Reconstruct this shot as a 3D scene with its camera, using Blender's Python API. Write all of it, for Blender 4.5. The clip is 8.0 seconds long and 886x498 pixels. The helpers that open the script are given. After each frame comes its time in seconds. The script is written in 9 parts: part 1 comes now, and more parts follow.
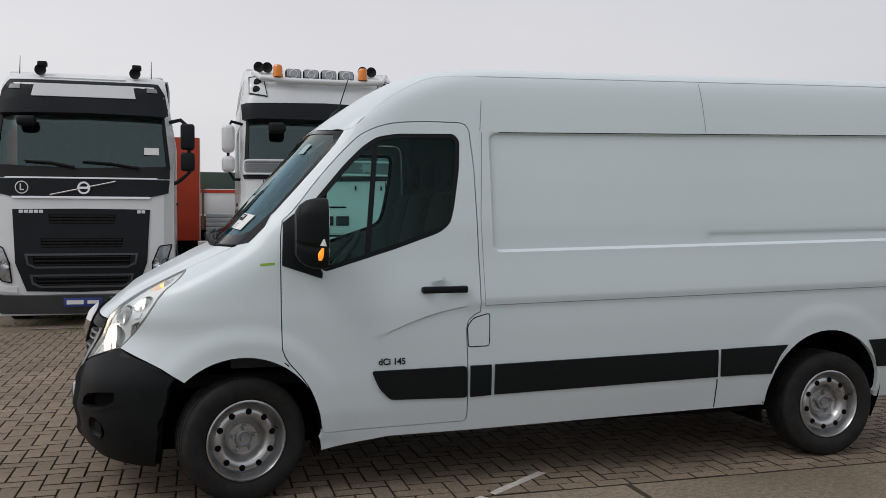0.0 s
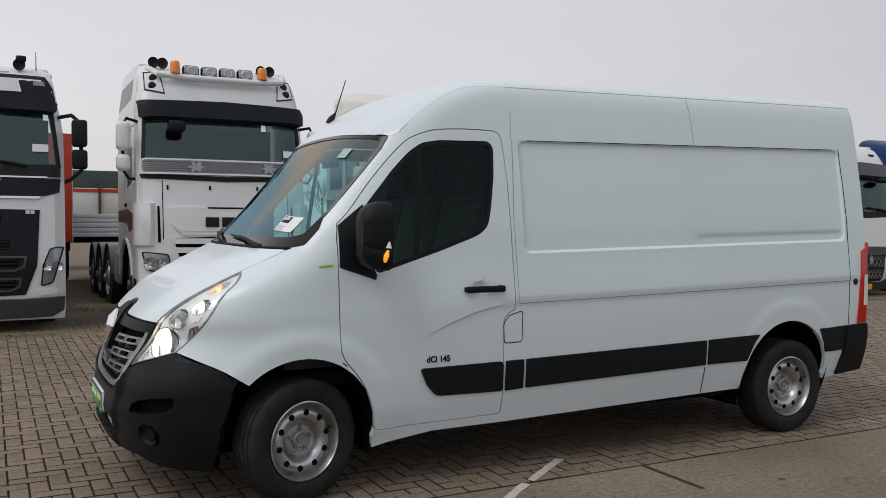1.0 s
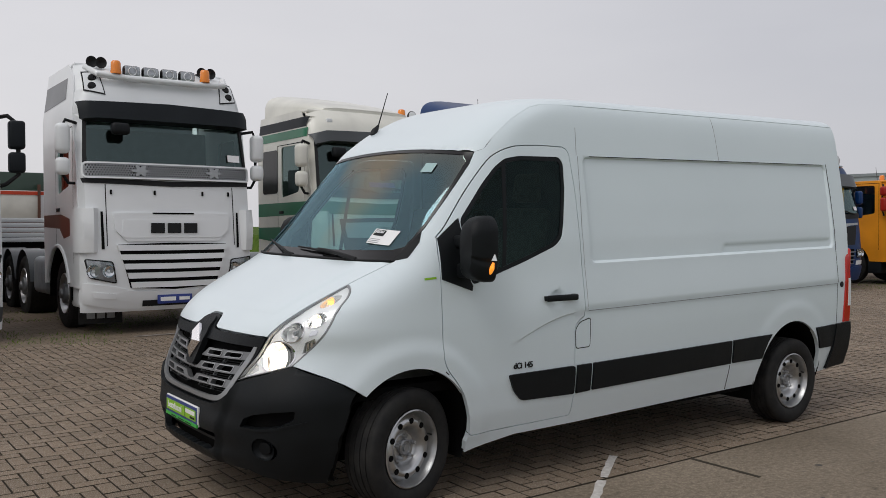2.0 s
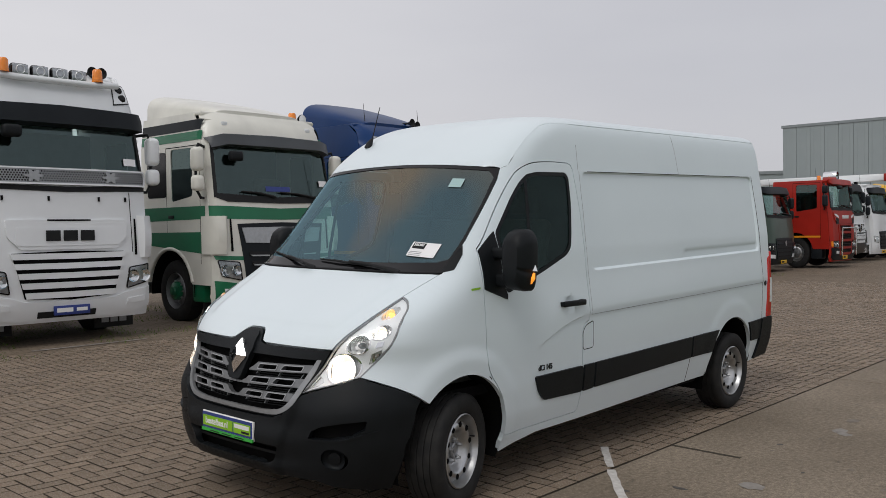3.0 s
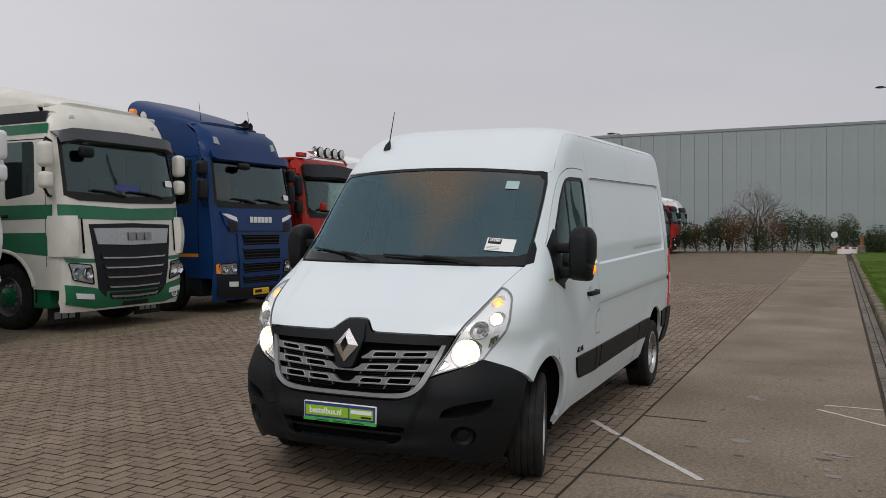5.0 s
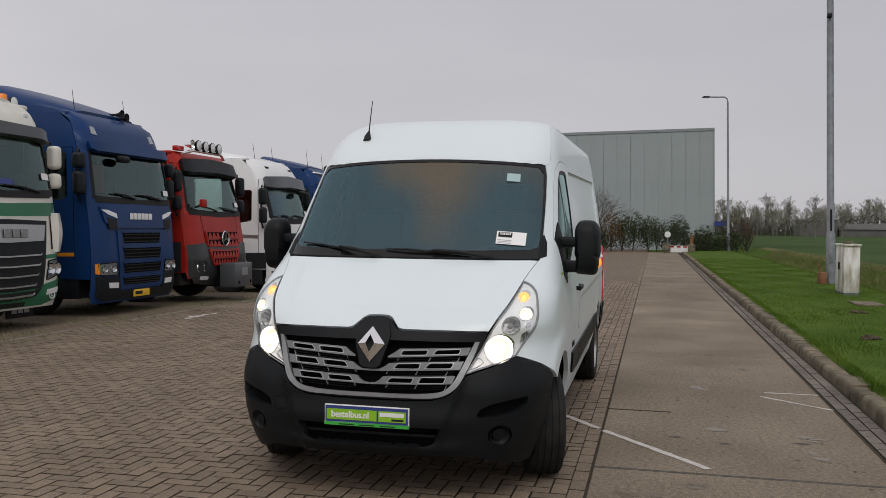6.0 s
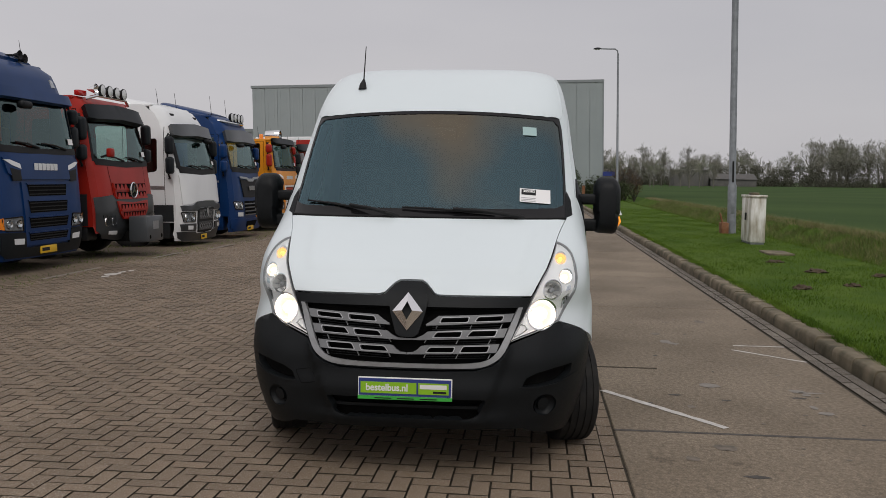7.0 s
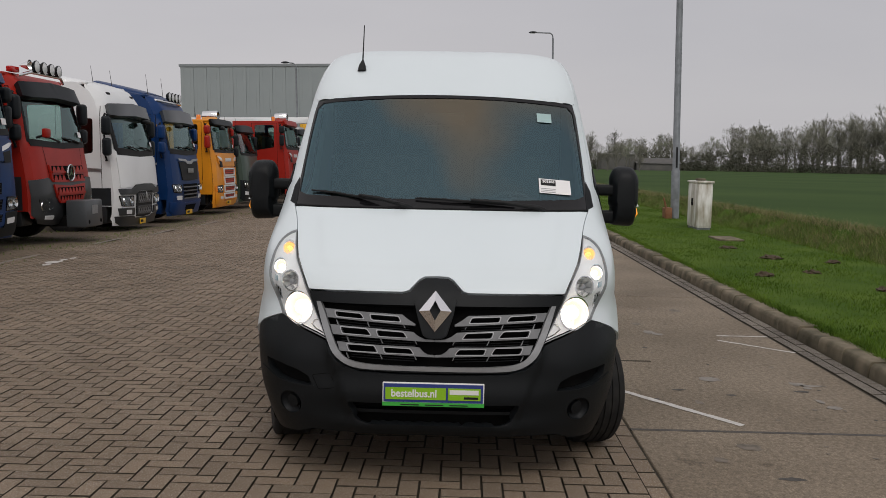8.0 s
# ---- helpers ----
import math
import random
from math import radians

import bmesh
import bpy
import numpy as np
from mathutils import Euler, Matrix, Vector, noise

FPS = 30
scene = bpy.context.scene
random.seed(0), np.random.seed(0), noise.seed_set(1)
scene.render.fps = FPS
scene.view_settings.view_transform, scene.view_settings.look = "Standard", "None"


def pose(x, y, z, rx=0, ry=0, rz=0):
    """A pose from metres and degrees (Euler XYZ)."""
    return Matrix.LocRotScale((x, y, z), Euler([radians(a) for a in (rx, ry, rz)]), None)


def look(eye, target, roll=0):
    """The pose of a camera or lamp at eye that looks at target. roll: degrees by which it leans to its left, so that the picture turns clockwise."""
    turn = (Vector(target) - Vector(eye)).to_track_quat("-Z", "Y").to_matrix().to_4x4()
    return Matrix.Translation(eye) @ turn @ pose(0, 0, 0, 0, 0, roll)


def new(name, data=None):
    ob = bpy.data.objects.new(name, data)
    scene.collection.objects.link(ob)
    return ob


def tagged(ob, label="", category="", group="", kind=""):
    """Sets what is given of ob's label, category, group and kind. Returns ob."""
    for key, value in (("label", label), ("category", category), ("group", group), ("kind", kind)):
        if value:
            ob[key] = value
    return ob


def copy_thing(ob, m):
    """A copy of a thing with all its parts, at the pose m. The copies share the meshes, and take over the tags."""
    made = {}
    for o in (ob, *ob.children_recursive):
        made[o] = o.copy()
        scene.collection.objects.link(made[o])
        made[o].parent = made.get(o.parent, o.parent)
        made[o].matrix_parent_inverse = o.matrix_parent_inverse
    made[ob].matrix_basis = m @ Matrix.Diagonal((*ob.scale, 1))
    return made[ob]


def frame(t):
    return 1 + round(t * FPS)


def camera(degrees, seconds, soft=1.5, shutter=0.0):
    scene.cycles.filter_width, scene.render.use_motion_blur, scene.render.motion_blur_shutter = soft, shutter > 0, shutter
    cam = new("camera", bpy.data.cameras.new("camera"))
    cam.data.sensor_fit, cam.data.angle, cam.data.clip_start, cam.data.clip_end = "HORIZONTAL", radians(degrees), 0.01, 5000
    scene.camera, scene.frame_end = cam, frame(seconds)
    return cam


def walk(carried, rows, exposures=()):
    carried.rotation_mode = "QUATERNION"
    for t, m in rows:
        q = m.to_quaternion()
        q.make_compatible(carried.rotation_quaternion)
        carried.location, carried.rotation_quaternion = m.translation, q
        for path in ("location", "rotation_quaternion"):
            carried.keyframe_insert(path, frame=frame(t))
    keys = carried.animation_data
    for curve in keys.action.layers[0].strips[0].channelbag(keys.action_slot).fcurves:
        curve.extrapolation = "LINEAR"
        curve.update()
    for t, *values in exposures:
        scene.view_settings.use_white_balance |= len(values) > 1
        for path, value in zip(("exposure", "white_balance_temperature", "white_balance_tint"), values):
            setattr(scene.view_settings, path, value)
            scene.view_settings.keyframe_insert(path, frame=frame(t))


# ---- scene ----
cam = camera(53.4, 8.0, soft=0.65)
PATH = [
    (0, (0.0, 0.03, 1.53), (0.538, 1.954, 1.456), 0.2),
    (0.5, (-0.646, 0.123, 1.525), (0.064, 1.991, 1.452), 0.3),
    (1, (-1.252, 0.275, 1.537), (-0.336, 2.051, 1.467), 0.4),
    (1.5, (-1.876, 0.542, 1.523), (-0.804, 2.229, 1.454), 0.3),
    (1.7, (-2.119, 0.633, 1.554), (-1.009, 2.296, 1.488), 0.4),
    (2.8, (-3.372, 1.325, 1.672), (-1.944, 2.723, 1.596), -0.1),
    (3, (-3.597, 1.452, 1.689), (-2.114, 2.793, 1.619), 0.0),
    (3.5, (-4.124, 1.787, 1.679), (-2.537, 3.002, 1.612), 0.2),
    (4, (-4.606, 2.163, 1.648), (-2.937, 3.264, 1.585), 0.3),
    (5.3, (-5.326, 3.367, 1.601), (-3.461, 4.087, 1.548), 0.5),
    (5.5, (-5.357, 3.609, 1.57), (-3.466, 4.258, 1.517), 0.5),
    (6, (-5.409, 4.186, 1.565), (-3.465, 4.652, 1.516), 0.6),
    (6.5, (-5.419, 4.69, 1.586), (-3.451, 5.033, 1.492), 0.6),
    (7, (-5.212, 5.095, 1.604), (-3.229, 5.298, 1.443), 0.7),
    (7.5, (-5.052, 5.428, 1.615), (-3.064, 5.535, 1.42), 0.9),
    (8, (-4.924, 5.631, 1.635), (-2.935, 5.671, 1.437), 1.1),
]
walk(cam, [(t, look(eye, target, roll)) for t, eye, target, roll in PATH], [(0, 0.0, 6330, 8.3), (4, -0.02, 6380, 8.8), (5.5, -0.05, 6480, 10), (8, -0.1, 6600, 10)])

# ---- world and light ----
world = bpy.data.worlds.new("overcast_sky")
scene.world = world
world.use_nodes = True
wn, wl = world.node_tree.nodes, world.node_tree.links
wn.clear()
sky = wn.new("ShaderNodeTexSky")
sky.sky_type, sky.sun_disc = "NISHITA", False
sky.sun_elevation, sky.sun_rotation = radians(54), radians(-105)
sky.air_density, sky.dust_density = 1.0, 4.0
tc = wn.new("ShaderNodeTexCoord")
cloud = wn.new("ShaderNodeTexNoise")
cloud.inputs["Scale"].default_value, cloud.inputs["Detail"].default_value = 1.6, 5.0
stretch = wn.new("ShaderNodeMapping")
stretch.inputs["Scale"].default_value = (1, 1, 3.5)
ramp = wn.new("ShaderNodeValToRGB")
ramp.color_ramp.elements[0].position, ramp.color_ramp.elements[0].color = 0.3, (6.1, 5.95, 6.2, 1)
ramp.color_ramp.elements[1].position, ramp.color_ramp.elements[1].color = 0.75, (7.0, 6.8, 6.95, 1)
mix = wn.new("ShaderNodeMixRGB")
mix.inputs["Fac"].default_value = 0.9
wbg, wout = wn.new("ShaderNodeBackground"), wn.new("ShaderNodeOutputWorld")
wl.new(tc.outputs["Generated"], stretch.inputs["Vector"])
wl.new(stretch.outputs["Vector"], cloud.inputs["Vector"])
wl.new(cloud.outputs["Fac"], ramp.inputs["Fac"])
wl.new(sky.outputs["Color"], mix.inputs["Color1"])
wl.new(ramp.outputs["Color"], mix.inputs["Color2"])
# the cloud deck is a little brighter and warmer towards the low sun's side
dot = wn.new("ShaderNodeVectorMath")
dot.operation = "DOT_PRODUCT"
dot.inputs[1].default_value = (-0.72, 0.69, 0.32)
lift = wn.new("ShaderNodeMapRange")
lift.inputs["From Min"].default_value, lift.inputs["From Max"].default_value = -1.0, 1.0
tone = wn.new("ShaderNodeValToRGB")
tone.color_ramp.elements[0].position, tone.color_ramp.elements[0].color = 0.05, (0.78, 0.79, 0.81, 1)
tone.color_ramp.elements[1].position, tone.color_ramp.elements[1].color = 0.95, (1.14, 1.12, 1.10, 1)
deck = wn.new("ShaderNodeMixRGB")
deck.blend_type, deck.inputs["Fac"].default_value = "MULTIPLY", 1.0
wl.new(tc.outputs["Generated"], dot.inputs[0])
wl.new(dot.outputs["Value"], lift.inputs["Value"])
wl.new(lift.outputs["Result"], tone.inputs["Fac"])
wl.new(mix.outputs["Color"], deck.inputs["Color1"])
wl.new(tone.outputs["Color"], deck.inputs["Color2"])
wl.new(deck.outputs["Color"], wbg.inputs["Color"])
wbg.inputs["Strength"].default_value = 0.107
wl.new(wbg.outputs["Background"], wout.inputs["Surface"])

sun_data = bpy.data.lights.new("sun", "SUN")
sun_data.energy, sun_data.angle, sun_data.color = 0.95, radians(30), (1, 0.97, 0.93)
sun = new("sun", sun_data)
sun.matrix_basis = look((-18, -5, 26), (0, 0, 0))


# ---- materials ----
def mat(name, color, rough=0.5, metal=0.0, color2=None, scale=8.0, bump=0.0, bump_scale=60.0, coat=0.0, vary=0.0, rough2=None, spec=0.5, glow=0.0, trans=0.0, ior=1.45, detail=6.0, stretch3=None, shift=False):
    """A node material: colour mixed with color2 by a noise, an object-random shade, fine bump."""
    m = bpy.data.materials.new(name)
    m.use_nodes = True
    n, l = m.node_tree.nodes, m.node_tree.links
    b = n["Principled BSDF"]
    b.inputs["Roughness"].default_value, b.inputs["Metallic"].default_value = rough, metal
    b.inputs["Base Color"].default_value = (*color, 1)
    b.inputs["Specular IOR Level"].default_value = spec
    b.inputs["Coat Weight"].default_value = coat
    b.inputs["Coat Roughness"].default_value = 0.04
    b.inputs["IOR"].default_value = ior
    b.inputs["Transmission Weight"].default_value = trans
    if glow:
        b.inputs["Emission Color"].default_value = (*color, 1)
        b.inputs["Emission Strength"].default_value = glow
    co = n.new("ShaderNodeTexCoord")
    src = co.outputs["Object"]
    if shift:
        own, far, off = n.new("ShaderNodeObjectInfo"), n.new("ShaderNodeMath"), n.new("ShaderNodeVectorMath")
        far.operation, far.inputs[1].default_value = "MULTIPLY", 61.0
        l.new(own.outputs["Random"], far.inputs[0])
        l.new(src, off.inputs[0])
        l.new(far.outputs[0], off.inputs[1])
        src = off.outputs["Vector"]
    if stretch3:
        mp = n.new("ShaderNodeMapping")
        mp.inputs["Scale"].default_value = stretch3
        l.new(src, mp.inputs["Vector"])
        src = mp.outputs["Vector"]
    out = None
    if color2:
        tex = n.new("ShaderNodeTexNoise")
        tex.inputs["Scale"].default_value, tex.inputs["Detail"].default_value = scale, detail
        l.new(src, tex.inputs["Vector"])
        rmp = n.new("ShaderNodeValToRGB")
        rmp.color_ramp.elements[0].position, rmp.color_ramp.elements[0].color = 0.35, (*color, 1)
        rmp.color_ramp.elements[1].position, rmp.color_ramp.elements[1].color = 0.68, (*color2, 1)
        l.new(tex.outputs["Fac"], rmp.inputs["Fac"])
        out = rmp.outputs["Color"]
        if rough2 is not None:
            rr = n.new("ShaderNodeMapRange")
            rr.inputs["To Min"].default_value, rr.inputs["To Max"].default_value = rough, rough2
            l.new(tex.outputs["Fac"], rr.inputs["Value"])
            l.new(rr.outputs["Result"], b.inputs["Roughness"])
    if vary:
        info, geo = n.new("ShaderNodeObjectInfo"), n.new("ShaderNodeNewGeometry")
        add = n.new("ShaderNodeMath")
        add.operation = "ADD"
        l.new(info.outputs["Random"], add.inputs[0])
        l.new(geo.outputs["Random Per Island"], add.inputs[1])
        fr = n.new("ShaderNodeMath")
        fr.operation = "FRACT"
        l.new(add.outputs[0], fr.inputs[0])
        mr = n.new("ShaderNodeMapRange")
        mr.inputs["To Min"].default_value, mr.inputs["To Max"].default_value = 1 - vary, 1 + vary
        l.new(fr.outputs[0], mr.inputs["Value"])
        hs = n.new("ShaderNodeHueSaturation")
        hs.inputs["Color"].default_value = (*color, 1)
        l.new(mr.outputs["Result"], hs.inputs["Value"])
        if out:
            l.new(out, hs.inputs["Color"])
        out = hs.outputs["Color"]
    if out:
        l.new(out, b.inputs["Base Color"])
    if bump:
        t2 = n.new("ShaderNodeTexNoise")
        t2.inputs["Scale"].default_value, t2.inputs["Detail"].default_value = bump_scale, 4.0
        l.new(src, t2.inputs["Vector"])
        bp = n.new("ShaderNodeBump")
        bp.inputs["Strength"].default_value, bp.inputs["Distance"].default_value = bump, 0.01
        l.new(t2.outputs["Fac"], bp.inputs["Height"])
        l.new(bp.outputs["Normal"], b.inputs["Normal"])
    return m


def glass_mat(name, tint, rough=0.0, ior=1.75, painted_sheen=False, gloss=(0.82, 0.95, 1.0)):
    """Pane glass: tinted see-through with a mirror-like face by Fresnel."""
    m = bpy.data.materials.new(name)
    m.use_nodes = True
    n, l = m.node_tree.nodes, m.node_tree.links
    n.remove(n["Principled BSDF"])
    tr, gl, fr, mx = n.new("ShaderNodeBsdfTransparent"), n.new("ShaderNodeBsdfGlossy"), n.new("ShaderNodeFresnel"), n.new("ShaderNodeMixShader")
    tr.inputs["Color"].default_value = (*tint, 1)
    gl.inputs["Roughness"].default_value = rough
    gl.inputs["Color"].default_value = (*gloss, 1)
    fr.inputs["IOR"].default_value = ior
    if painted_sheen:  # stress tints of the laminated pane's sky reflection, painted into the gloss colour
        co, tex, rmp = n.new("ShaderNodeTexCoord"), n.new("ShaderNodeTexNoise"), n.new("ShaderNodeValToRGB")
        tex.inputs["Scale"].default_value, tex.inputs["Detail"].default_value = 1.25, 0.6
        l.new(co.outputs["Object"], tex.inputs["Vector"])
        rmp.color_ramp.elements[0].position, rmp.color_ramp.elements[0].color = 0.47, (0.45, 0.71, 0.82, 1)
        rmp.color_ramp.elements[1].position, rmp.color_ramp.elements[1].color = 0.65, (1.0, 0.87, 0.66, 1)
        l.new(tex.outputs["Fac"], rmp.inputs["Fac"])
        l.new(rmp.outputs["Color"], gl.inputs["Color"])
    l.new(fr.outputs["Fac"], mx.inputs["Fac"])
    l.new(tr.outputs[0], mx.inputs[1])
    l.new(gl.outputs[0], mx.inputs[2])
    l.new(mx.outputs[0], n["Material Output"].inputs["Surface"])
    return m


M = {
    "van_white": mat("van_white_paint", (0.71, 0.785, 0.815), 0.32, coat=0.35, color2=(0.685, 0.76, 0.792), scale=1.2, rough2=0.42),
    "black_plastic": mat("black_grained_plastic", (0.0052, 0.0066, 0.0078), 0.5, color2=(0.0076, 0.0094, 0.0110), scale=5, bump=0.12, bump_scale=500, spec=0.25),
    "gloss_black": mat("gloss_black", (0.008, 0.008, 0.009), 0.12, spec=0.4),
    "rubber": mat("tyre_rubber", (0.012, 0.012, 0.0125), 0.75, color2=(0.022, 0.0215, 0.020), scale=14, bump=0.15, bump_scale=200, spec=0.3),
    # near-black that stands in for shade in openings, gaps and undersides
    "dark": mat("shade_black", (0.004, 0.004, 0.0045), 0.95, color2=(0.007, 0.007, 0.0065), scale=6, spec=0.1),
    "steel_wheel": mat("silver_wheel_paint", (0.54, 0.55, 0.56), 0.28, 0.9, color2=(0.36, 0.358, 0.35), scale=9, rough2=0.38),
    "silver": mat("satin_silver", (0.44, 0.45, 0.46), 0.32, 0.75, color2=(0.38, 0.385, 0.39), scale=20),
    "bowl": mat("lamp_bowl_silver", (0.93, 0.93, 0.92), 0.22, 0.5),
    "satin": mat("satin_grey_grille", (0.20, 0.206, 0.212), 0.36, 0.5, color2=(0.165, 0.17, 0.175), scale=20),
    "lamp_back": mat("lamp_reflector", (0.95, 0.94, 0.92), 0.2, 0.7, bump=0.5, bump_scale=40),
    "lamp_shroud": mat("lamp_shroud_silver", (0.93, 0.93, 0.93), 0.25, 0.15),
    "chrome": mat("chrome", (0.8, 0.81, 0.82), 0.08, 1.0),
    "grey_grille": mat("grey_grille", (0.3, 0.31, 0.32), 0.4, 0.5, color2=(0.26, 0.265, 0.27), scale=20),
    "windscreen": glass_mat("windscreen_glass", (0.62, 0.78, 0.78), ior=2.35, painted_sheen=True),
    "dark_glass": glass_mat("tinted_glass", (0.54, 0.78, 0.74), ior=1.32, gloss=(0.7, 0.95, 0.92)),
    "lens": glass_mat("clear_lens", (0.985, 0.985, 0.985), ior=1.3),
    "lamp_white": mat("lamp_white", (1.0, 0.96, 0.90), 0.3, glow=3.2),
    # reflector rings glow by themselves, standing in for the bulb's light on them
    "lamp_warm": mat("glowing_reflector", (1.0, 0.70, 0.47), 0.3, glow=0.9),
    "lamp_amber": mat("glowing_amber_reflector", (1.0, 0.62, 0.30), 0.25, 0.3, glow=0.45),
    "badge": mat("bright_badge", (0.86, 0.86, 0.87), 0.14, 1.0),
    "lamp_repeat": mat("lit_amber_repeater", (1.0, 0.33, 0.03), 0.3, glow=0.8),
    "lamp_orange": mat("lamp_orange", (1.0, 0.55, 0.16), 0.3, glow=1.3),
    "amber": mat("amber_lens", (0.85, 0.25, 0.02), 0.2, coat=0.5),
    "red_lens": mat("red_lens", (0.5, 0.02, 0.015), 0.15, coat=0.6),
    "clear_white": mat("clear_white_lens", (0.75, 0.77, 0.78), 0.15, coat=0.6),
    "sticker": mat("white_sticker", (0.82, 0.82, 0.82), 0.5),
    "vignette": mat("pale_green_sticker", (0.35, 0.5, 0.5), 0.5),
    "ink": mat("black_ink", (0.011, 0.0115, 0.0125), 0.6, color2=(0.015, 0.0155, 0.0165), scale=6, spec=0.3),
    "plate_green": mat("plate_green", (0.25, 0.5, 0.02), 0.4),
    "plate_green2": mat("plate_green_strip", (0.05, 0.42, 0.06), 0.4),
    "plate_blue": mat("plate_blue", (0.03, 0.05, 0.22), 0.4),
    "plate_white": mat("plate_white", (0.8, 0.8, 0.78), 0.4),
    "joint": mat("joint_sand", (0.024, 0.019, 0.012), 0.95, color2=(0.055, 0.044, 0.029), scale=30, bump=0.5, bump_scale=90),
    "kerb": mat("kerb_concrete", (0.068, 0.060, 0.036), 0.85, color2=(0.235, 0.195, 0.135), scale=3.5, bump=0.6, bump_scale=80, vary=0.10, shift=True, detail=9.0),
    "line_paint": mat("worn_line_paint", (0.62, 0.60, 0.57), 0.7, color2=(0.46, 0.43, 0.40), scale=25),
    "grass": mat("grass", (0.056, 0.110, 0.009), 0.8, color2=(0.110, 0.178, 0.020), scale=1.6, vary=0.4, spec=0.2),
    "grass_ground": mat("grass_ground", (0.045, 0.088, 0.010), 0.9, color2=(0.084, 0.134, 0.020), scale=0.9, bump=0.8, bump_scale=25, spec=0.1),
    "field": mat("far_field", (0.031, 0.062, 0.015), 0.9, color2=(0.047, 0.082, 0.021), scale=0.06, spec=0.1),
    "reed": mat("dry_reed", (0.21, 0.188, 0.09), 0.8, color2=(0.072, 0.112, 0.03), scale=2, vary=0.55, spec=0.2),
    "straw": mat("pale_straw", (0.27, 0.24, 0.13), 0.8, vary=0.3, spec=0.2),
    "soil": mat("dark_soil", (0.05, 0.034, 0.021), 0.95, color2=(0.085, 0.06, 0.038), scale=15, bump=0.9, bump_scale=40),
    "cladding": mat("grey_cladding", (0.295, 0.338, 0.345), 0.55, color2=(0.33, 0.373, 0.38), scale=0.3),
    "cladding_trim": mat("cladding_trim", (0.25, 0.28, 0.29), 0.55),
    "galv": mat("galvanised_steel", (0.235, 0.255, 0.275), 0.5, 0.3, color2=(0.17, 0.186, 0.20), scale=6),
    # distance haze is painted into these tree colours, paler than the near bark
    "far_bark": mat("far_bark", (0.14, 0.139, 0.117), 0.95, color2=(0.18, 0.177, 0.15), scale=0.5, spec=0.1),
    "far_twig": mat("hazed_twigs", (0.215, 0.216, 0.172), 0.95, vary=0.2, spec=0.1),
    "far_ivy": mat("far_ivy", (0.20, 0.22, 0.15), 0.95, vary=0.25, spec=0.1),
    "bark": mat("bark", (0.05, 0.042, 0.036), 0.95, color2=(0.085, 0.073, 0.062), scale=4),
    "evergreen": mat("evergreen", (0.022, 0.035, 0.014), 0.85, vary=0.4, spec=0.2),
    "hedge": mat("hedge_leaves", (0.042, 0.056, 0.024), 0.8, vary=0.45, spec=0.25),
    "hedge_brown": mat("autumn_leaves", (0.12, 0.072, 0.036), 0.85, vary=0.4, spec=0.2),
    "cabinet": mat("dirty_white_cabinet", (0.80, 0.80, 0.77), 0.6, color2=(0.36, 0.32, 0.24), scale=3.2, stretch3=(2.5, 2.5, 0.6)),
    "lamp_glass": mat("lamp_face", (0.30, 0.32, 0.34), 0.12, 0.5, color2=(0.5, 0.52, 0.54), scale=18, coat=0.6),
    "plate_yellow": mat("yellow_plate", (0.75, 0.45, 0.02), 0.4),
    "tar": mat("tar_joint", (0.055, 0.05, 0.045), 0.8, color2=(0.10, 0.09, 0.08), scale=20),
    "stain": mat("dark_stain", (0.10, 0.085, 0.068), 0.8, color2=(0.21, 0.178, 0.143), scale=14, detail=9),
    "patch_light": mat("light_mortar_patch", (0.27, 0.25, 0.225), 0.85, color2=(0.2, 0.18, 0.16), scale=20),
    "line_worn": mat("faded_line", (0.30, 0.27, 0.24), 0.8, color2=(0.17, 0.14, 0.12), scale=9),
    "rust": mat("rusty_steel", (0.18, 0.07, 0.03), 0.8, color2=(0.25, 0.13, 0.07), scale=12),
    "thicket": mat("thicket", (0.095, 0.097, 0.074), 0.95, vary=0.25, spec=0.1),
    "shed": mat("shed_wall", (0.10, 0.10, 0.096), 0.9, color2=(0.13, 0.125, 0.118), scale=0.5),
    "shed_roof": mat("shed_roof", (0.085, 0.083, 0.08), 0.9, color2=(0.11, 0.106, 0.10), scale=0.6),
}


def paint(name, c, k=0.8):
    return mat(name, c, 0.35, coat=0.3, color2=tuple(x * k for x in c), scale=1.5, rough2=0.45)


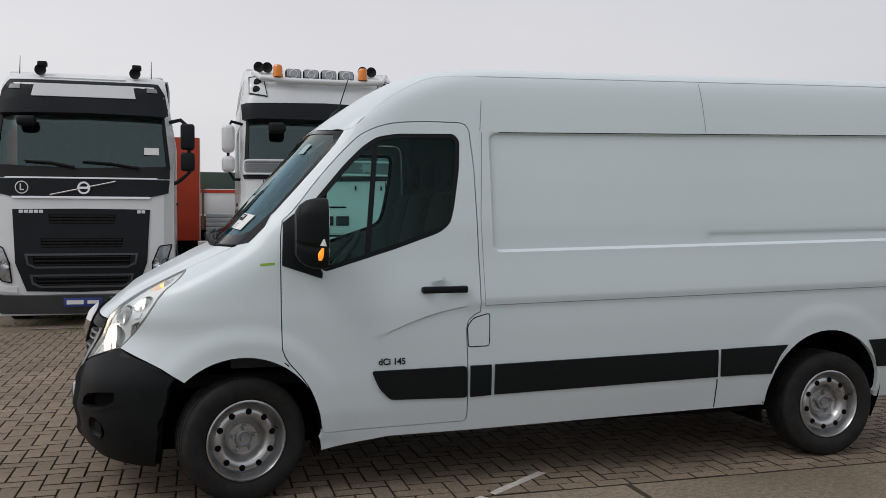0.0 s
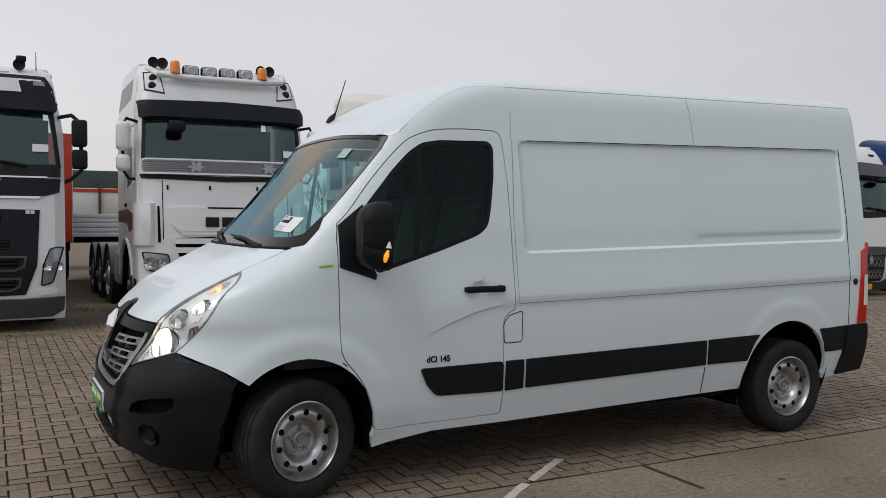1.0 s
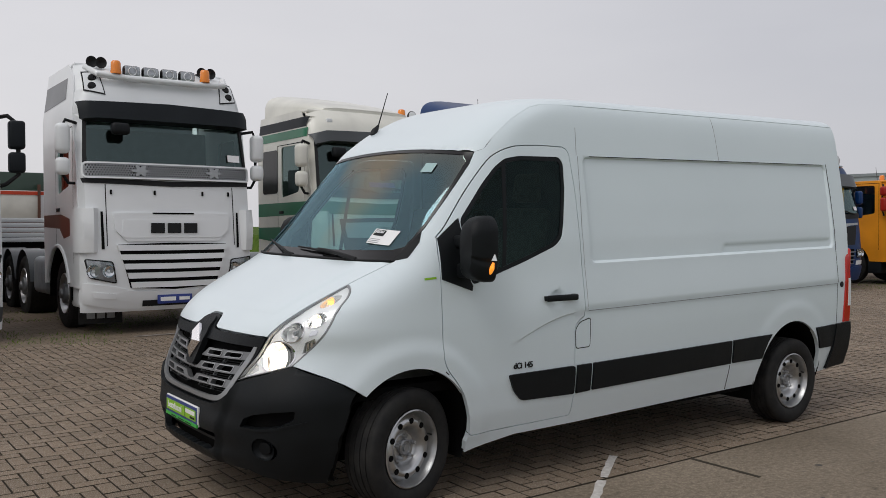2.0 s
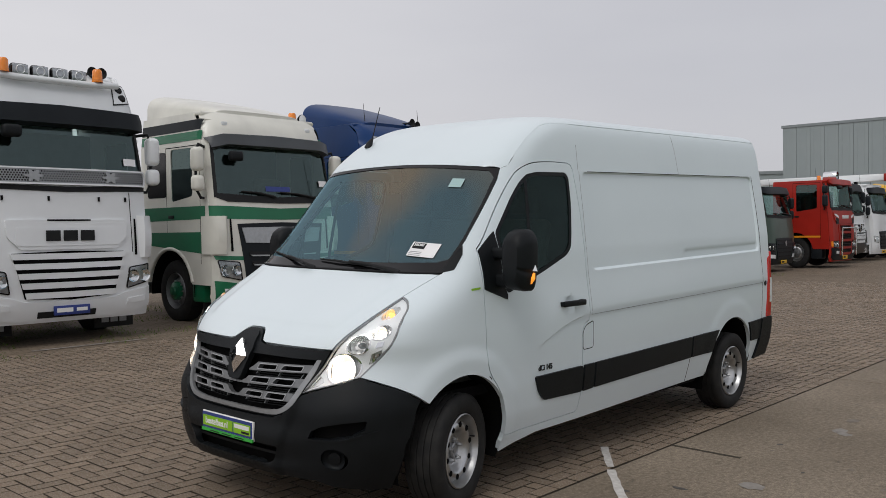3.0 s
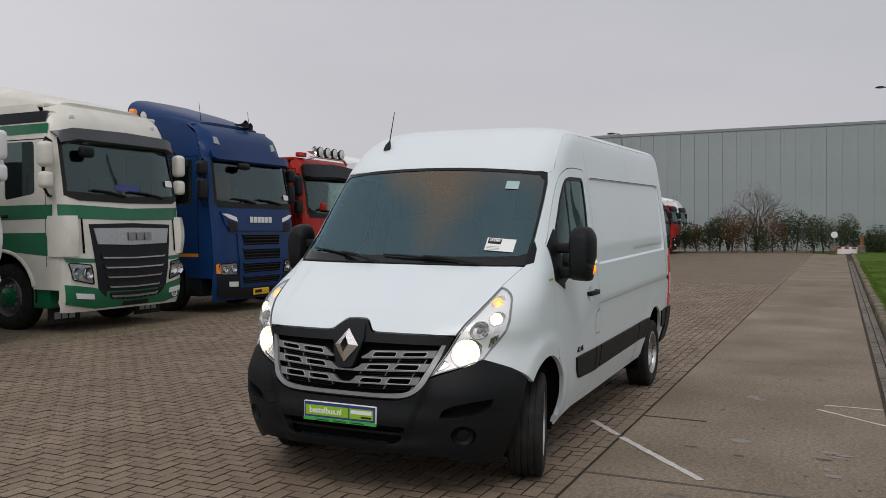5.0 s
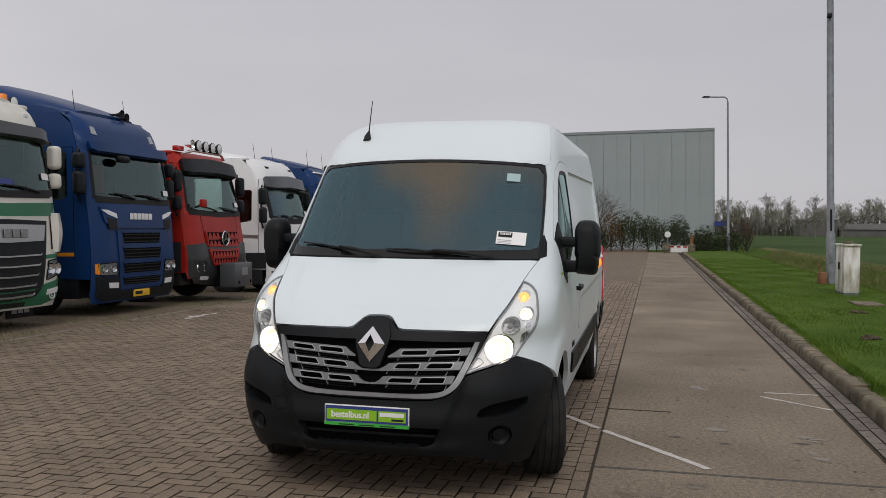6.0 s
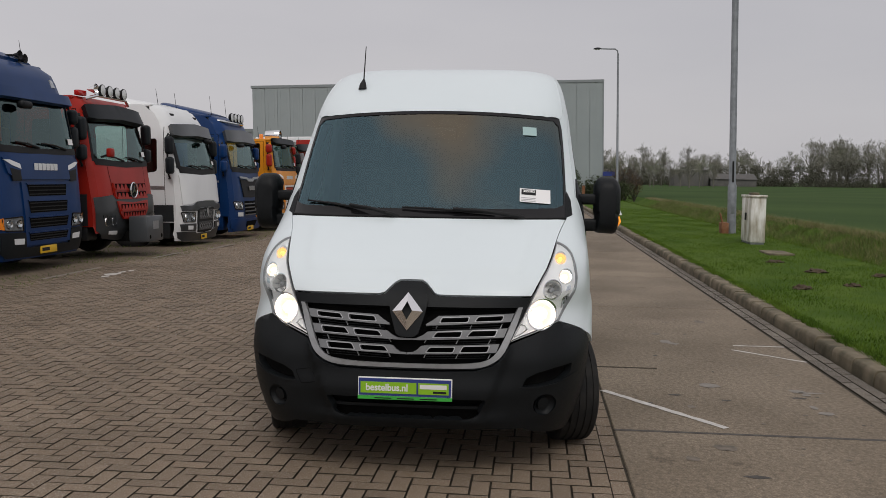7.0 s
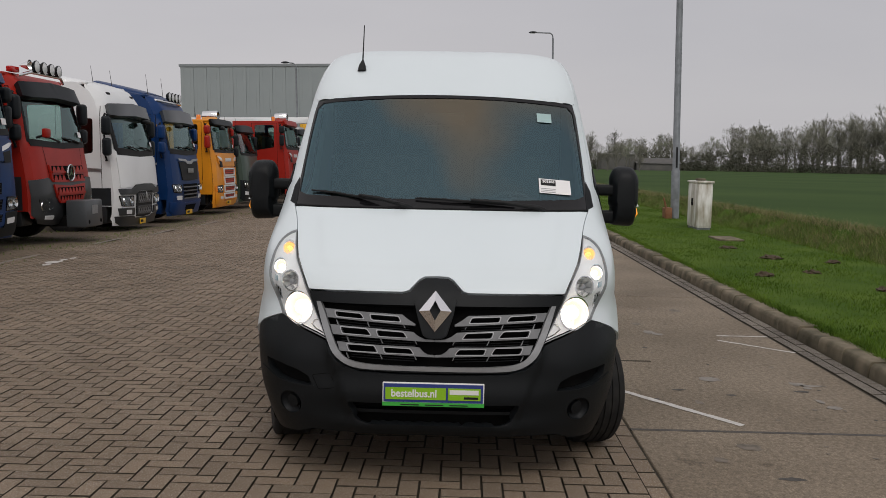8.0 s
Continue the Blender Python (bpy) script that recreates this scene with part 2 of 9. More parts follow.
M.update({
    "p_red": mat("red_paint", (0.36, 0.018, 0.010), 0.36, coat=0.1, color2=(0.29, 0.0145, 0.008), scale=1.5, rough2=0.46, spec=0.28), "p_blue": mat("dark_blue_paint", (0.003, 0.034, 0.135), 0.36, coat=0.1, color2=(0.0026, 0.027, 0.105), scale=1.5, rough2=0.46, spec=0.28), "p_cream": paint("cream_paint", (0.74, 0.73, 0.66)),
    "p_green": paint("green_paint", (0.006, 0.15, 0.065)), "p_orange": paint("orange_paint", (0.80, 0.30, 0.012)), "p_yellow": paint("yellow_paint", (0.72, 0.4, 0.012)), "p_dgreen": paint("dull_green_paint", (0.03, 0.06, 0.04)),
    "p_grey": mat("dark_grey_plastic", (0.008, 0.0108, 0.0136), 0.45, color2=(0.0105, 0.0138, 0.017), scale=3, spec=0.25), "p_grey2": paint("slate_paint", (0.06, 0.067, 0.074)), "p_grey3": paint("charcoal_paint", (0.022, 0.025, 0.028)), "p_white": paint("truck_white_paint", (0.77, 0.79, 0.80), 0.93), "p_brown": paint("brown_paint", (0.12, 0.05, 0.03)),
    "truck_glass": glass_mat("truck_glass", (0.55, 0.70, 0.66), ior=1.9, gloss=(0.72, 0.95, 0.93)), "orange_curtain": mat("orange_curtain", (0.55, 0.06, 0.02), 0.6, color2=(0.45, 0.05, 0.02), scale=3), "seat_cloth": mat("seat_cloth", (0.05, 0.045, 0.042), 0.9, color2=(0.075, 0.065, 0.06), scale=30),
    "dash": mat("dash_plastic", (0.03, 0.031, 0.033), 0.7, color2=(0.045, 0.045, 0.047), scale=8),
})


def brick_mat(name, dark, light):
    """Worn paving brick: shade by piece, broad weathering, fine light grains."""
    m = mat(name, dark, 0.78, color2=light, scale=1.1, vary=0.14, bump=0.6, bump_scale=170)
    n, l = m.node_tree.nodes, m.node_tree.links
    b = n["Principled BSDF"]
    prev = b.inputs["Base Color"].links[0].from_socket
    co, tex, rmp, mx = n.new("ShaderNodeTexCoord"), n.new("ShaderNodeTexNoise"), n.new("ShaderNodeValToRGB"), n.new("ShaderNodeMixRGB")
    tex.inputs["Scale"].default_value, tex.inputs["Detail"].default_value = 110, 4
    rmp.color_ramp.elements[0].position, rmp.color_ramp.elements[0].color = 0.38, (0.78, 0.77, 0.75, 1)
    rmp.color_ramp.elements[1].position, rmp.color_ramp.elements[1].color = 0.68, (1.35, 1.35, 1.35, 1)
    mx.blend_type, mx.inputs["Fac"].default_value = "MULTIPLY", 1
    l.new(co.outputs["Object"], tex.inputs["Vector"])
    l.new(tex.outputs["Fac"], rmp.inputs["Fac"])
    l.new(prev, mx.inputs["Color1"])
    l.new(rmp.outputs["Color"], mx.inputs["Color2"])
    # pale stone grains on the worn face
    t2, r2, m2 = n.new("ShaderNodeTexNoise"), n.new("ShaderNodeValToRGB"), n.new("ShaderNodeMixRGB")
    t2.inputs["Scale"].default_value, t2.inputs["Detail"].default_value = 170, 2
    r2.color_ramp.elements[0].position, r2.color_ramp.elements[0].color = 0.585, (0, 0, 0, 1)
    r2.color_ramp.elements[1].position, r2.color_ramp.elements[1].color = 0.66, (0.8, 0.8, 0.8, 1)
    m2.inputs["Color2"].default_value = (0.5, 0.47, 0.42, 1)
    l.new(co.outputs["Object"], t2.inputs["Vector"])
    l.new(t2.outputs["Fac"], r2.inputs["Fac"])
    l.new(r2.outputs["Color"], m2.inputs["Fac"])
    l.new(mx.outputs["Color"], m2.inputs["Color1"])
    l.new(m2.outputs["Color"], b.inputs["Base Color"])
    return m


# the ring round a bulb emits its warm light itself, over a dull base
M["lamp_warm"].node_tree.nodes["Principled BSDF"].inputs["Base Color"].default_value = (0.30, 0.25, 0.18, 1)
M["brick"] = brick_mat("paving_brick", (0.154, 0.113, 0.076), (0.220, 0.166, 0.117))
M["brick_grey"] = brick_mat("gutter_brick", (0.10, 0.085, 0.07), (0.16, 0.14, 0.115))

# ---- mesh helpers ----
from mathutils.geometry import delaunay_2d_cdt


def link(name, bm, material, parent=None, label="", sharp=38, smooth=True):
    """Links a bmesh as one mesh object, under parent if given."""
    me = bpy.data.meshes.new(name)
    bmesh.ops.recalc_face_normals(bm, faces=bm.faces)
    bm.to_mesh(me)
    bm.free()
    for m in material if isinstance(material, (list, tuple)) else [material]:
        me.materials.append(M[m] if isinstance(m, str) else m)
    if smooth:
        me.polygons.foreach_set("use_smooth", [True] * len(me.polygons))
        me.set_sharp_from_angle(angle=radians(sharp))
    ob = new(name, me)
    if parent:
        ob.parent = parent
    if label:
        ob["label"] = label
    return ob


part = link


def share(name, ob, m, parent):
    """Another object on ob's mesh."""
    o = new(name, ob.data)
    o.parent = parent
    o.matrix_basis = m
    return o


def thing(name, x, y, z, label, category, group="", turn=0):
    e = new(name)
    e.matrix_basis = pose(x, y, z, 0, 0, turn)
    return tagged(e, label, category, group)


def box(bm, x0, x1, y0, y1, z0, z1, bevel=0.0, seg=2):
    r = bmesh.ops.create_cube(bm, size=1, matrix=Matrix.Translation(((x0 + x1) / 2, (y0 + y1) / 2, (z0 + z1) / 2)) @ Matrix.Diagonal((x1 - x0, y1 - y0, z1 - z0, 1)))
    if bevel:
        es = list({e for v in r["verts"] for e in v.link_edges})
        bmesh.ops.bevel(bm, geom=es, offset=bevel, segments=seg, profile=0.5, affect="EDGES", clamp_overlap=True)
    return bm


def boxm(*a, bevel=0.0, seg=2):
    return box(bmesh.new(), *a, bevel=bevel, seg=seg)


def tube(bm, pts, r, seg=8, caps=True):
    """A round rod through pts; r may be a list."""
    pts = [Vector(p) for p in pts]
    rs = r if isinstance(r, (list, tuple)) else [r] * len(pts)
    rings = []
    for i, p in enumerate(pts):
        d = (pts[min(i + 1, len(pts) - 1)] - pts[max(i - 1, 0)]).normalized()
        a = d.orthogonal().normalized() if i == 0 else (rings_a - d * rings_a.dot(d)).normalized()
        rings_a = a
        b = d.cross(a)
        rings.append([bm.verts.new(p + (a * math.cos(k * math.tau / seg) + b * math.sin(k * math.tau / seg)) * rs[i]) for k in range(seg)])
    for A, B in zip(rings, rings[1:]):
        for k in range(seg):
            bm.faces.new((A[k], A[(k + 1) % seg], B[(k + 1) % seg], B[k]))
    if caps:
        bm.faces.new(rings[0][::-1])
        bm.faces.new(rings[-1])
    return bm


def lathe(bm, prof, seg=40, axis="y", at=(0, 0, 0)):
    """Turns (radius, along) pairs round an axis."""
    rings = []
    for r, h in prof:
        ring = []
        for k in range(seg):
            c, s = math.cos(k * math.tau / seg) * r, math.sin(k * math.tau / seg) * r
            p = {"y": (c, h, s), "x": (h, c, s), "z": (c, s, h)}[axis]
            ring.append(bm.verts.new((p[0] + at[0], p[1] + at[1], p[2] + at[2])))
        rings.append(ring)
    for A, B in zip(rings, rings[1:]):
        for k in range(seg):
            bm.faces.new((A[k], A[(k + 1) % seg], B[(k + 1) % seg], B[k]))
    return bm


def dense(poly, step, closed=True):
    out = []
    n = len(poly)
    for i in range(n if closed else n - 1):
        a, b = poly[i], poly[(i + 1) % n]
        k = max(1, math.ceil(math.dist(a, b) / step))
        out += [(a[0] + (b[0] - a[0]) * j / k, a[1] + (b[1] - a[1]) * j / k) for j in range(k)]
    if not closed:
        out.append(tuple(poly[-1]))
    return out


def smooth_line(pts, n=6, closed=False):
    """Catmull-Rom through 2D points."""
    out, m = [], len(pts)
    for i in range(m if closed else m - 1):
        g = lambda k: pts[k % m] if closed else pts[min(max(k, 0), m - 1)]
        p0, p1, p2, p3 = g(i - 1), g(i), g(i + 1), g(i + 2)
        for j in range(n):
            t = j / n
            out.append(tuple(0.5 * (2 * p1[c] + (p2[c] - p0[c]) * t + (2 * p0[c] - 5 * p1[c] + 4 * p2[c] - p3[c]) * t * t + (3 * p1[c] - p0[c] - 3 * p2[c] + p3[c]) * t ** 3) for c in (0, 1)))
    if not closed:
        out.append(tuple(pts[-1]))
    return out


def rounded(poly, r, n=4):
    """Rounds a polygon's corners."""
    out, m = [], len(poly)
    for i in range(m):
        p, a, b = Vector(poly[i]), Vector(poly[i - 1]), Vector(poly[(i + 1) % m])
        ra = min(r, (a - p).length * 0.45, (b - p).length * 0.45)
        s, e = p + (a - p).normalized() * ra, p + (b - p).normalized() * ra
        for j in range(n + 1):
            t = j / n
            out.append(tuple(s * (1 - t) ** 2 + p * 2 * t * (1 - t) + e * t * t))
    return out


def inside(pts, poly):
    pts, poly = np.asarray(pts, float).reshape(-1, 2), np.asarray(poly, float)
    x, y = pts[:, 0], pts[:, 1]
    res = np.zeros(len(pts), bool)
    a = poly
    b = np.roll(poly, -1, 0)
    for (x0, y0), (x1, y1) in zip(a, b):
        if y0 == y1:
            continue
        c = (y0 > y) != (y1 > y)
        res ^= c & (x < (x1 - x0) * (y - y0) / (y1 - y0) + x0)
    return res


def inset(poly, d):
    """Shrinks a polygon by d (grows it for a negative d)."""
    p = np.asarray(poly, float)
    area = 0.5 * np.sum(p[:, 0] * np.roll(p[:, 1], -1) - np.roll(p[:, 0], -1) * p[:, 1])
    nx, pv = np.roll(p, -1, 0), np.roll(p, 1, 0)
    e1, e2 = p - pv, nx - p
    e1 /= np.maximum(np.linalg.norm(e1, axis=1, keepdims=True), 1e-9)
    e2 /= np.maximum(np.linalg.norm(e2, axis=1, keepdims=True), 1e-9)
    s = 1 if area > 0 else -1
    n = s * np.stack([-(e1[:, 1] + e2[:, 1]), e1[:, 0] + e2[:, 0]], 1)
    k = np.linalg.norm(n, axis=1, keepdims=True)
    n = n / np.maximum(k, 1e-6) * np.minimum(2 / np.maximum(k, 0.8), 1.6)
    return [tuple(q) for q in p + n * d]


def region(outer, holes, step, edge=None, creases=()):
    """Triangulates a flat region: points and triangles."""
    edge = edge or step
    loops = [dense(outer, edge)] + [dense(h, edge) for h in holes]
    P, E = [], []
    for lp in loops:
        s = len(P)
        P += lp
        E += [(s + i, s + (i + 1) % len(lp)) for i in range(len(lp))]
    for line in creases:
        s, d = len(P), dense(line, edge, False)
        P += d
        E += [(s + i, s + i + 1) for i in range(len(d) - 1)]
    B = np.array(P)
    lo, hi = B[:len(loops[0])].min(0), B[:len(loops[0])].max(0)
    gx, gy = np.meshgrid(np.arange(lo[0] + step / 2, hi[0], step), np.arange(lo[1] + step / 2, hi[1], step))
    G = np.stack([gx.ravel(), gy.ravel()], 1)
    if len(G):
        keep = inside(G, outer)
        for h in holes:
            keep &= ~inside(G, h)
        G = G[keep]
    if len(G):
        near = np.full(len(G), 1e9)
        for i in range(0, len(B), 200):
            near = np.minimum(near, ((G[:, None] - B[None, i:i + 200]) ** 2).sum(2).min(1))
        G = G[near > (0.45 * min(step, edge)) ** 2]
        P = P + [tuple(g) for g in G]
    vs, es, fs, *_ = delaunay_2d_cdt([Vector(p) for p in P], E, [], 0, 1e-6)
    F = [f for f in fs if len(f) == 3]
    pts = np.array([(v.x, v.y) for v in vs])
    cen = pts[np.array(F)].mean(1)
    keep = inside(cen, loops[0])
    for h in loops[1:]:
        keep &= ~inside(cen, h)
    return pts, [f for f, k in zip(F, keep) if k]


def skin(outer, fmap, holes=(), step=0.05, edge=None, flange=0.0, lift=0.0, bm=None, creases=()):
    """A curved sheet: a flat region laid on a surface by fmap; flange turns its rim inwards, lift raises it off the surface."""
    pts, F = region(outer, list(holes), step, edge, creases)
    bm = bm or bmesh.new()
    vs = [bm.verts.new(fmap(*p)) for p in pts]
    faces = []
    for f in F:
        try:
            faces.append(bm.faces.new([vs[i] for i in f]))
        except ValueError:
            pass
    for v in vs:
        if not v.link_faces:
            bm.verts.remove(v)
    vs = [v for v in vs if v.is_valid]
    bm.normal_update()
    ref = faces[len(faces) // 2]
    out = fmap.out(ref.calc_center_median()) if hasattr(fmap, "out") else Vector((0, 0, 1))
    if sum(f.normal.dot(out) for f in faces) < 0:
        bmesh.ops.reverse_faces(bm, faces=faces)
        bm.normal_update()
    if lift:
        moved = [(v, v.co + v.normal * lift) for v in vs]
        for v, c in moved:
            v.co = c
    if flange:
        rim = [e for f in faces for e in f.edges if len(e.link_faces) == 1]
        nrm = {v: v.normal.copy() for e in rim for v in e.verts}
        r = bmesh.ops.extrude_edge_only(bm, edges=list(set(rim)))
        new_v = [g for g in r["geom"] if isinstance(g, bmesh.types.BMVert)]
        old = {tuple(round(c, 6) for c in v.co): n for v, n in nrm.items()}
        for v in new_v:
            v.co -= old[tuple(round(c, 6) for c in v.co)] * flange
    return bm


def keep_normals(name, bm, material, parent=None, label="", sharp=38):
    """Links a sheet without turning its faces."""
    me = bpy.data.meshes.new(name)
    bm.to_mesh(me)
    bm.free()
    for m in material if isinstance(material, (list, tuple)) else [material]:
        me.materials.append(M[m] if isinstance(m, str) else m)
    me.polygons.foreach_set("use_smooth", [True] * len(me.polygons))
    me.set_sharp_from_angle(angle=radians(sharp))
    ob = new(name, me)
    if parent:
        ob.parent = parent
    if label:
        ob["label"] = label
    return ob


def plate(bm, poly, frame_m, depth):
    """Extrudes a flat polygon (x, y of frame_m) by depth along its z."""
    lo = [bm.verts.new(frame_m @ Vector((x, y, 0))) for x, y in poly]
    hi = [bm.verts.new(frame_m @ Vector((x, y, depth))) for x, y in poly]
    n = len(poly)
    bm.faces.new(lo[::-1])
    bm.faces.new(hi)
    for i in range(n):
        bm.faces.new((lo[i], lo[(i + 1) % n], hi[(i + 1) % n], hi[i]))
    return bm


def name_bars(count, size, m, material, parent, name="name_bars", depth=0.004, wide=1.0):
    """A maker's name as plain upright blocks."""
    w = size * 0.62 * wide
    for i in range(count):
        x = (i - (count - 1) / 2) * w * 1.22
        ob = part("name_bar", boxm(x - w / 2, x + w / 2, -size * 0.36, size * 0.36, -depth, depth, bevel=min(0.004, depth * 0.8), seg=1), material, parent)
        ob.matrix_basis = m


def letters(text, size, m, material, parent, name="lettering", depth=0.003, wide=1.0, label="", bold=0.022):
    """Raised lettering in the built-in font, centred on m (x along, y up)."""
    cu = bpy.data.curves.new(name, "FONT")
    cu.body, cu.size, cu.align_x, cu.align_y, cu.extrude = text, size, "CENTER", "CENTER", depth
    cu.offset = size * bold
    tmp = bpy.data.objects.new(name, cu)
    scene.collection.objects.link(tmp)
    me = bpy.data.meshes.new_from_object(tmp.evaluated_get(bpy.context.evaluated_depsgraph_get()))
    bpy.data.objects.remove(tmp)
    me.transform(Matrix.Diagonal((wide, 1, 1, 1)))
    me.materials.clear()
    me.materials.append(M[material])
    ob = new(name, me)
    ob.parent = parent
    ob.matrix_basis = m
    if label:
        ob["label"] = label
    return ob

# ---- ground ----
SLAB_L, SLAB_R, KERB_F, KERB_B = 4.56, 2.64, 2.385, 2.18


def ground_height(x, y):
    if y >= KERB_B:
        return -0.03 - max(0.0, y - 6.2) * (0.03 if x < 68 else 0.01)
    if y > -1.2:
        return 0.1 + 0.012 * math.sin(x * 1.7) * math.sin(y * 2.3)
    if y > -4.2:
        d = (y + 2.7) / 1.5
        return 0.1 - 0.5 * max(0, 1 - d * d)
    return 0.1


def build_ground():
    xs = sorted({-2500, -900, -300, -120, -60, *range(-30, 110, 2), 130, 170, 250, 400, 700, 1300, 2500})
    ys = [-2500, -1300, -700, -400, -250, -150, -90, -50, -30, -18, -12, -8, -6, -5, -4.2, -3.8, -3.4, -3, -2.7, -2.4, -2, -1.6, -1.2, -0.6, 0, 0.6, 1.2, 1.8, 2.1799, 2.18, 4, 8, 14, 30, 60, 120, 300, 900, 2500]
    bm = bmesh.new()
    g = [[bm.verts.new((x, y, ground_height(x, y))) for y in ys] for x in xs]
    for i in range(len(xs) - 1):
        for j in range(len(ys) - 1):
            f = bm.faces.new((g[i][j], g[i + 1][j], g[i + 1][j + 1], g[i][j + 1]))
            x, y = (xs[i] + xs[i + 1]) / 2, (ys[j] + ys[j + 1]) / 2
            f.material_index = 2 if y < -4.2 else 1 if y < KERB_B or x > 58 else 0
    ob = link("ground", bm, ["joint", "grass_ground", "field"])
    return tagged(ob, "brick-paved yard, mown verge and flat green field", "ground", kind="structure")


ground = build_ground()

# far paving beyond the single bricks: one sheet with a brick pattern
def paving_mat():
    m = mat("far_paving", (0.15, 0.12, 0.1), 0.85)
    n, l = m.node_tree.nodes, m.node_tree.links
    co = n.new("ShaderNodeTexCoord")
    br = n.new("ShaderNodeTexBrick")
    br.inputs["Color1"].default_value, br.inputs["Color2"].default_value, br.inputs["Mortar"].default_value = (0.146, 0.110, 0.075, 1), (0.193, 0.149, 0.106, 1), (0.045, 0.036, 0.024, 1)
    br.inputs["Scale"].default_value, br.inputs["Mortar Size"].default_value = 1.0, 0.006
    br.inputs["Brick Width"].default_value, br.inputs["Row Height"].default_value = 0.21, 0.105
    l.new(co.outputs["Object"], br.inputs["Vector"])
    ns = n.new("ShaderNodeTexNoise")
    ns.inputs["Scale"].default_value, ns.inputs["Detail"].default_value = 0.5, 6
    l.new(co.outputs["Object"], ns.inputs["Vector"])
    mr = n.new("ShaderNodeMapRange")
    mr.inputs["To Min"].default_value, mr.inputs["To Max"].default_value = 0.75, 1.25
    l.new(ns.outputs["Fac"], mr.inputs["Value"])
    hs = n.new("ShaderNodeHueSaturation")
    l.new(br.outputs["Color"], hs.inputs["Color"])
    l.new(mr.outputs["Result"], hs.inputs["Value"])
    l.new(hs.outputs["Color"], n["Principled BSDF"].inputs["Base Color"])
    return m


M["far_paving"] = paving_mat()


def yard_z(x, y):
    """The yard falls gently away from its crown, more so further along."""
    return -max(0.0, y - 6.2) * (0.003 + 0.0022 * min(max(0.0, x - 10), 10))


BRICK_X0, BRICK_X1, BRICK_Y0, BRICK_Y1 = -6.0, 22.0, 4.765, 12.64


def pave_sheet():
    bm = bmesh.new()
    xs, ys = [-30, BRICK_X0] + list(range(-4, 22, 2)) + [BRICK_X1, 30, 40, 58, 66], [SLAB_L, BRICK_Y0, 6.2, BRICK_Y1, 14, 18, 30, 60]
    g = {(x, y, k): bm.verts.new((x, y, yard_z(x, y) - (0.013 if k else 0.003))) for x in xs for y in ys for k in (0, 1)}
    for i in range(len(xs) - 1):
        for j in range(len(ys) - 1):
            k = 1 if xs[i] >= BRICK_X0 and xs[i + 1] <= BRICK_X1 and ys[j + 1] <= BRICK_Y1 else 0
            f = bm.faces.new([g[xs[a], ys[b], k] for a, b in ((i, j), (i + 1, j), (i + 1, j + 1), (i, j + 1))])
            f.material_index = k
    for v in [v for v in bm.verts if not v.link_faces]:
        bm.verts.remove(v)
    return bm


pavement = tagged(link("pavement", pave_sheet(), ["far_paving", "joint"], smooth=False), "brown brick yard laid in herringbone", "pavement", kind="structure")


def concrete_mat():
    m = mat("slab_concrete", (0.2, 0.18, 0.16), 0.82, bump=0.55, bump_scale=140)
    n, l = m.node_tree.nodes, m.node_tree.links
    co = n.new("ShaderNodeTexCoord")
    def noise_node(scale, detail, lo, hi, a, b):
        t = n.new("ShaderNodeTexNoise")
        t.inputs["Scale"].default_value, t.inputs["Detail"].default_value = scale, detail
        l.new(co.outputs["Object"], t.inputs["Vector"])
        r = n.new("ShaderNodeValToRGB")
        r.color_ramp.elements[0].position, r.color_ramp.elements[0].color = lo, a
        r.color_ramp.elements[1].position, r.color_ramp.elements[1].color = hi, b
        l.new(t.outputs["Fac"], r.inputs["Fac"])
        return r.outputs["Color"]
    big = noise_node(0.7, 8, 0.35, 0.7, (0.146, 0.117, 0.084, 1), (0.228, 0.187, 0.140, 1))
    fine = noise_node(90, 4, 0.40, 0.70, (0.84, 0.84, 0.84, 1), (1.42, 1.41, 1.39, 1))
    spots = noise_node(4.5, 5, 0.28, 0.36, (0.62, 0.6, 0.58, 1), (1, 1, 1, 1))
    grit = noise_node(30, 5, 0.36, 0.64, (0.80, 0.79, 0.78, 1), (1.22, 1.22, 1.22, 1))
    m0 = n.new("ShaderNodeMixRGB")
    m0.blend_type, m0.inputs["Fac"].default_value = "MULTIPLY", 1
    l.new(big, m0.inputs["Color1"])
    l.new(grit, m0.inputs["Color2"])
    big = m0.outputs["Color"]
    mx = n.new("ShaderNodeMixRGB")
    mx.blend_type, mx.inputs["Fac"].default_value = "MULTIPLY", 1
    l.new(big, mx.inputs["Color1"])
    l.new(fine, mx.inputs["Color2"])
    m2 = n.new("ShaderNodeMixRGB")
    m2.blend_type, m2.inputs["Fac"].default_value = "MULTIPLY", 0.8
    l.new(mx.outputs["Color"], m2.inputs["Color1"])
    l.new(spots, m2.inputs["Color2"])
    info = n.new("ShaderNodeObjectInfo")
    mr = n.new("ShaderNodeMapRange")
    mr.inputs["To Min"].default_value, mr.inputs["To Max"].default_value = 0.9, 1.1
    l.new(info.outputs["Random"], mr.inputs["Value"])
    hs = n.new("ShaderNodeHueSaturation")
    l.new(m2.outputs["Color"], hs.inputs["Color"])
    l.new(mr.outputs["Result"], hs.inputs["Value"])
    l.new(hs.outputs["Color"], n["Principled BSDF"].inputs["Base Color"])
    return m


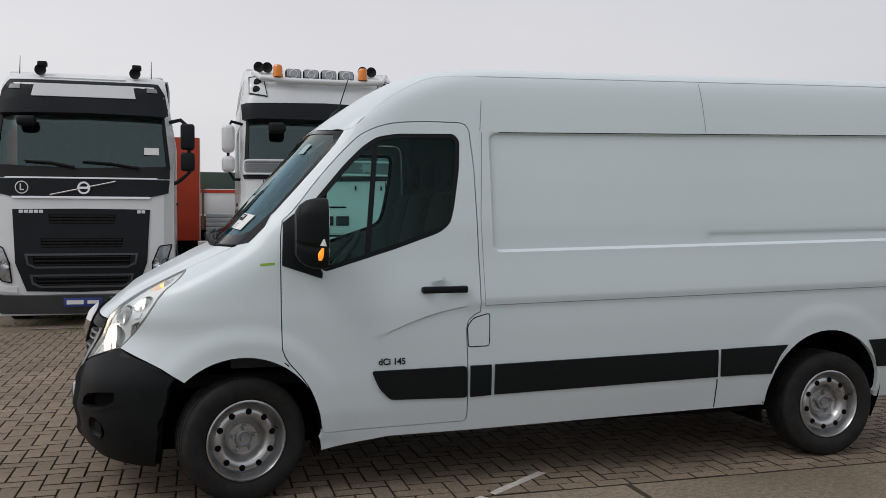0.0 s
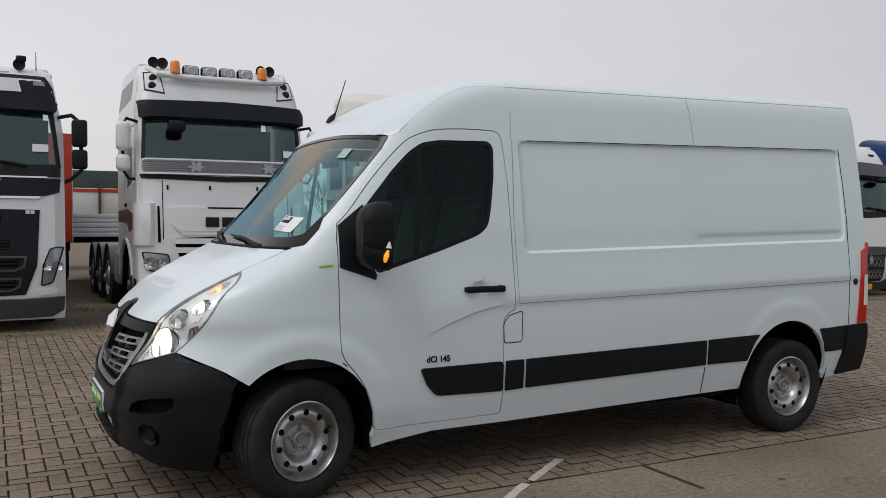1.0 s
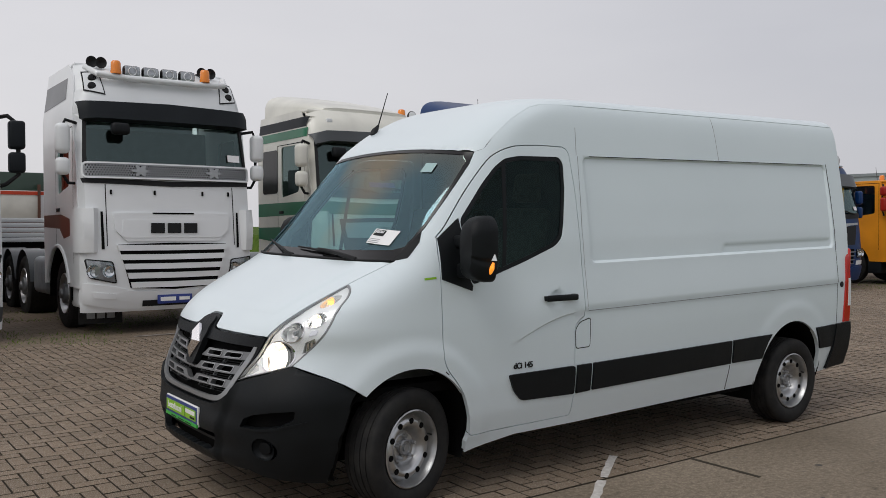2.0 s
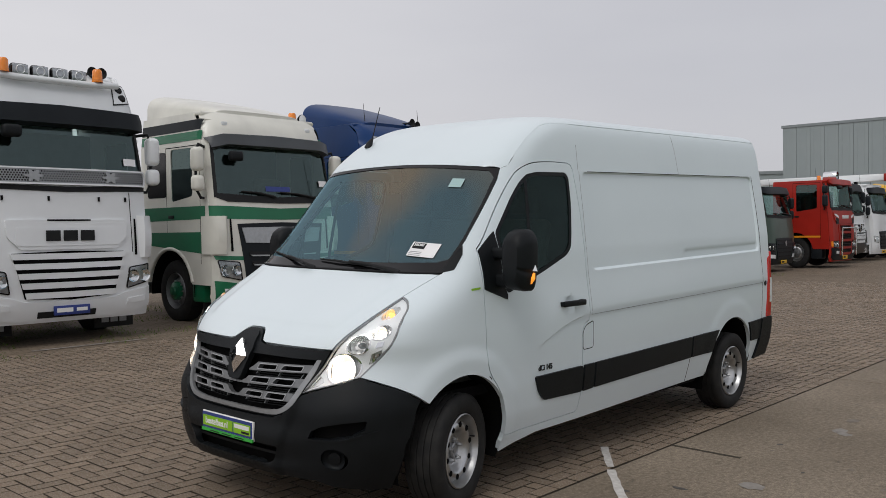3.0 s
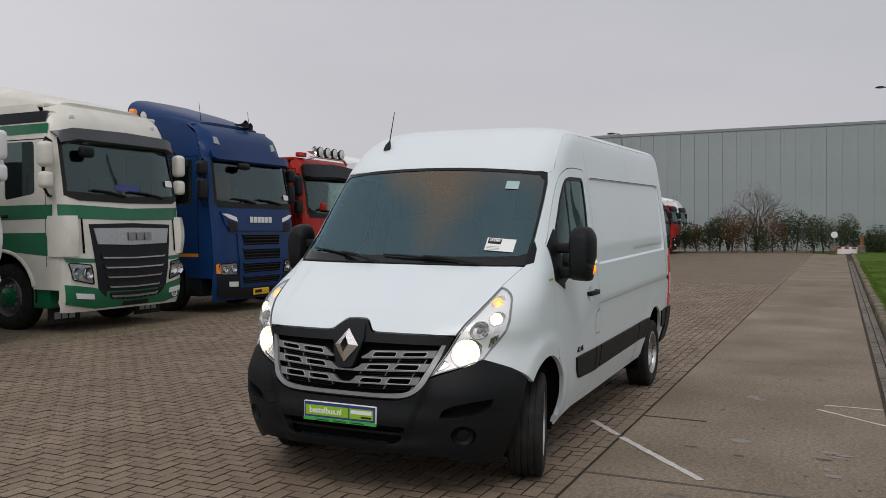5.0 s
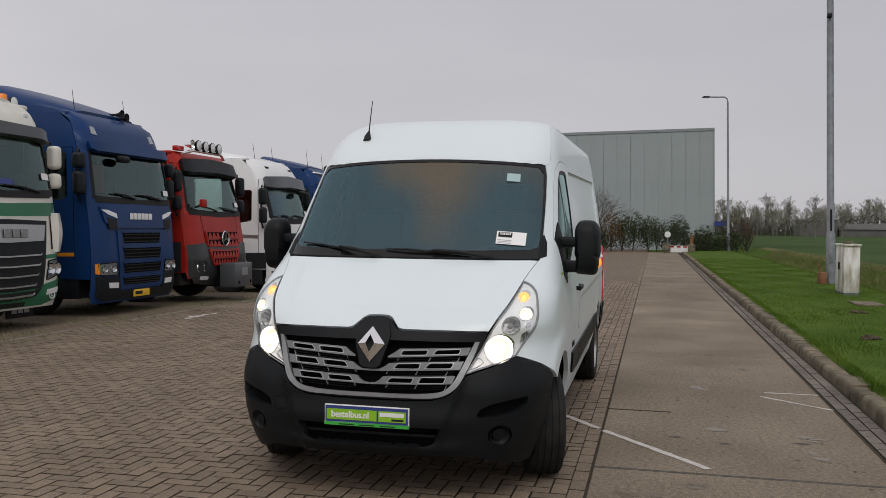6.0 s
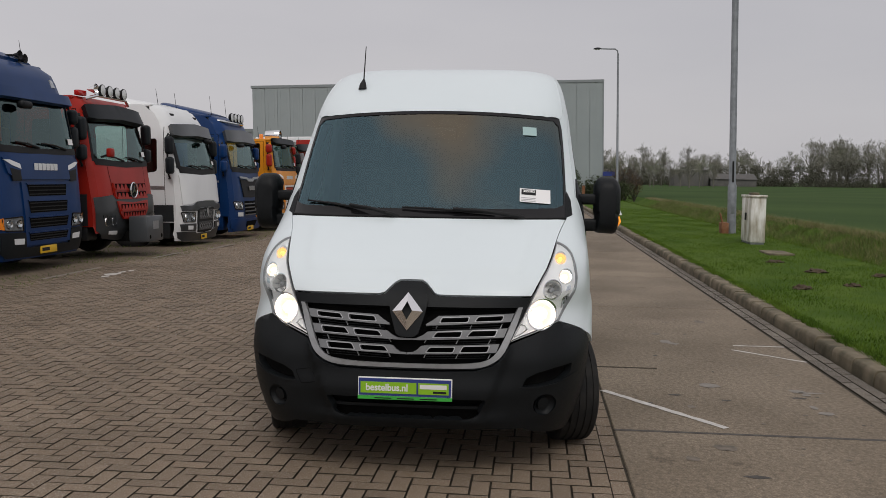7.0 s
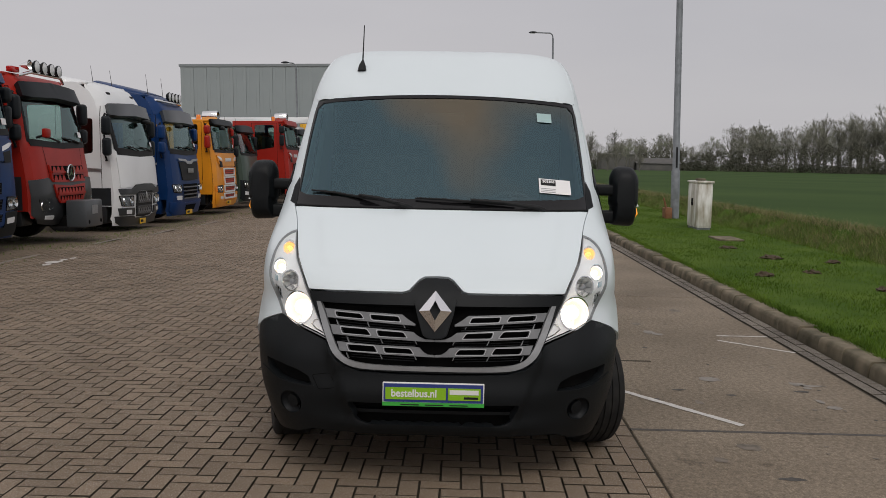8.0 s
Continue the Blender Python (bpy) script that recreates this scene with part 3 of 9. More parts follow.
M["slab"] = concrete_mat()
road = tagged(link("road", boxm(-30, 57, SLAB_R - 0.02, SLAB_L + 0.0, -0.06, -0.014), "joint", smooth=False), "worn concrete slab strip between brick yard and gutter", "road", kind="structure")
JOINTS = [-29.5, -24.5, -19.5, -14.5, -9.5, -4.5, 0.44, 6.03, 9.65, 14.75, 19.8, 24.8, 29.8, 34.8, 39.8, 44.8, 49.8, 54.8, 57]
for a, b in zip(JOINTS, JOINTS[1:]):
    part("slab", boxm(a + 0.008, b - 0.008, SLAB_R, SLAB_L - 0.010, -0.05, 0.0, bevel=0.006, seg=1), "slab", road, smooth=False)
part("tar_joint", boxm(0.42, 0.455, SLAB_R, SLAB_L - 0.01, -0.012, 0.002), "tar", road, smooth=False)
part("tar_joint", boxm(2.35, 2.385, 4.02, SLAB_L - 0.01, -0.012, 0.002), "joint", road, smooth=False)
part("edge_joint", boxm(-30, 57, SLAB_L - 0.010, SLAB_L + 0.012, -0.05, -0.008), "joint", road, smooth=False)


def flat_poly(name, pts, z, m, parent=None, label=""):
    bm = bmesh.new()
    bm.faces.new([bm.verts.new((x, y, z)) for x, y in pts])
    return part(name, bm, m, parent, label, smooth=False)


def stripe(name, a, b, w, z, m, parent, wob=0.006):
    a, b = Vector(a), Vector(b)
    d = b - a
    n = d.orthogonal().normalized() * w / 2
    k = max(2, int(d.length / 0.08))
    rr = random.Random(int(a.x * 100 + b.y * 10))
    up = [tuple(a + d * i / k + n * (1 + rr.uniform(-1, 1) * wob / w * 2)) for i in range(k + 1)]
    dn = [tuple(a + d * i / k - n * (1 + rr.uniform(-1, 1) * wob / w * 2)) for i in range(k + 1)]
    return flat_poly(name, up + dn[::-1], z, m, parent)


for a, b, w in (((1.50, 4.545), (0.57, 3.815), 0.055), ((1.98, 4.895), (1.56, 4.58), 0.055), ((3.55, 3.13), (3.555, 2.645), 0.035), ((3.33, 3.19), (2.835, 2.645), 0.035)):
    tagged(stripe("road_line", a, b, w, 0.0035, "line_paint", None), "worn white paint stroke on the slab", "road line", "slab paint strokes", "structure")
rs = random.Random(5)
def blob(cx, cy, rx, ry, n=14, jag=0.25):
    return [(cx + rx * math.cos(a) * (1 + rs.uniform(-jag, jag)), cy + ry * math.sin(a) * (1 + rs.uniform(-jag, jag))) for a in np.linspace(0, math.tau, n + 1)[:-1]]


for cx, cy, rx, ry, m, h in ((1.78, 3.685, 0.07, 0.085, "patch_light", 0.003), (3.66, 3.76, 0.08, 0.05, "patch_light", 0.003), (3.56, 3.70, 0.05, 0.05, "patch_light", 0.003), (1.69, 3.06, 0.05, 0.06, "patch_light", 0.003), (1.64, 2.97, 0.02, 0.10, "patch_light", 0.003), (1.57, 3.02, 0.03, 0.03, "patch_light", 0.003), (1.04, 3.04, 0.04, 0.05, "patch_light", 0.003), (1.20, 3.08, 0.06, 0.025, "patch_light", 0.003), (1.47, 3.10, 0.025, 0.06, "tar", 0.002), (1.44, 4.01, 0.022, 0.05, "tar", 0.002), (1.32, 3.66, 0.02, 0.04, "tar", 0.002), (0.14, 3.91, 0.07, 0.07, "stain", 0.002), (-0.38, 3.85, 0.025, 0.07, "tar", 0.002), (-0.10, 4.15, 0.05, 0.04, "stain", 0.002), (1.1, 3.95, 0.05, 0.03, "stain", 0.002), (4.1, 3.8, 0.08, 0.05, "stain", 0.002), (5.0, 3.2, 0.10, 0.06, "stain", 0.002)):
    flat_poly("slab_patch", blob(cx, cy, rx, ry), h, m, road)
for i in range(70):
    cx, cy = rs.uniform(-2.5, 9), rs.uniform(2.7, 4.5)
    flat_poly("slab_chip", blob(cx, cy, rs.uniform(0.008, 0.03), rs.uniform(0.008, 0.025), 7), 0.0025, rs.choice(["stain", "tar", "stain", "stain"]), road)

# bay lines and the white mark in front of the trucks
for i, (x0, x1, y) in enumerate(((-2.2, -0.6, 12.98), (1.2, 2.8, 12.9), (4.3, 6.0, 12.6), (7.5, 9.3, 12.55), (11.3, 12.6, 12.5), (14.0, 15.6, 12.35), (17.6, 19.0, 12.3))):
    bm = bmesh.new()
    n = 8
    lo = [bm.verts.new((x0 + (x1 - x0) * k / n, y - 0.04, yard_z(x0, y) + 0.006)) for k in range(n + 1)]
    hi = [bm.verts.new((x0 + (x1 - x0) * k / n, y + 0.04 + random.uniform(-0.01, 0.01), yard_z(x0, y) + 0.006)) for k in range(n + 1)]
    for k in range(n):
        bm.faces.new((lo[k], lo[k + 1], hi[k + 1], hi[k]))
    tagged(link("bay_line", bm, "line_worn", smooth=False), "faded white parking line on the bricks", "parking line", "bay lines", "structure")
mark = tagged(flat_poly("bay_mark", blob(8.3, 11.85, 0.16, 0.10, 16, 0.4), yard_z(8.3, 11.85) + 0.006, "line_paint"), "faded white painted mark on the bricks", "road mark", kind="structure")
for i in range(5):
    flat_poly("mark_bit", blob(8.0 + 0.22 * i, 11.80 + 0.05 * (i % 2), 0.10, 0.05, 9, 0.4), yard_z(8.3, 11.85) + 0.007, "line_paint", mark)

# kerb stones and the brick gutter
kerb = tagged(link("kerb", boxm(-6, 57, KERB_B - 0.01, KERB_F - 0.03, -0.06, 0.03), "joint", smooth=False), "weathered concrete kerb along the verge", "kerb", kind="structure")
prof = rounded([(KERB_F, -0.05), (KERB_F - 0.012, 0.085), (KERB_F - 0.035, 0.118), (KERB_B, 0.122), (KERB_B, -0.05)], 0.014, 2)
bm = bmesh.new()
plate(bm, [(b, c) for b, c in prof], Matrix(((0, 0, 1, 0), (1, 0, 0, 0), (0, 1, 0, 0), (0, 0, 0, 1))), 0.496)
stone = part("kerb_stone", bm, "kerb", kerb, sharp=50)
stone.matrix_basis = pose(-6, 0, 0)
for i in range(1, 126):
    share("kerb_stone", stone, pose(-6 + i * 0.5, rs.uniform(-0.004, 0.004), rs.uniform(-0.004, 0.004), rs.uniform(-0.3, 0.3), rs.uniform(-0.25, 0.25), rs.uniform(-0.3, 0.3)), kerb)


def brick_rows(bricks, m, name, parent, sizes=(0.2042, 0.0992)):
    """One mesh of many bricks: (x, y, along x?) each, with sunk rims."""
    rr = np.random.RandomState(3)
    L, W = sizes[0] / 2, sizes[1] / 2
    V, F = [], []
    for x, y, ax in bricks:
        hx, hy = (L, W) if ax else (W, L)
        z = yard_z(x, y) + rr.uniform(-0.0018, 0.0018)
        ta, tb = rr.uniform(-0.006, 0.006, 2)
        k = len(V)
        for e, d in ((0.0032, 0.0), (0.0008, -0.005), (0.0, -0.03)):
            for sx, sy in ((-1, -1), (1, -1), (1, 1), (-1, 1)):
                px, py = sx * (hx - e), sy * (hy - e)
                V.append((x + px, y + py, z + d + ta * px + tb * py))
        F.append((k, k + 1, k + 2, k + 3))
        for r in (0, 4):
            for i in range(4):
                j = (i + 1) % 4
                F.append((k + r + 4 + i, k + r + 4 + j, k + r + j, k + r + i))
    me = bpy.data.meshes.new(name)
    me.from_pydata(V, [], F)
    me.materials.append(M[m])
    me.materials.append(M["joint"])
    me.polygons.foreach_set("material_index", [0] + [1] * 8 if len(F) == 9 else ([0] + [1] * 8) * (len(F) // 9))
    o = new(name, me)
    o.parent = parent
    return tagged(o, kind="stuff")


def herringbone():
    """Brick centres (x, y, along x?) of the yard."""
    w = 0.105
    near, rest, filled = [], [], set()
    for a in range(int((BRICK_X1 - BRICK_X0) / w)):
        for b in range(-1, round((BRICK_Y1 - BRICK_Y0) / w)):
            d = (a - b) % 4
            x, y = BRICK_X0 + a * w, BRICK_Y0 + b * w
            if d == 0:
                q = (x + w, y + w / 2, True)
            elif d == 3:
                q = (x + w / 2, y + w, False)
            else:
                continue
            filled.update({(a, b), (a + 1, b) if q[2] else (a, b + 1)})
            (near if -2.3 < q[0] < 0.05 and q[1] < 7.35 else rest).append(q)
    halves = [(BRICK_X0 + (a + 0.5) * w, BRICK_Y0 + (b + 0.5) * w, True) for a in range(int((BRICK_X1 - BRICK_X0) / w)) for b in range(-1, round((BRICK_Y1 - BRICK_Y0) / w)) if (a, b) not in filled]
    return near, rest, halves


near_bricks, rest_bricks, half_bricks = herringbone()
brick_rows(rest_bricks, "brick", "brick_field", pavement)
brick_rows(half_bricks, "brick", "half_bricks", pavement, (0.0992, 0.0992))
edge_rows = [(BRICK_X0 + 0.105 + i * 0.21, SLAB_L + 0.053, True) for i in range(int((40 - BRICK_X0) / 0.21))]
brick_rows(edge_rows, "brick", "edge_course", pavement)
gutter = [(-6 + 0.105 + i * 0.21 + (r % 2) * 0.1, KERB_F + 0.065 + r * 0.108, True) for r in range(2) for i in range(int(50 / 0.21))]
tagged(link("gutter", boxm(-30, 57, KERB_F - 0.01, SLAB_R, -0.05, -0.011), "joint", smooth=False), "sunken grey brick gutter beside the kerb", "gutter", kind="structure")
brick_rows(gutter, "brick_grey", "gutter_bricks", bpy.data.objects["gutter"])

# ---- the van ----
RAKE = 0.021
VAN = (0.223, 5.75)


def table(rows, sigma):
    """A smooth function of one number through rows of (at, value)."""
    z = np.arange(0.1, 2.6, 0.004)
    v = np.interp(z, [r[0] for r in rows], [r[1] for r in rows])
    k = np.arange(-40, 41) * 0.004
    g = np.exp(-0.5 * (k / sigma) ** 2)
    v = np.convolve(np.pad(v, 40, mode="edge"), g / g.sum(), "valid")
    return lambda q: float(np.interp(q, z, v))


half_w = table([(0.18, 0.895), (0.3, 0.935), (0.45, 0.978), (0.62, 0.998), (0.85, 1.005), (1.0, 1.003), (1.2, 0.99), (1.45, 0.97), (1.7, 0.935), (2.0, 0.885), (2.12, 0.864), (2.2, 0.848), (2.26, 0.832), (2.30, 0.816), (2.33, 0.794), (2.355, 0.758), (2.377, 0.69), (2.396, 0.55), (2.408, 0.35), (2.416, 0.15), (2.419, 0.0), (2.6, -0.3)], 0.010)
nose_x = table([(0.18, -0.79), (0.25, -0.84), (0.35, -0.872), (0.5, -0.882), (0.65, -0.878), (0.8, -0.85), (0.93, -0.81), (1.0, -0.77), (1.06, -0.70), (1.13, -0.59), (1.22, -0.42), (1.31, -0.24), (1.37, -0.14), (1.4, -0.105), (2.03, 0.455), (2.06, 0.487), (2.10, 0.541), (2.15, 0.613), (2.20, 0.688), (2.25, 0.768), (2.29, 0.84), (2.32, 0.902), (2.345, 0.968), (2.365, 1.04), (2.382, 1.135), (2.396, 1.27), (2.408, 1.5), (2.416, 2.2), (2.6, 4.0)], 0.012)
corner_l = table([(0.1, 0.85), (1.0, 0.85), (1.36, 0.75), (1.55, 0.72), (2.0, 0.55), (2.2, 0.5), (2.45, 0.7)], 0.03)
corner_p = table([(0.1, 3.3), (0.68, 3.3), (0.82, 2.7), (0.92, 2.6), (1.05, 3.4), (1.15, 4.3), (1.36, 4.5), (1.55, 4.0), (2.0, 4.0), (2.2, 4.5), (2.45, 4.0)], 0.03)


def van_v(u, z):
    s = (u - nose_x(z)) / corner_l(z)
    if s <= 0:
        return 0.0
    w = max(half_w(z), 0.0)
    if s >= 1:
        return w
    p = corner_p(z)
    return w * (1 - (1 - s) ** p) ** (1 / p)


def van_u(v, z):
    w, p = half_w(z), corner_p(z)
    q = min(abs(v) / max(w, 1e-3), 1.0)
    return nose_x(z) + corner_l(z) * (1 - (1 - q ** p) ** (1 / p))


def van_z(u, v):
    lo, hi = 1.3, 2.419
    v = max(abs(v), 0.02)
    for _ in range(30):
        m = (lo + hi) / 2
        if van_v(u, m) >= v:
            lo = m
        else:
            hi = m
    return lo


def sstep(a, b, x):
    t = min(max((x - a) / (b - a), 0.0), 1.0)
    return t * t * (3 - 2 * t)


def swage(u):
    return 1.0 if u > 1.33 else 0.815 + 0.185 * math.sin((u - 0.67) / 0.66 * math.pi / 2) ** 0.9 if u > 0.67 else 0.815


def recess_depth(u, z):
    """How far (u, z) lies inside the rounded pressing of the load bay's side."""
    r = 0.055
    qu, qz = abs(u - 2.82) - (1.425 - r), abs(z - 1.6405) - (0.3445 - r)
    return r - math.hypot(max(qu, 0.0), max(qz, 0.0)) - min(max(qu, qz), 0.0)


def relief(u, z):
    """How far the van's flank stands proud of its plain form."""
    d = 0.0
    if u > 1.38:
        d -= 0.017 * sstep(0.0, 0.016, recess_depth(u, z))
        # a second, lower pressing along the bottom of the rear half
        d -= 0.006 * sstep(2.76, 2.80, u - 0.5 * max(0.0, z - 1.335)) * (1 - sstep(4.20, 4.225, u)) * sstep(0.0, 0.016, recess_depth(u, z)) * (1 - sstep(1.362, 1.376, z))
    if u > 0.67:
        d += 0.011 * sstep(0.67, 0.9, u) * sstep(swage(u) - 0.004, swage(u) + 0.006, z) * (1 - sstep(1.02, 1.3, z)) * (1 - sstep(4.2, 4.5, u))
    r = math.hypot((u - 1.085) / 0.062, (z - 1.100) / 0.052)
    if r < 1:
        d -= 0.016 * (1 - r * r)
    for cu, cz, amp in ((0.0, 0.36, 0.014), (3.65, 0.33, 0.008)):
        r = math.hypot(u - cu, z - cz)
        if r < 0.75:
            d += amp * (1 - sstep(0.50, 0.60, r)) * (1 if z > 0.3 else 0.4)
    return d


class Side:
    def __init__(self, s, lift=0.0):
        self.s, self.lift = s, lift

    def __call__(self, u, z):
        return Vector((u, self.s * (van_v(u, z) + relief(u, z) + self.lift), z + RAKE * u))

    def out(self, p):
        return Vector((0, self.s, 0))


class Front:
    def __init__(self, lift=0.0):
        self.lift = lift

    def __call__(self, v, z):
        u = van_u(v, z) - self.lift
        return Vector((u, v, z + RAKE * u))

    def out(self, p):
        return Vector((-1, 0, 0.3))


class Bumper(Front):
    """The nose with a ledge under the lamps and a hollow lower lip."""

    def __call__(self, v, z):
        d = 0.012 * sstep(0.60, 0.66, z) * (1 - sstep(0.3, 0.62, abs(v)))
        d += 0.016 * math.exp(-((z - 0.50) / 0.07) ** 2) * (1 - sstep(0.45, 0.75, abs(v)))
        d += 0.014 * math.exp(-((z - 0.335) / 0.03) ** 2) * (1 - sstep(0.42, 0.6, abs(v)))
        edge = float(np.interp(z, [0.35, 0.46, 0.70], [0.40, 0.44, 0.535]))
        d += 0.020 * (1 - sstep(edge - 0.006, edge + 0.018, abs(v))) * sstep(0.22, 0.34, z)
        u = van_u(v, z) - d
        return Vector((u, v, z + RAKE * u))


class Hood(Front):
    """The bonnet with its raised middle."""

    def __call__(self, v, z):
        edge = float(np.interp(z, [1.05, 1.36], [0.60, 0.72]))
        d = 0.011 * (1 - sstep(edge - 0.06, edge + 0.01, abs(v))) * sstep(1.075, 1.125, z) * (1 - sstep(1.30, 1.36, z))
        u = van_u(v, z) - d
        return Vector((u, v, z + RAKE * u + d * 0.6))


class Top:
    def __call__(self, u, v):
        return Vector((u, v, van_z(u, v) + RAKE * u))

    def out(self, p):
        return Vector((0, 0, 1))


def raked(pts):
    return [(u, z - RAKE * u) for u, z in pts]


def uz_to_vz(pts):
    return [(van_v(u, z), z) for u, z in pts]


def mirror(pts):
    return [(-a, b) for a, b in pts][::-1]


def arc(cu, cz, r, a0, a1, n=24):
    return [(cu + r * math.cos(radians(a0 + (a1 - a0) * i / n)), cz + r * math.sin(radians(a0 + (a1 - a0) * i / n))) for i in range(n + 1)]


# outlines on the flank, (along, up)
ARCH_F = arc(0.0, 0.36, 0.425, -8, 133)                       # from the door side over to the bumper
ARCH_R = arc(3.645, 0.32, 0.42, -6, 186)
DOOR = raked(smooth_line([(0.218, 1.506), (0.288, 1.575), (0.438, 1.764), (0.607, 1.945), (0.70, 2.010), (0.816, 2.050), (0.937, 2.064)], 4) + [(1.05, 2.069), (1.225, 2.068), (1.262, 2.055), (1.283, 2.02)] + [(1.302, 1.80), (1.310, 1.477), (1.319, 1.157), (1.322, 0.992), (1.285, 0.975), (1.25, 0.945), (1.238, 0.90), (1.243, 0.79), (1.248, 0.68), (1.256, 0.40), (1.252, 0.372), (1.235, 0.36), (0.445, 0.345)] + smooth_line([(0.425, 0.36), (0.405, 0.47), (0.36, 0.59), (0.302, 0.677), (0.25, 0.737), (0.222, 0.78)], 3) + [(0.208, 0.82), (0.204, 0.997), (0.202, 1.265), (0.205, 1.42)])
WINDOW = raked(rounded([(0.378, 1.60), (0.555, 1.81), (0.66, 1.915), (0.745, 1.972), (0.86, 1.992), (1.19, 2.0), (1.222, 1.96), (1.212, 1.80), (1.175, 1.58), (1.150, 1.49), (1.09, 1.44), (0.835, 1.350), (0.432, 1.225), (0.40, 1.3)], 0.03, 3))
TRIANGLE = raked([(0.222, 1.494), (0.370, 1.612), (0.392, 1.3), (0.43, 1.222), (0.425, 1.192), (0.212, 1.265)])
HEAD_OUT = raked(smooth_line([(-0.616, 0.831), (-0.545, 0.905), (-0.475, 1.001), (-0.42, 1.09)], 4)) + [(van_u(a, b), b) for a, b in smooth_line([(0.897, 1.145), (0.881, 1.188), (0.855, 1.219), (0.825, 1.239), (0.792, 1.251)], 3)]
HOOD_VZ = smooth_line([(0.792, 1.251), (0.815, 1.30), (0.852, 1.362)], 6)
HOOD_LINE = [(van_u(a, b), b) for a, b in HOOD_VZ[1:]]
SCREEN_EDGE = [(0.858, 1.364), (0.857, 1.45), (0.855, 1.55), (0.85, 1.66), (0.842, 1.80), (0.832, 1.92), (0.815, 1.995)]      # (across, up)
SEAM = [(0.70, 2.085), (0.78, 2.147), (0.856, 2.20), (0.95, 2.25), (1.03, 2.288), (1.11, 2.307), (1.25, 2.314), (1.42, 2.316), (2.0, 2.316), (3.0, 2.316), (4.0, 2.316), (4.45, 2.312)]
REAR = [(4.45, 2.312), (4.457, 1.9), (4.457, 1.3), (4.457, 0.6), (4.45, 0.30)]
REAR_U = 4.457


def recess_line(d):
    """The pressing's rounded outline, d inside its edge."""
    q = rounded([(1.395 + d, 1.296 + d), (4.245 - d, 1.296 + d), (4.245 - d, 1.985 - d), (1.395 + d, 1.985 - d)], 0.055 - d, 6)
    return q + q[:1]


LEDGES = [recess_line(d) for d in (0.0, 0.008, 0.016)] + [[(2.82, z), (4.19, z)] for z in (1.362, 1.369, 1.376)]
DOOR_LEDGES = [[(1.085 + 0.062 * k * math.cos(a), 1.100 + 0.052 * k * math.sin(a)) for a in np.linspace(0, math.tau, 25)] for k in (1.0, 0.66, 0.33)]
DOOR_LEDGES += [[(u, swage(u) + d) for u in np.linspace(0.72, 1.22, 16)] for d in (-0.004, 0.006)]


def flank_outline():
    edge = [(van_u(v, z), z) for v, z in SCREEN_EDGE]
    p = ARCH_F + raked([(-0.40, 0.735), (-0.477, 0.772)]) + HEAD_OUT + HOOD_LINE + edge + [(0.62, 2.01)] + SEAM + REAR[1:]
    p += [(4.30, 0.285), (4.09, 0.27)] + ARCH_R + [(3.2, 0.282), (2.2, 0.282), (1.3, 0.28), (0.8, 0.285), (0.5, 0.25), (0.43, 0.235)]
    return p


def strip(a, b, width, s, parent, name="panel_gap", material="dark", lift=0.001):
    """A thin line on the flank from a to b."""
    a, b = Vector(a), Vector(b)
    n = (b - a).orthogonal().normalized() * width / 2
    return keep_normals(name, skin([tuple(a + n), tuple(b + n), tuple(b - n), tuple(a - n)], Side(s, lift), (), 0.05, 0.03), material, parent)


def on_front(v, z, lift=0.0):
    """A frame on the van's nose: x to the side (image right), y up, z outwards."""
    f = Front()
    p, pv, pz = f(v, z), f(v + 0.004, z), f(v, z + 0.004)
    x = (p - pv).normalized()
    y = pz - p
    y = (y - x * y.dot(x)).normalized()
    n = x.cross(y)
    m = Matrix((x, y, n)).transposed().to_4x4()
    m.translation = p + n * lift
    return m


def disc(bm, m, prof, seg=24):
    """Turned form on the frame m: (radius, height) pairs."""
    tmp = lathe(bmesh.new(), prof, seg, "z")
    tmp.transform(m)
    me = bpy.data.meshes.new("tmp")
    tmp.to_mesh(me)
    tmp.free()
    bm.from_mesh(me)
    bpy.data.meshes.remove(me)
    return bm


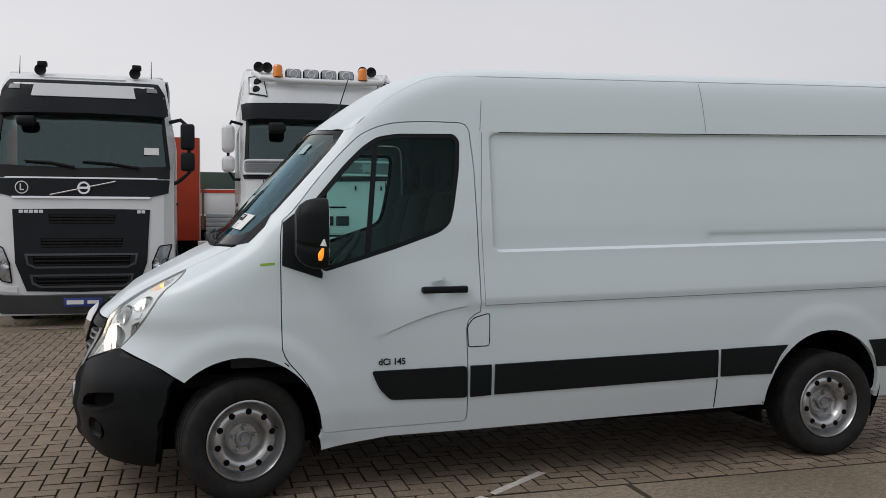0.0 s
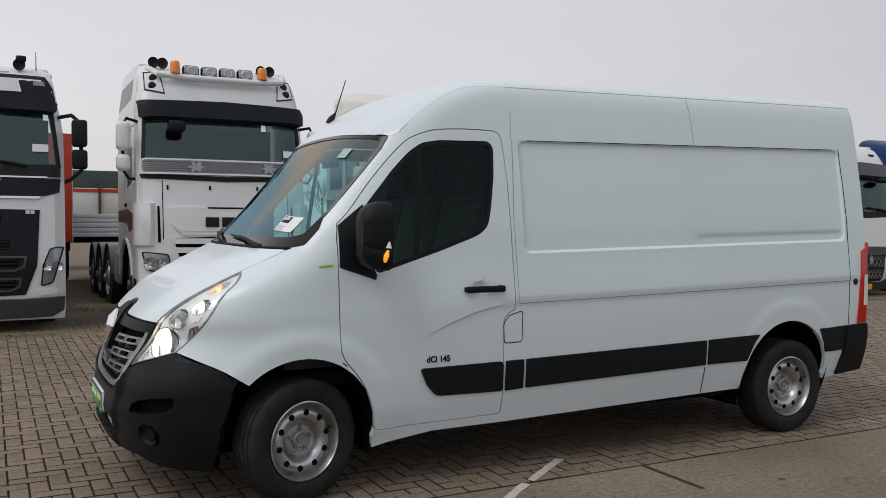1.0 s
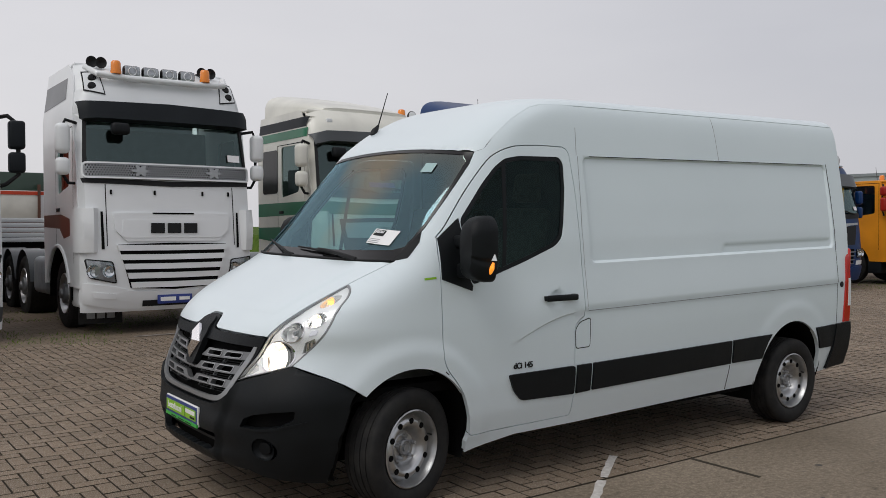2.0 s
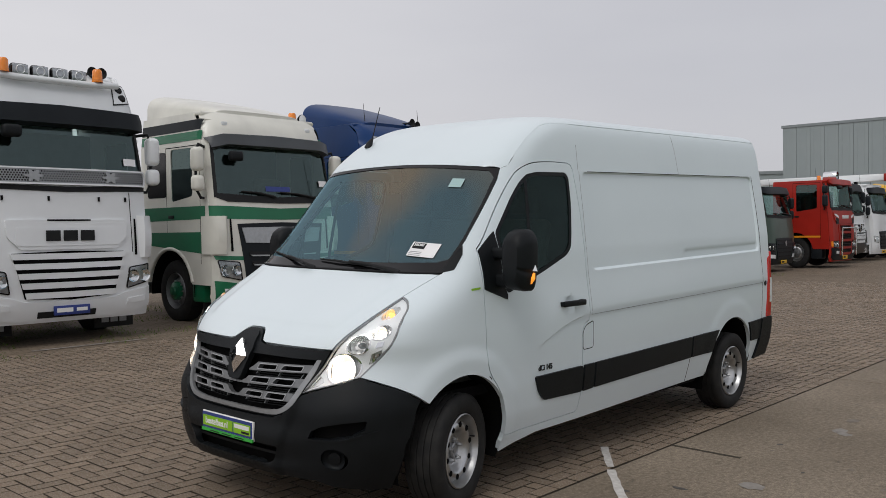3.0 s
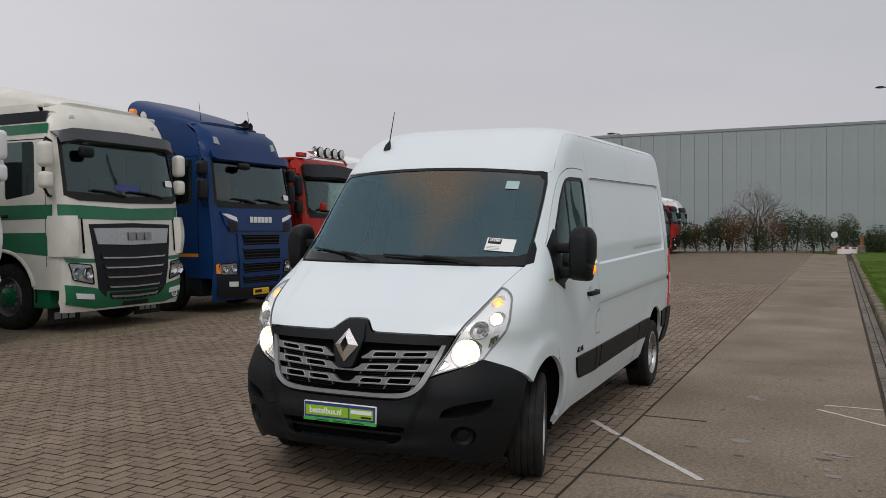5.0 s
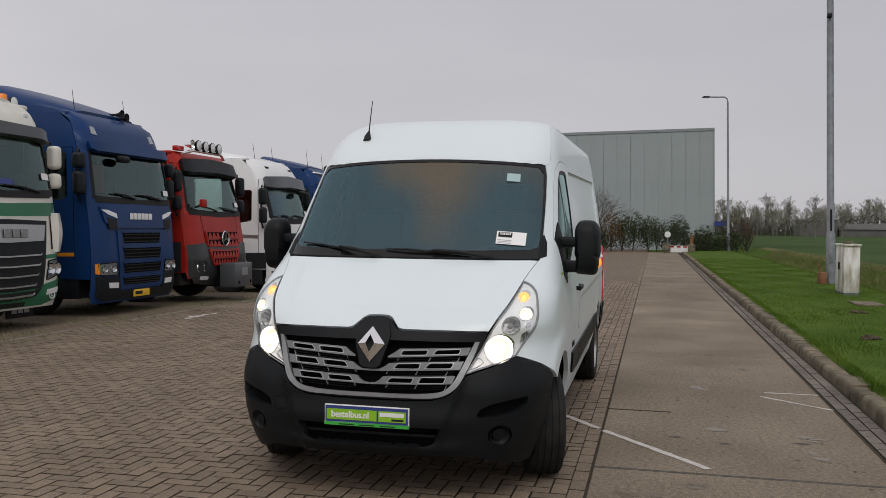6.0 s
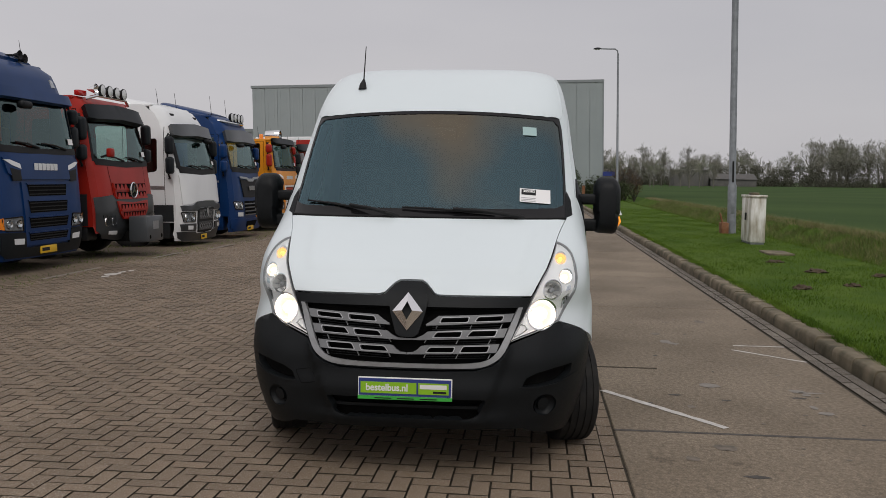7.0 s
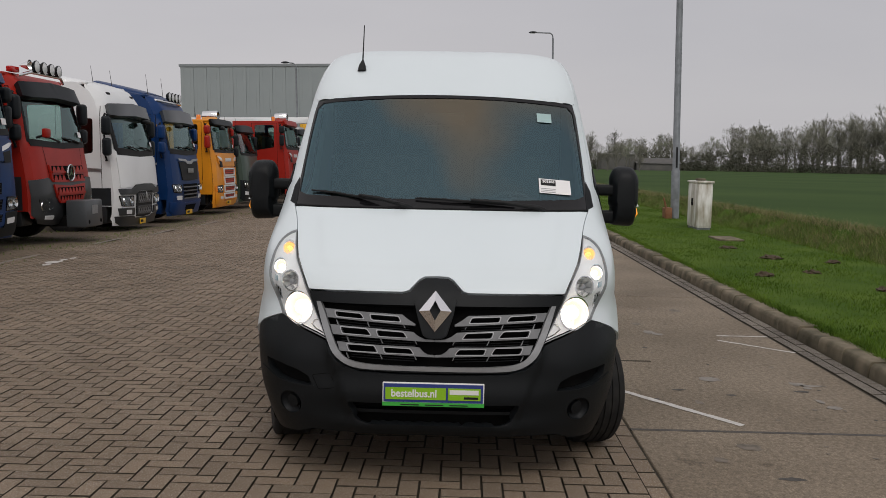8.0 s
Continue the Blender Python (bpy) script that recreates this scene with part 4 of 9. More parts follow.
def build_wheel(van, u, s, turn):
    w = new("wheel")
    w.parent = van
    w.matrix_basis = pose(u, s * 0.875, 0.335, 0, 0, turn + (180 if s > 0 else 0))
    prof = [(0.212, -0.085), (0.228, -0.104), (0.262, -0.113), (0.292, -0.114), (0.318, -0.106), (0.331, -0.094)]
    for c in (-0.062, -0.021, 0.021, 0.062):
        prof += [(0.3355 - abs(c) * 0.03, c - 0.0165), (0.3355 - abs(c) * 0.03, c - 0.006), (0.328, c - 0.005), (0.328, c + 0.003), (0.3355 - abs(c) * 0.03, c + 0.004)]
    prof += [(0.331, 0.094), (0.318, 0.106), (0.262, 0.113), (0.212, 0.085)]
    part("tyre", lathe(bmesh.new(), prof, 64), "rubber", w)
    part("rim", lathe(bmesh.new(), [(0.205, 0.09), (0.205, -0.07), (0.214, -0.092), (0.217, -0.102), (0.21, -0.106), (0.204, -0.098), (0.198, -0.06), (0.190, -0.036), (0.180, -0.044), (0.168, -0.068), (0.150, -0.078), (0.132, -0.076), (0.118, -0.062), (0.106, -0.036), (0.098, -0.020), (0.090, -0.016), (0.084, -0.030), (0.078, -0.036), (0.045, -0.036)], 64), "steel_wheel", w, sharp=45)
    for i in range(10):
        a = math.tau * (i + 0.3) / 10
        m = pose(0.151 * math.cos(a), -0.0755, 0.151 * math.sin(a), 90, 0, 0)
        part("rim_hole", disc(bmesh.new(), m, [(0.0, 0.0045), (0.0165, 0.0045), (0.0175, 0.001)], 14), "dark", w)
    for i in range(5):
        a = math.tau * (i + 0.25) / 5
        m = pose(0.064 * math.cos(a), -0.036, 0.064 * math.sin(a), 90, 0, 0)
        part("wheel_bolt", disc(bmesh.new(), m, [(0.0155, -0.006), (0.0155, 0.014), (0.010, 0.022), (0.008, 0.034), (0.0, 0.034)], 6), "silver", w)
    part("hub_cap", disc(bmesh.new(), pose(0, -0.034, 0, 90, 0, 0), [(0.046, -0.004), (0.046, 0.016), (0.038, 0.022), (0.034, 0.014), (0.02, 0.012), (0.018, 0.02), (0.0, 0.02)], 24), "grey_grille", w)
    part("tyre_valve", disc(bmesh.new(), pose(0.168, -0.08, 0.05, 90, 0, 0), [(0.005, -0.01), (0.005, 0.02), (0.0, 0.02)], 8), "ink", w)


def build_headlight(van, s, head):
    hp = head if s > 0 else mirror(head)
    h = new("headlight")
    h.parent = van
    h["label"] = "lit clear headlight with chrome bowls"
    at = lambda pts: [(s * a, b) for a, b in pts]
    round_hole = lambda v, z, r: [(s * (v + r * math.cos(a)), z + r * math.sin(a)) for a in np.linspace(0, math.tau, 25)[:-1]]
    keep_normals("housing", skin(inset(hp, 0.004), Front(-0.075), (), 0.03, 0.02), "lamp_back", h)
    keep_normals("lamp_border", skin(inset(hp, 0.001), Front(0.002), [inset(hp, 0.006)], 0.03, 0.015, 0.02), "grey_grille", h)
    lens = keep_normals("lens", skin(inset(hp, 0.0055), Front(0.0), (), 0.03, 0.02), "lens", h)
    lens.visible_shadow = False
    bowls = (("low_beam", 0.712, 0.886, 0.077), ("high_beam", 0.768, 1.013, 0.050), ("side_lamp", 0.842, 1.076, 0.037), ("turn_signal", 0.814, 1.168, 0.032))
    facet = [(0.562, 0.775), (0.605, 0.790), (0.636, 0.812), (0.622, 0.835), (0.600, 0.842)]
    step = [(0.812, 0.905), (0.862, 0.925), (0.862, 0.985), (0.824, 0.962)]
    keep_normals("shroud", skin(inset(hp, 0.007), Front(-0.020), [round_hole(v, z, r) for _, v, z, r in bowls] + [at(facet), at(step)], 0.03, 0.014, 0.035), "lamp_shroud", h, sharp=40)
    for _, v, z, r in bowls[:3]:
        keep_normals("bezel", skin(round_hole(v, z, r * 1.07), Front(-0.014), [round_hole(v, z, r * 0.99)], 0.03, 0.012, 0.012), "chrome", h)
    keep_normals("corner_reflector", skin(inset(at(facet), 0.004), Front(-0.034), (), 0.02, 0.012, 0.01), "bowl", h)
    for k in range(3):
        x = 0.820 + 0.014 * k
        keep_normals("reflector_fin", skin(at([(x, 0.916 + 0.006 * k), (x + 0.009, 0.919 + 0.006 * k), (x + 0.011, 0.958 + 0.006 * k), (x + 0.003, 0.954 + 0.006 * k)]), Front(-0.032), (), 0.02, 0.012, 0.02), "chrome", h)
    keep_normals("chrome_step", skin(at([(0.842, 0.998), (0.868, 1.004), (0.870, 1.030), (0.846, 1.026)]), Front(-0.014), (), 0.02, 0.012, 0.01), "chrome", h)

    def bowl(name, v, z, r, lit, m):
        f = on_front(s * v, z)
        n = (Vector((-1, 0, 0)) * 0.8 + f.to_3x3() @ Vector((0, 0, 1)) * 0.4).normalized()
        f = Matrix.Translation(f.translation - n * 0.05) @ n.to_track_quat("Z", "Y").to_matrix().to_4x4()
        part(name, disc(bmesh.new(), f, [(r * 1.04, 0.028), (r, 0.026), (r * 0.93, 0.010), (r * 0.72, -0.012), (r * 0.38, -0.026), (0.0, -0.03)], 28), m, h)
        if lit:
            part(name + "_ring", disc(bmesh.new(), f, [(r * 0.95, 0.018), (r * 0.86, 0.004), (r * 0.68, -0.006), (r * 0.5, -0.012)], 24), lit[1], h)
            if name == "low_beam":
                glow = bpy.data.lights.new("headlight_bulb", "POINT")
                glow.energy, glow.color, glow.shadow_soft_size = 1.1, (1.0, 0.76, 0.55), 0.012
                bulb = new("headlight_bulb", glow)
                bulb.parent = h
                bulb.matrix_basis = f @ Matrix.Translation((0, 0, 0.047))
            part(name + "_bulb", disc(bmesh.new(), f, [(r * lit[2], -0.012), (r * lit[2], 0.012), (r * lit[2] * 0.8, 0.030), (r * lit[2] * 0.4, 0.040), (0.0, 0.042)], 20), lit[0], h)
        else:
            part(name + "_bulb", disc(bmesh.new(), f, [(r * 0.34, -0.02), (r * 0.34, 0.004), (r * 0.22, 0.016), (0.0, 0.018)], 18), "grey_grille", h)
            for q in range(8):
                a = math.tau * q / 8
                part(name + "_vane", tube(bmesh.new(), [f @ Vector((r * 0.40 * math.cos(a), r * 0.40 * math.sin(a), -0.02)), f @ Vector((r * 0.88 * math.cos(a), r * 0.88 * math.sin(a), 0.006))], 0.0022, 5), "grey_grille", h)
    for (name, v, z, r), lit, m in zip(bowls, (("lamp_white", "lamp_warm", 0.42), None, ("lamp_white", "lamp_warm", 0.42), ("lamp_orange", "lamp_amber", 0.42)), ("bowl", "bowl", "bowl", "bowl")):
        bowl(name, v, z, r, lit, m)


def build_mirror(van, s):
    m = new("wing_mirror")
    m.parent = van
    m["label"] = "black two-arm wing mirror with amber repeater"
    R = lambda u, v, z: Vector((u, s * v, z))
    bm = bmesh.new()
    sec = []
    outline = rounded([(-0.078, -0.178), (0.066, -0.186), (0.086, -0.10), (0.080, -0.066), (0.092, -0.05), (0.092, 0.125), (0.052, 0.186), (-0.05, 0.186), (-0.082, 0.13), (-0.082, -0.05), (-0.072, -0.066)], 0.03, 3)
    for d, k in ((0.0, 0.62), (0.02, 0.8), (0.055, 0.93), (0.10, 0.995), (0.15, 1.0), (0.162, 0.97)):
        sec.append([bm.verts.new(R(0.27 + d, 1.122 + x * k, 1.438 + y * k)) for x, y in outline])
    for A, B in zip(sec, sec[1:]):
        for i in range(len(A)):
            bm.faces.new((A[i], A[(i + 1) % len(A)], B[(i + 1) % len(B)], B[i]))
    bm.faces.new(sec[0])
    bm.faces.new(sec[-1])
    part("mirror_shell", bm, "black_plastic", m)
    bm = bmesh.new()
    plate(bm, inset(outline, 0.02), Matrix(((0, 0, 1, 0.428), (s, 0, 0, s * 1.122), (0, 1, 0, 1.438), (0, 0, 0, 1))), 0.008)
    part("mirror_glass", bm, "chrome", m)
    for z, h in ((1.477, 0.034), (1.312, 0.040)):
        part("mirror_arm", boxm(0.315, 0.375, min(s * 0.92, s * 1.10), max(s * 0.92, s * 1.10), z - h, z + h, bevel=0.018, seg=3), "black_plastic", m)
    rep = [R(0.395, 1.178, 1.295), R(0.387, 1.19, 1.31), R(0.39, 1.208, 1.335), R(0.40, 1.21, 1.365)]
    part("repeater", tube(bmesh.new(), rep, [0.009, 0.015, 0.015, 0.006], 10), "lamp_repeat", m)
    part("repeater_tip", tube(bmesh.new(), [R(0.402, 1.212, 1.375), R(0.405, 1.21, 1.41)], [0.018, 0.006], 8), "clear_white", m)


def build_wiper(van, tip, mid, base):
    w = new("wiper")
    w.parent = van
    f = Front(0.018)
    T, Md, B = (f(*p) for p in (tip, mid, base))
    part("wiper_blade", tube(bmesh.new(), [T, T.lerp(Md, 0.5) + Vector((-0.004, 0, 0.004)), Md, Md + (Md - T) * 0.8], [0.005, 0.007, 0.009, 0.005], 6), "ink", w)
    part("wiper_arm", tube(bmesh.new(), [Md + Vector((-0.012, 0, 0.012)), Md.lerp(B, 0.45) + Vector((-0.02, 0, 0.015)), B + Vector((-0.015, 0, 0.0)), B + Vector((0.01, -0.03, -0.015))], [0.008, 0.010, 0.014, 0.018], 8), "ink", w)


def build_seat(van, u, v, wide=0.5):
    s = new("seat")
    s.parent = van
    part("cushion", boxm(u - 0.25, u + 0.25, v - wide / 2, v + wide / 2, 0.92, 1.08, bevel=0.05, seg=3), "seat_cloth", s)
    bm = boxm(-0.06, 0.06, -wide / 2, wide / 2, 0.0, 0.66, bevel=0.05, seg=3)
    bm.transform(pose(u + 0.22, v, 1.04, 0, 14, 0))
    part("backrest", bm, "seat_cloth", s)
    bm = boxm(-0.04, 0.04, -0.13, 0.13, 0.0, 0.2, bevel=0.035, seg=3)
    bm.transform(pose(u + 0.40, v, 1.72, 0, 10, 0))
    part("headrest", bm, "seat_cloth", s)


def build_van():
    van = thing("van", VAN[0], VAN[1], 0, "white panel van with black bumper, steel wheels and lit headlights", "van")
    outline = flank_outline()
    fuel = raked(rounded([(1.237, 0.915), (1.275, 0.962), (1.375, 0.988), (1.374, 0.795), (1.243, 0.792)], 0.02, 2))
    for s in (-1, 1):
        sm = Side(s)
        keep_normals("side_panel", skin(outline, sm, [DOOR], 0.025, 0.018, 0.03, creases=LEDGES), "van_white", van, sharp=28)
        door = keep_normals("door", skin(inset(DOOR, 0.006), sm, [WINDOW, TRIANGLE], 0.025, 0.018, 0.03, creases=DOOR_LEDGES), "van_white", van, sharp=28)
        keep_normals("side_window", skin(inset(WINDOW, 0.012), Side(s, -0.008), (), 0.06, 0.04), "dark_glass", door)
        keep_normals("window_seal", skin(inset(WINDOW, 0.001), Side(s, -0.003), [inset(WINDOW, 0.026)], 0.05, 0.02, 0.012), "black_plastic", door)
        strip((0.738, 1.955), (0.672, 1.29), 0.03, s, door, "window_divider", "black_plastic", -0.006)
        keep_normals("mirror_sail", skin(inset(TRIANGLE, 0.002), Side(s, 0.006), (), 0.05, 0.03, 0.02), "black_plastic", door)
        mats = [rounded(raked([(0.690, 0.683), (1.240, 0.690), (1.247, 0.505), (0.80, 0.514), (0.735, 0.58)]), 0.02, 2), raked([(1.258, 0.690), (1.385, 0.692), (1.389, 0.512), (1.262, 0.506)]), raked([(1.403, 0.692), (2.848, 0.722), (2.856, 0.548), (1.407, 0.513)]), raked([(2.870, 0.723), (3.34, 0.735), (3.29, 0.675), (3.255, 0.60), (3.235, 0.553), (2.878, 0.549)]), raked([(3.95, 0.745), (4.25, 0.755), (4.235, 0.57), (4.03, 0.565), (4.01, 0.63)])]
        for q in mats:
            keep_normals("side_moulding", skin(inset(q, 0.002), Side(s, 0.014), (), 0.05, 0.03, 0.02), "black_plastic", van)
        # lines at 1.984 and 1.000 paint the shade of the ledge and swage groove
        for a, b, w in (((2.858, 0.475), (2.868, 0.288), 0.008), ((2.816, 1.99), (2.80, 2.305), 0.004), ((1.345, 1.99), (1.362, 2.17), 0.004), ((4.252, 1.99), (4.268, 1.28), 0.008), ((4.268, 1.28), (4.272, 0.66), 0.006), ((1.46, 1.984), (4.19, 1.984), 0.0045), ((1.355, 1.985), (1.33, 1.5), 0.004), ((1.33, 1.5), (1.345, 1.0), 0.003), ((1.35, 1.000), (4.27, 1.000), 0.0045), ((0.245, 0.725), (0.222, 0.745), 0.006)):
            strip(a, b, w, s, van, material="grey_grille" if a[0] in (2.816, 1.345, 1.355, 1.33, 1.35) else "dark")
        keep_normals("fuel_flap", skin(inset(fuel, 0.006), Side(s, 0.002), (), 0.05, 0.02, 0.01), "van_white", van)
        keep_normals("flap_gap", skin(fuel, Side(s, 0.0008), [inset(fuel, 0.007)], 0.05, 0.02), "dark", van)
        # handle in its dish
        hd = new("door_handle")
        hd.parent = door
        a, b = Side(s, 0.035)(0.975, 1.105), Side(s, 0.035)(1.235, 1.103)
        bm = bmesh.new()
        box(bm, a.x, b.x, min(a.y, a.y - s * 0.022), max(a.y, a.y - s * 0.022), a.z - 0.021, a.z + 0.017, bevel=0.009, seg=2)
        part("grip", bm, "black_plastic", hd)
        for u in (0.99, 1.215):
            p = Side(s, 0.0)(u, 1.104)
            part("grip_mount", boxm(u - 0.018, u + 0.018, p.y - 0.02, p.y + 0.02, p.z - 0.017, p.z + 0.013, bevel=0.005), "black_plastic", hd)
        keep_normals("eco_badge", skin([(0.098, 1.262), (0.176, 1.266), (0.176, 1.278), (0.098, 1.274)], Side(s, 0.002), (), 0.05, 0.03), "plate_green", van)
        p = Side(s, 0.003)(0.808, 0.712)
        letters("dCi 145", 0.05, Matrix.Translation(p) @ (Matrix.Rotation(radians(90), 4, "X") if s < 0 else Matrix.Rotation(radians(180), 4, "Z") @ Matrix.Rotation(radians(90), 4, "X")), "ink", door, depth=0.002, wide=0.95)
        # tail: lamp and corner bumper
        lamp = raked([(4.405, 1.31), (4.44, 1.335), (4.459, 1.30), (4.459, 0.765), (4.362, 0.762), (4.374, 0.95)])
        tl = keep_normals("tail_lamp", skin(inset(lamp, 0.003), Side(s, 0.012), (), 0.04, 0.02, 0.03), "red_lens", van)
        keep_normals("reverse_lamp", skin(raked([(4.425, 1.13), (4.456, 1.13), (4.456, 0.90), (4.42, 0.90)]), Side(s, 0.016), (), 0.04, 0.02, 0.006), "clear_white", tl)
        part("lamp_back", boxm(4.452, 4.49, min(s * 0.84, s * 1.0), max(s * 0.84, s * 1.0), 0.87, 1.38, bevel=0.02), "red_lens", tl)
        part("side_marker", disc(bmesh.new(), Matrix.Translation(Side(s, 0.0)(4.335, 0.99)) @ pose(0, 0, 0, 90 if s < 0 else -90, 0, 0), [(0.024, 0.0), (0.024, 0.006), (0.015, 0.009), (0.0, 0.009)], 16), "ink", van)
        cb = raked([(4.245, 0.755), (4.46, 0.765), (4.478, 0.66), (4.468, 0.40), (4.20, 0.375), (4.235, 0.57)])
        keep_normals("bumper_corner", skin(inset(cb, 0.002), Side(s, 0.022), (), 0.05, 0.03, 0.05), "black_plastic", van)
        # arch liners
        for cu, cz, r in ((0.0, 0.36, 0.44), (3.655, 0.37, 0.44)):
            bm = bmesh.new()
            A = [(cu + r * math.cos(a), cz + r * math.sin(a)) for a in np.linspace(-0.35, math.pi + 0.35, 25)]
            inn, out = [bm.verts.new((x, s * 0.55, z)) for x, z in A], [bm.verts.new((x, s * (van_v(min(max(x, -0.36), 4.6), max(z, 0.25)) - 0.012), z)) for x, z in A]
            for i in range(len(A) - 1):
                bm.faces.new((inn[i], inn[i + 1], out[i + 1], out[i]))
            bm.faces.new(inn)
            part("arch_liner", bm, "dark", van)
        build_mirror(van, s)
    # roof
    seam_v = [(u, van_v(u, z)) for u, z in SEAM]
    ws_top = [(van_u(v, 1.995 + 0.045 * (1 - (v / 0.815) ** 2)), v) for v in np.linspace(-0.815, 0.815, 21)]
    ed = [(0.62, van_v(0.62, 2.01) - 0.0)] + seam_v
    roof = ws_top + ed + [(u, -v) for u, v in ed[::-1]]
    keep_normals("roof", skin(roof, Top(), (), 0.032, 0.018), "van_white", van, sharp=60)
    for s in (-1, 1):
        line = dense(SEAM, 0.05, False)
        part("roof_seam", tube(bmesh.new(), [Side(s, -0.003 if u > 1.36 else -0.0062)(u, z) for u, z in line], 0.0062, 6), "van_white", van)
    # rear wall: two doors and the bumper beam
    back = [(van_v(4.45, z), z) for z in np.arange(0.3, 2.40, 0.05)]
    for s in (-1, 1):
        bm = bmesh.new()
        plate(bm, [(s * 0.004, 0.3)] + [(s * v, z) for v, z in back] + [(s * 0.004, 2.40)], Matrix(((0, 0, -1, REAR_U), (1, 0, 0, 0), (0, 1, 0, RAKE * 4.45), (0, 0, 0, 1))), 0.03)
        part("rear_door", bm, "van_white", van)
    part("rear_bumper", boxm(4.42, 4.52, -0.93, 0.93, 0.42, 0.72, bevel=0.04), "black_plastic", van)
    # windscreen and hood
    screen = SCREEN_EDGE + [(v, 1.995 + 0.045 * (1 - (v / 0.815) ** 2)) for v in np.linspace(0.815, -0.815, 21)][1:-1] + [(-a, b) for a, b in SCREEN_EDGE[::-1]] + [(v, 1.372) for v in np.linspace(-0.8, 0.8, 17)]
    inner = [(0.840, 1.445), (0.838, 1.6), (0.826, 1.8), (0.811, 1.94), (0.775, 1.978)] + [(v, 1.978 + 0.043 * (1 - (v / 0.775) ** 2)) for v in np.linspace(0.775, -0.775, 19)][1:-1] + [(-0.775, 1.978), (-0.811, 1.94), (-0.826, 1.8), (-0.838, 1.6), (-0.840, 1.445), (-0.79, 1.428), (-0.4, 1.420), (0.0, 1.418), (0.4, 1.420), (0.79, 1.428)]
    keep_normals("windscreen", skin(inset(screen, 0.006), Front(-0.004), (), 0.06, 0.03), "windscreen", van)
    keep_normals("windscreen_border", skin(inset(screen, 0.003), Front(0.001), [inner], 0.04, 0.025, 0.012), "gloss_black", van)
    for s in (-1, 1):
        keep_normals("cowl_corner", skin([(s * 0.845, 1.37), (s * 0.893, 1.385), (s * 0.884, 1.47), (s * 0.858, 1.525), (s * 0.848, 1.47)], Front(0.004), (), 0.03, 0.02, 0.01), "black_plastic", van)
    st = [(-0.567, 1.546), (-0.755, 1.532), (-0.757, 1.452), (-0.569, 1.466)]
    stk = keep_normals("sticker", skin(st, Front(0.0045), (), 0.05, 0.02), "sticker", van, "white stock-number sticker with black box")
    keep_normals("number_box", skin([(-0.578, 1.541), (-0.667, 1.534), (-0.667, 1.502), (-0.578, 1.509)], Front(0.0058), (), 0.05, 0.02), "ink", stk)
    m = on_front(-0.6225, 1.5215, 0.008)
    letters("305383", 0.026, m @ pose(0, 0, 0, 0, 0, -4), "sticker", stk, "number", 0.0006, 0.95)
    for k in range(3):
        keep_normals("text_bar", skin([(-0.578, 1.492 - k * 0.009), (-0.665, 1.486 - k * 0.009), (-0.665, 1.483 - k * 0.009), (-0.578, 1.489 - k * 0.009)], Front(0.0058), (), 0.05, 0.02), "grey_grille", stk)
    keep_normals("emission_sticker", skin([(-0.572, 1.935), (-0.662, 1.930), (-0.665, 1.875), (-0.575, 1.88)], Front(0.004), (), 0.05, 0.02), "vignette", van)
    build_wiper(van, (0.76, 1.455), (0.47, 1.425), (0.20, 1.385))
    build_wiper(van, (0.146, 1.425), (-0.17, 1.41), (-0.56, 1.385))
    half = [(0.0, 1.062), (0.06, 1.06), (0.085, 1.048), (0.135, 1.0), (0.165, 0.992), (0.45, 0.99), (0.655, 0.985), (0.697, 1.06), (0.738, 1.125), (0.768, 1.19)] + HOOD_VZ + [(0.8, 1.367), (0.4, 1.367), (0.0, 1.367)]
    hood = half + [(-a, b) for a, b in half[::-1] if a > 0]
    keep_normals("hood", skin(inset(hood, 0.004), Hood(), (), 0.02, 0.02, 0.03), "van_white", van, sharp=50)
    part("cowl_seal", tube(bmesh.new(), [Front(-0.004)(v, 1.370) for v in np.linspace(-0.835, 0.835, 25)], 0.008, 6), "ink", van)
    # lamps
    head = [(0.533, 0.752), (0.60, 0.775), (0.70, 0.805)] + uz_to_vz(HEAD_OUT) + smooth_line([(0.772, 1.19), (0.742, 1.122), (0.70, 1.055), (0.658, 0.975), (0.61, 0.88), (0.55, 0.775)], 3)
    for s in (-1, 1):
        build_headlight(van, s, head)
    # nose: black surround, grille bars, badge
    sur = [(0.0, 1.058), (0.058, 1.056), (0.082, 1.044), (0.13, 0.996), (0.165, 0.987), (0.45, 0.985), (0.65, 0.98), (0.605, 0.88), (0.55, 0.765), (0.513, 0.688), (0.448, 0.640), (0.365, 0.618), (0.19, 0.612), (0.0, 0.611)]
    opening = [(0.0, 0.935), (0.3, 0.934), (0.60, 0.930), (0.575, 0.86), (0.535, 0.77), (0.495, 0.700), (0.437, 0.655), (0.35, 0.634), (0.19, 0.630), (0.0, 0.629)]
    sym = lambda h: h + [(-a, b) for a, b in h[::-1] if a > 0]
    keep_normals("grille_surround", skin(sym(sur), Front(0.004), [sym(opening)], 0.03, 0.02, 0.05), "black_plastic", van, sharp=45)
    # an added black sheet paints the shade behind the grille
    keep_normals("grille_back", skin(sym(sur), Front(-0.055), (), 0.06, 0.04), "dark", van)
    out_l = smooth_line([(0.609, 0.932), (0.582, 0.85), (0.546, 0.765), (0.507, 0.693), (0.445, 0.647), (0.365, 0.626), (0.189, 0.621), (0.0, 0.620)], 3)
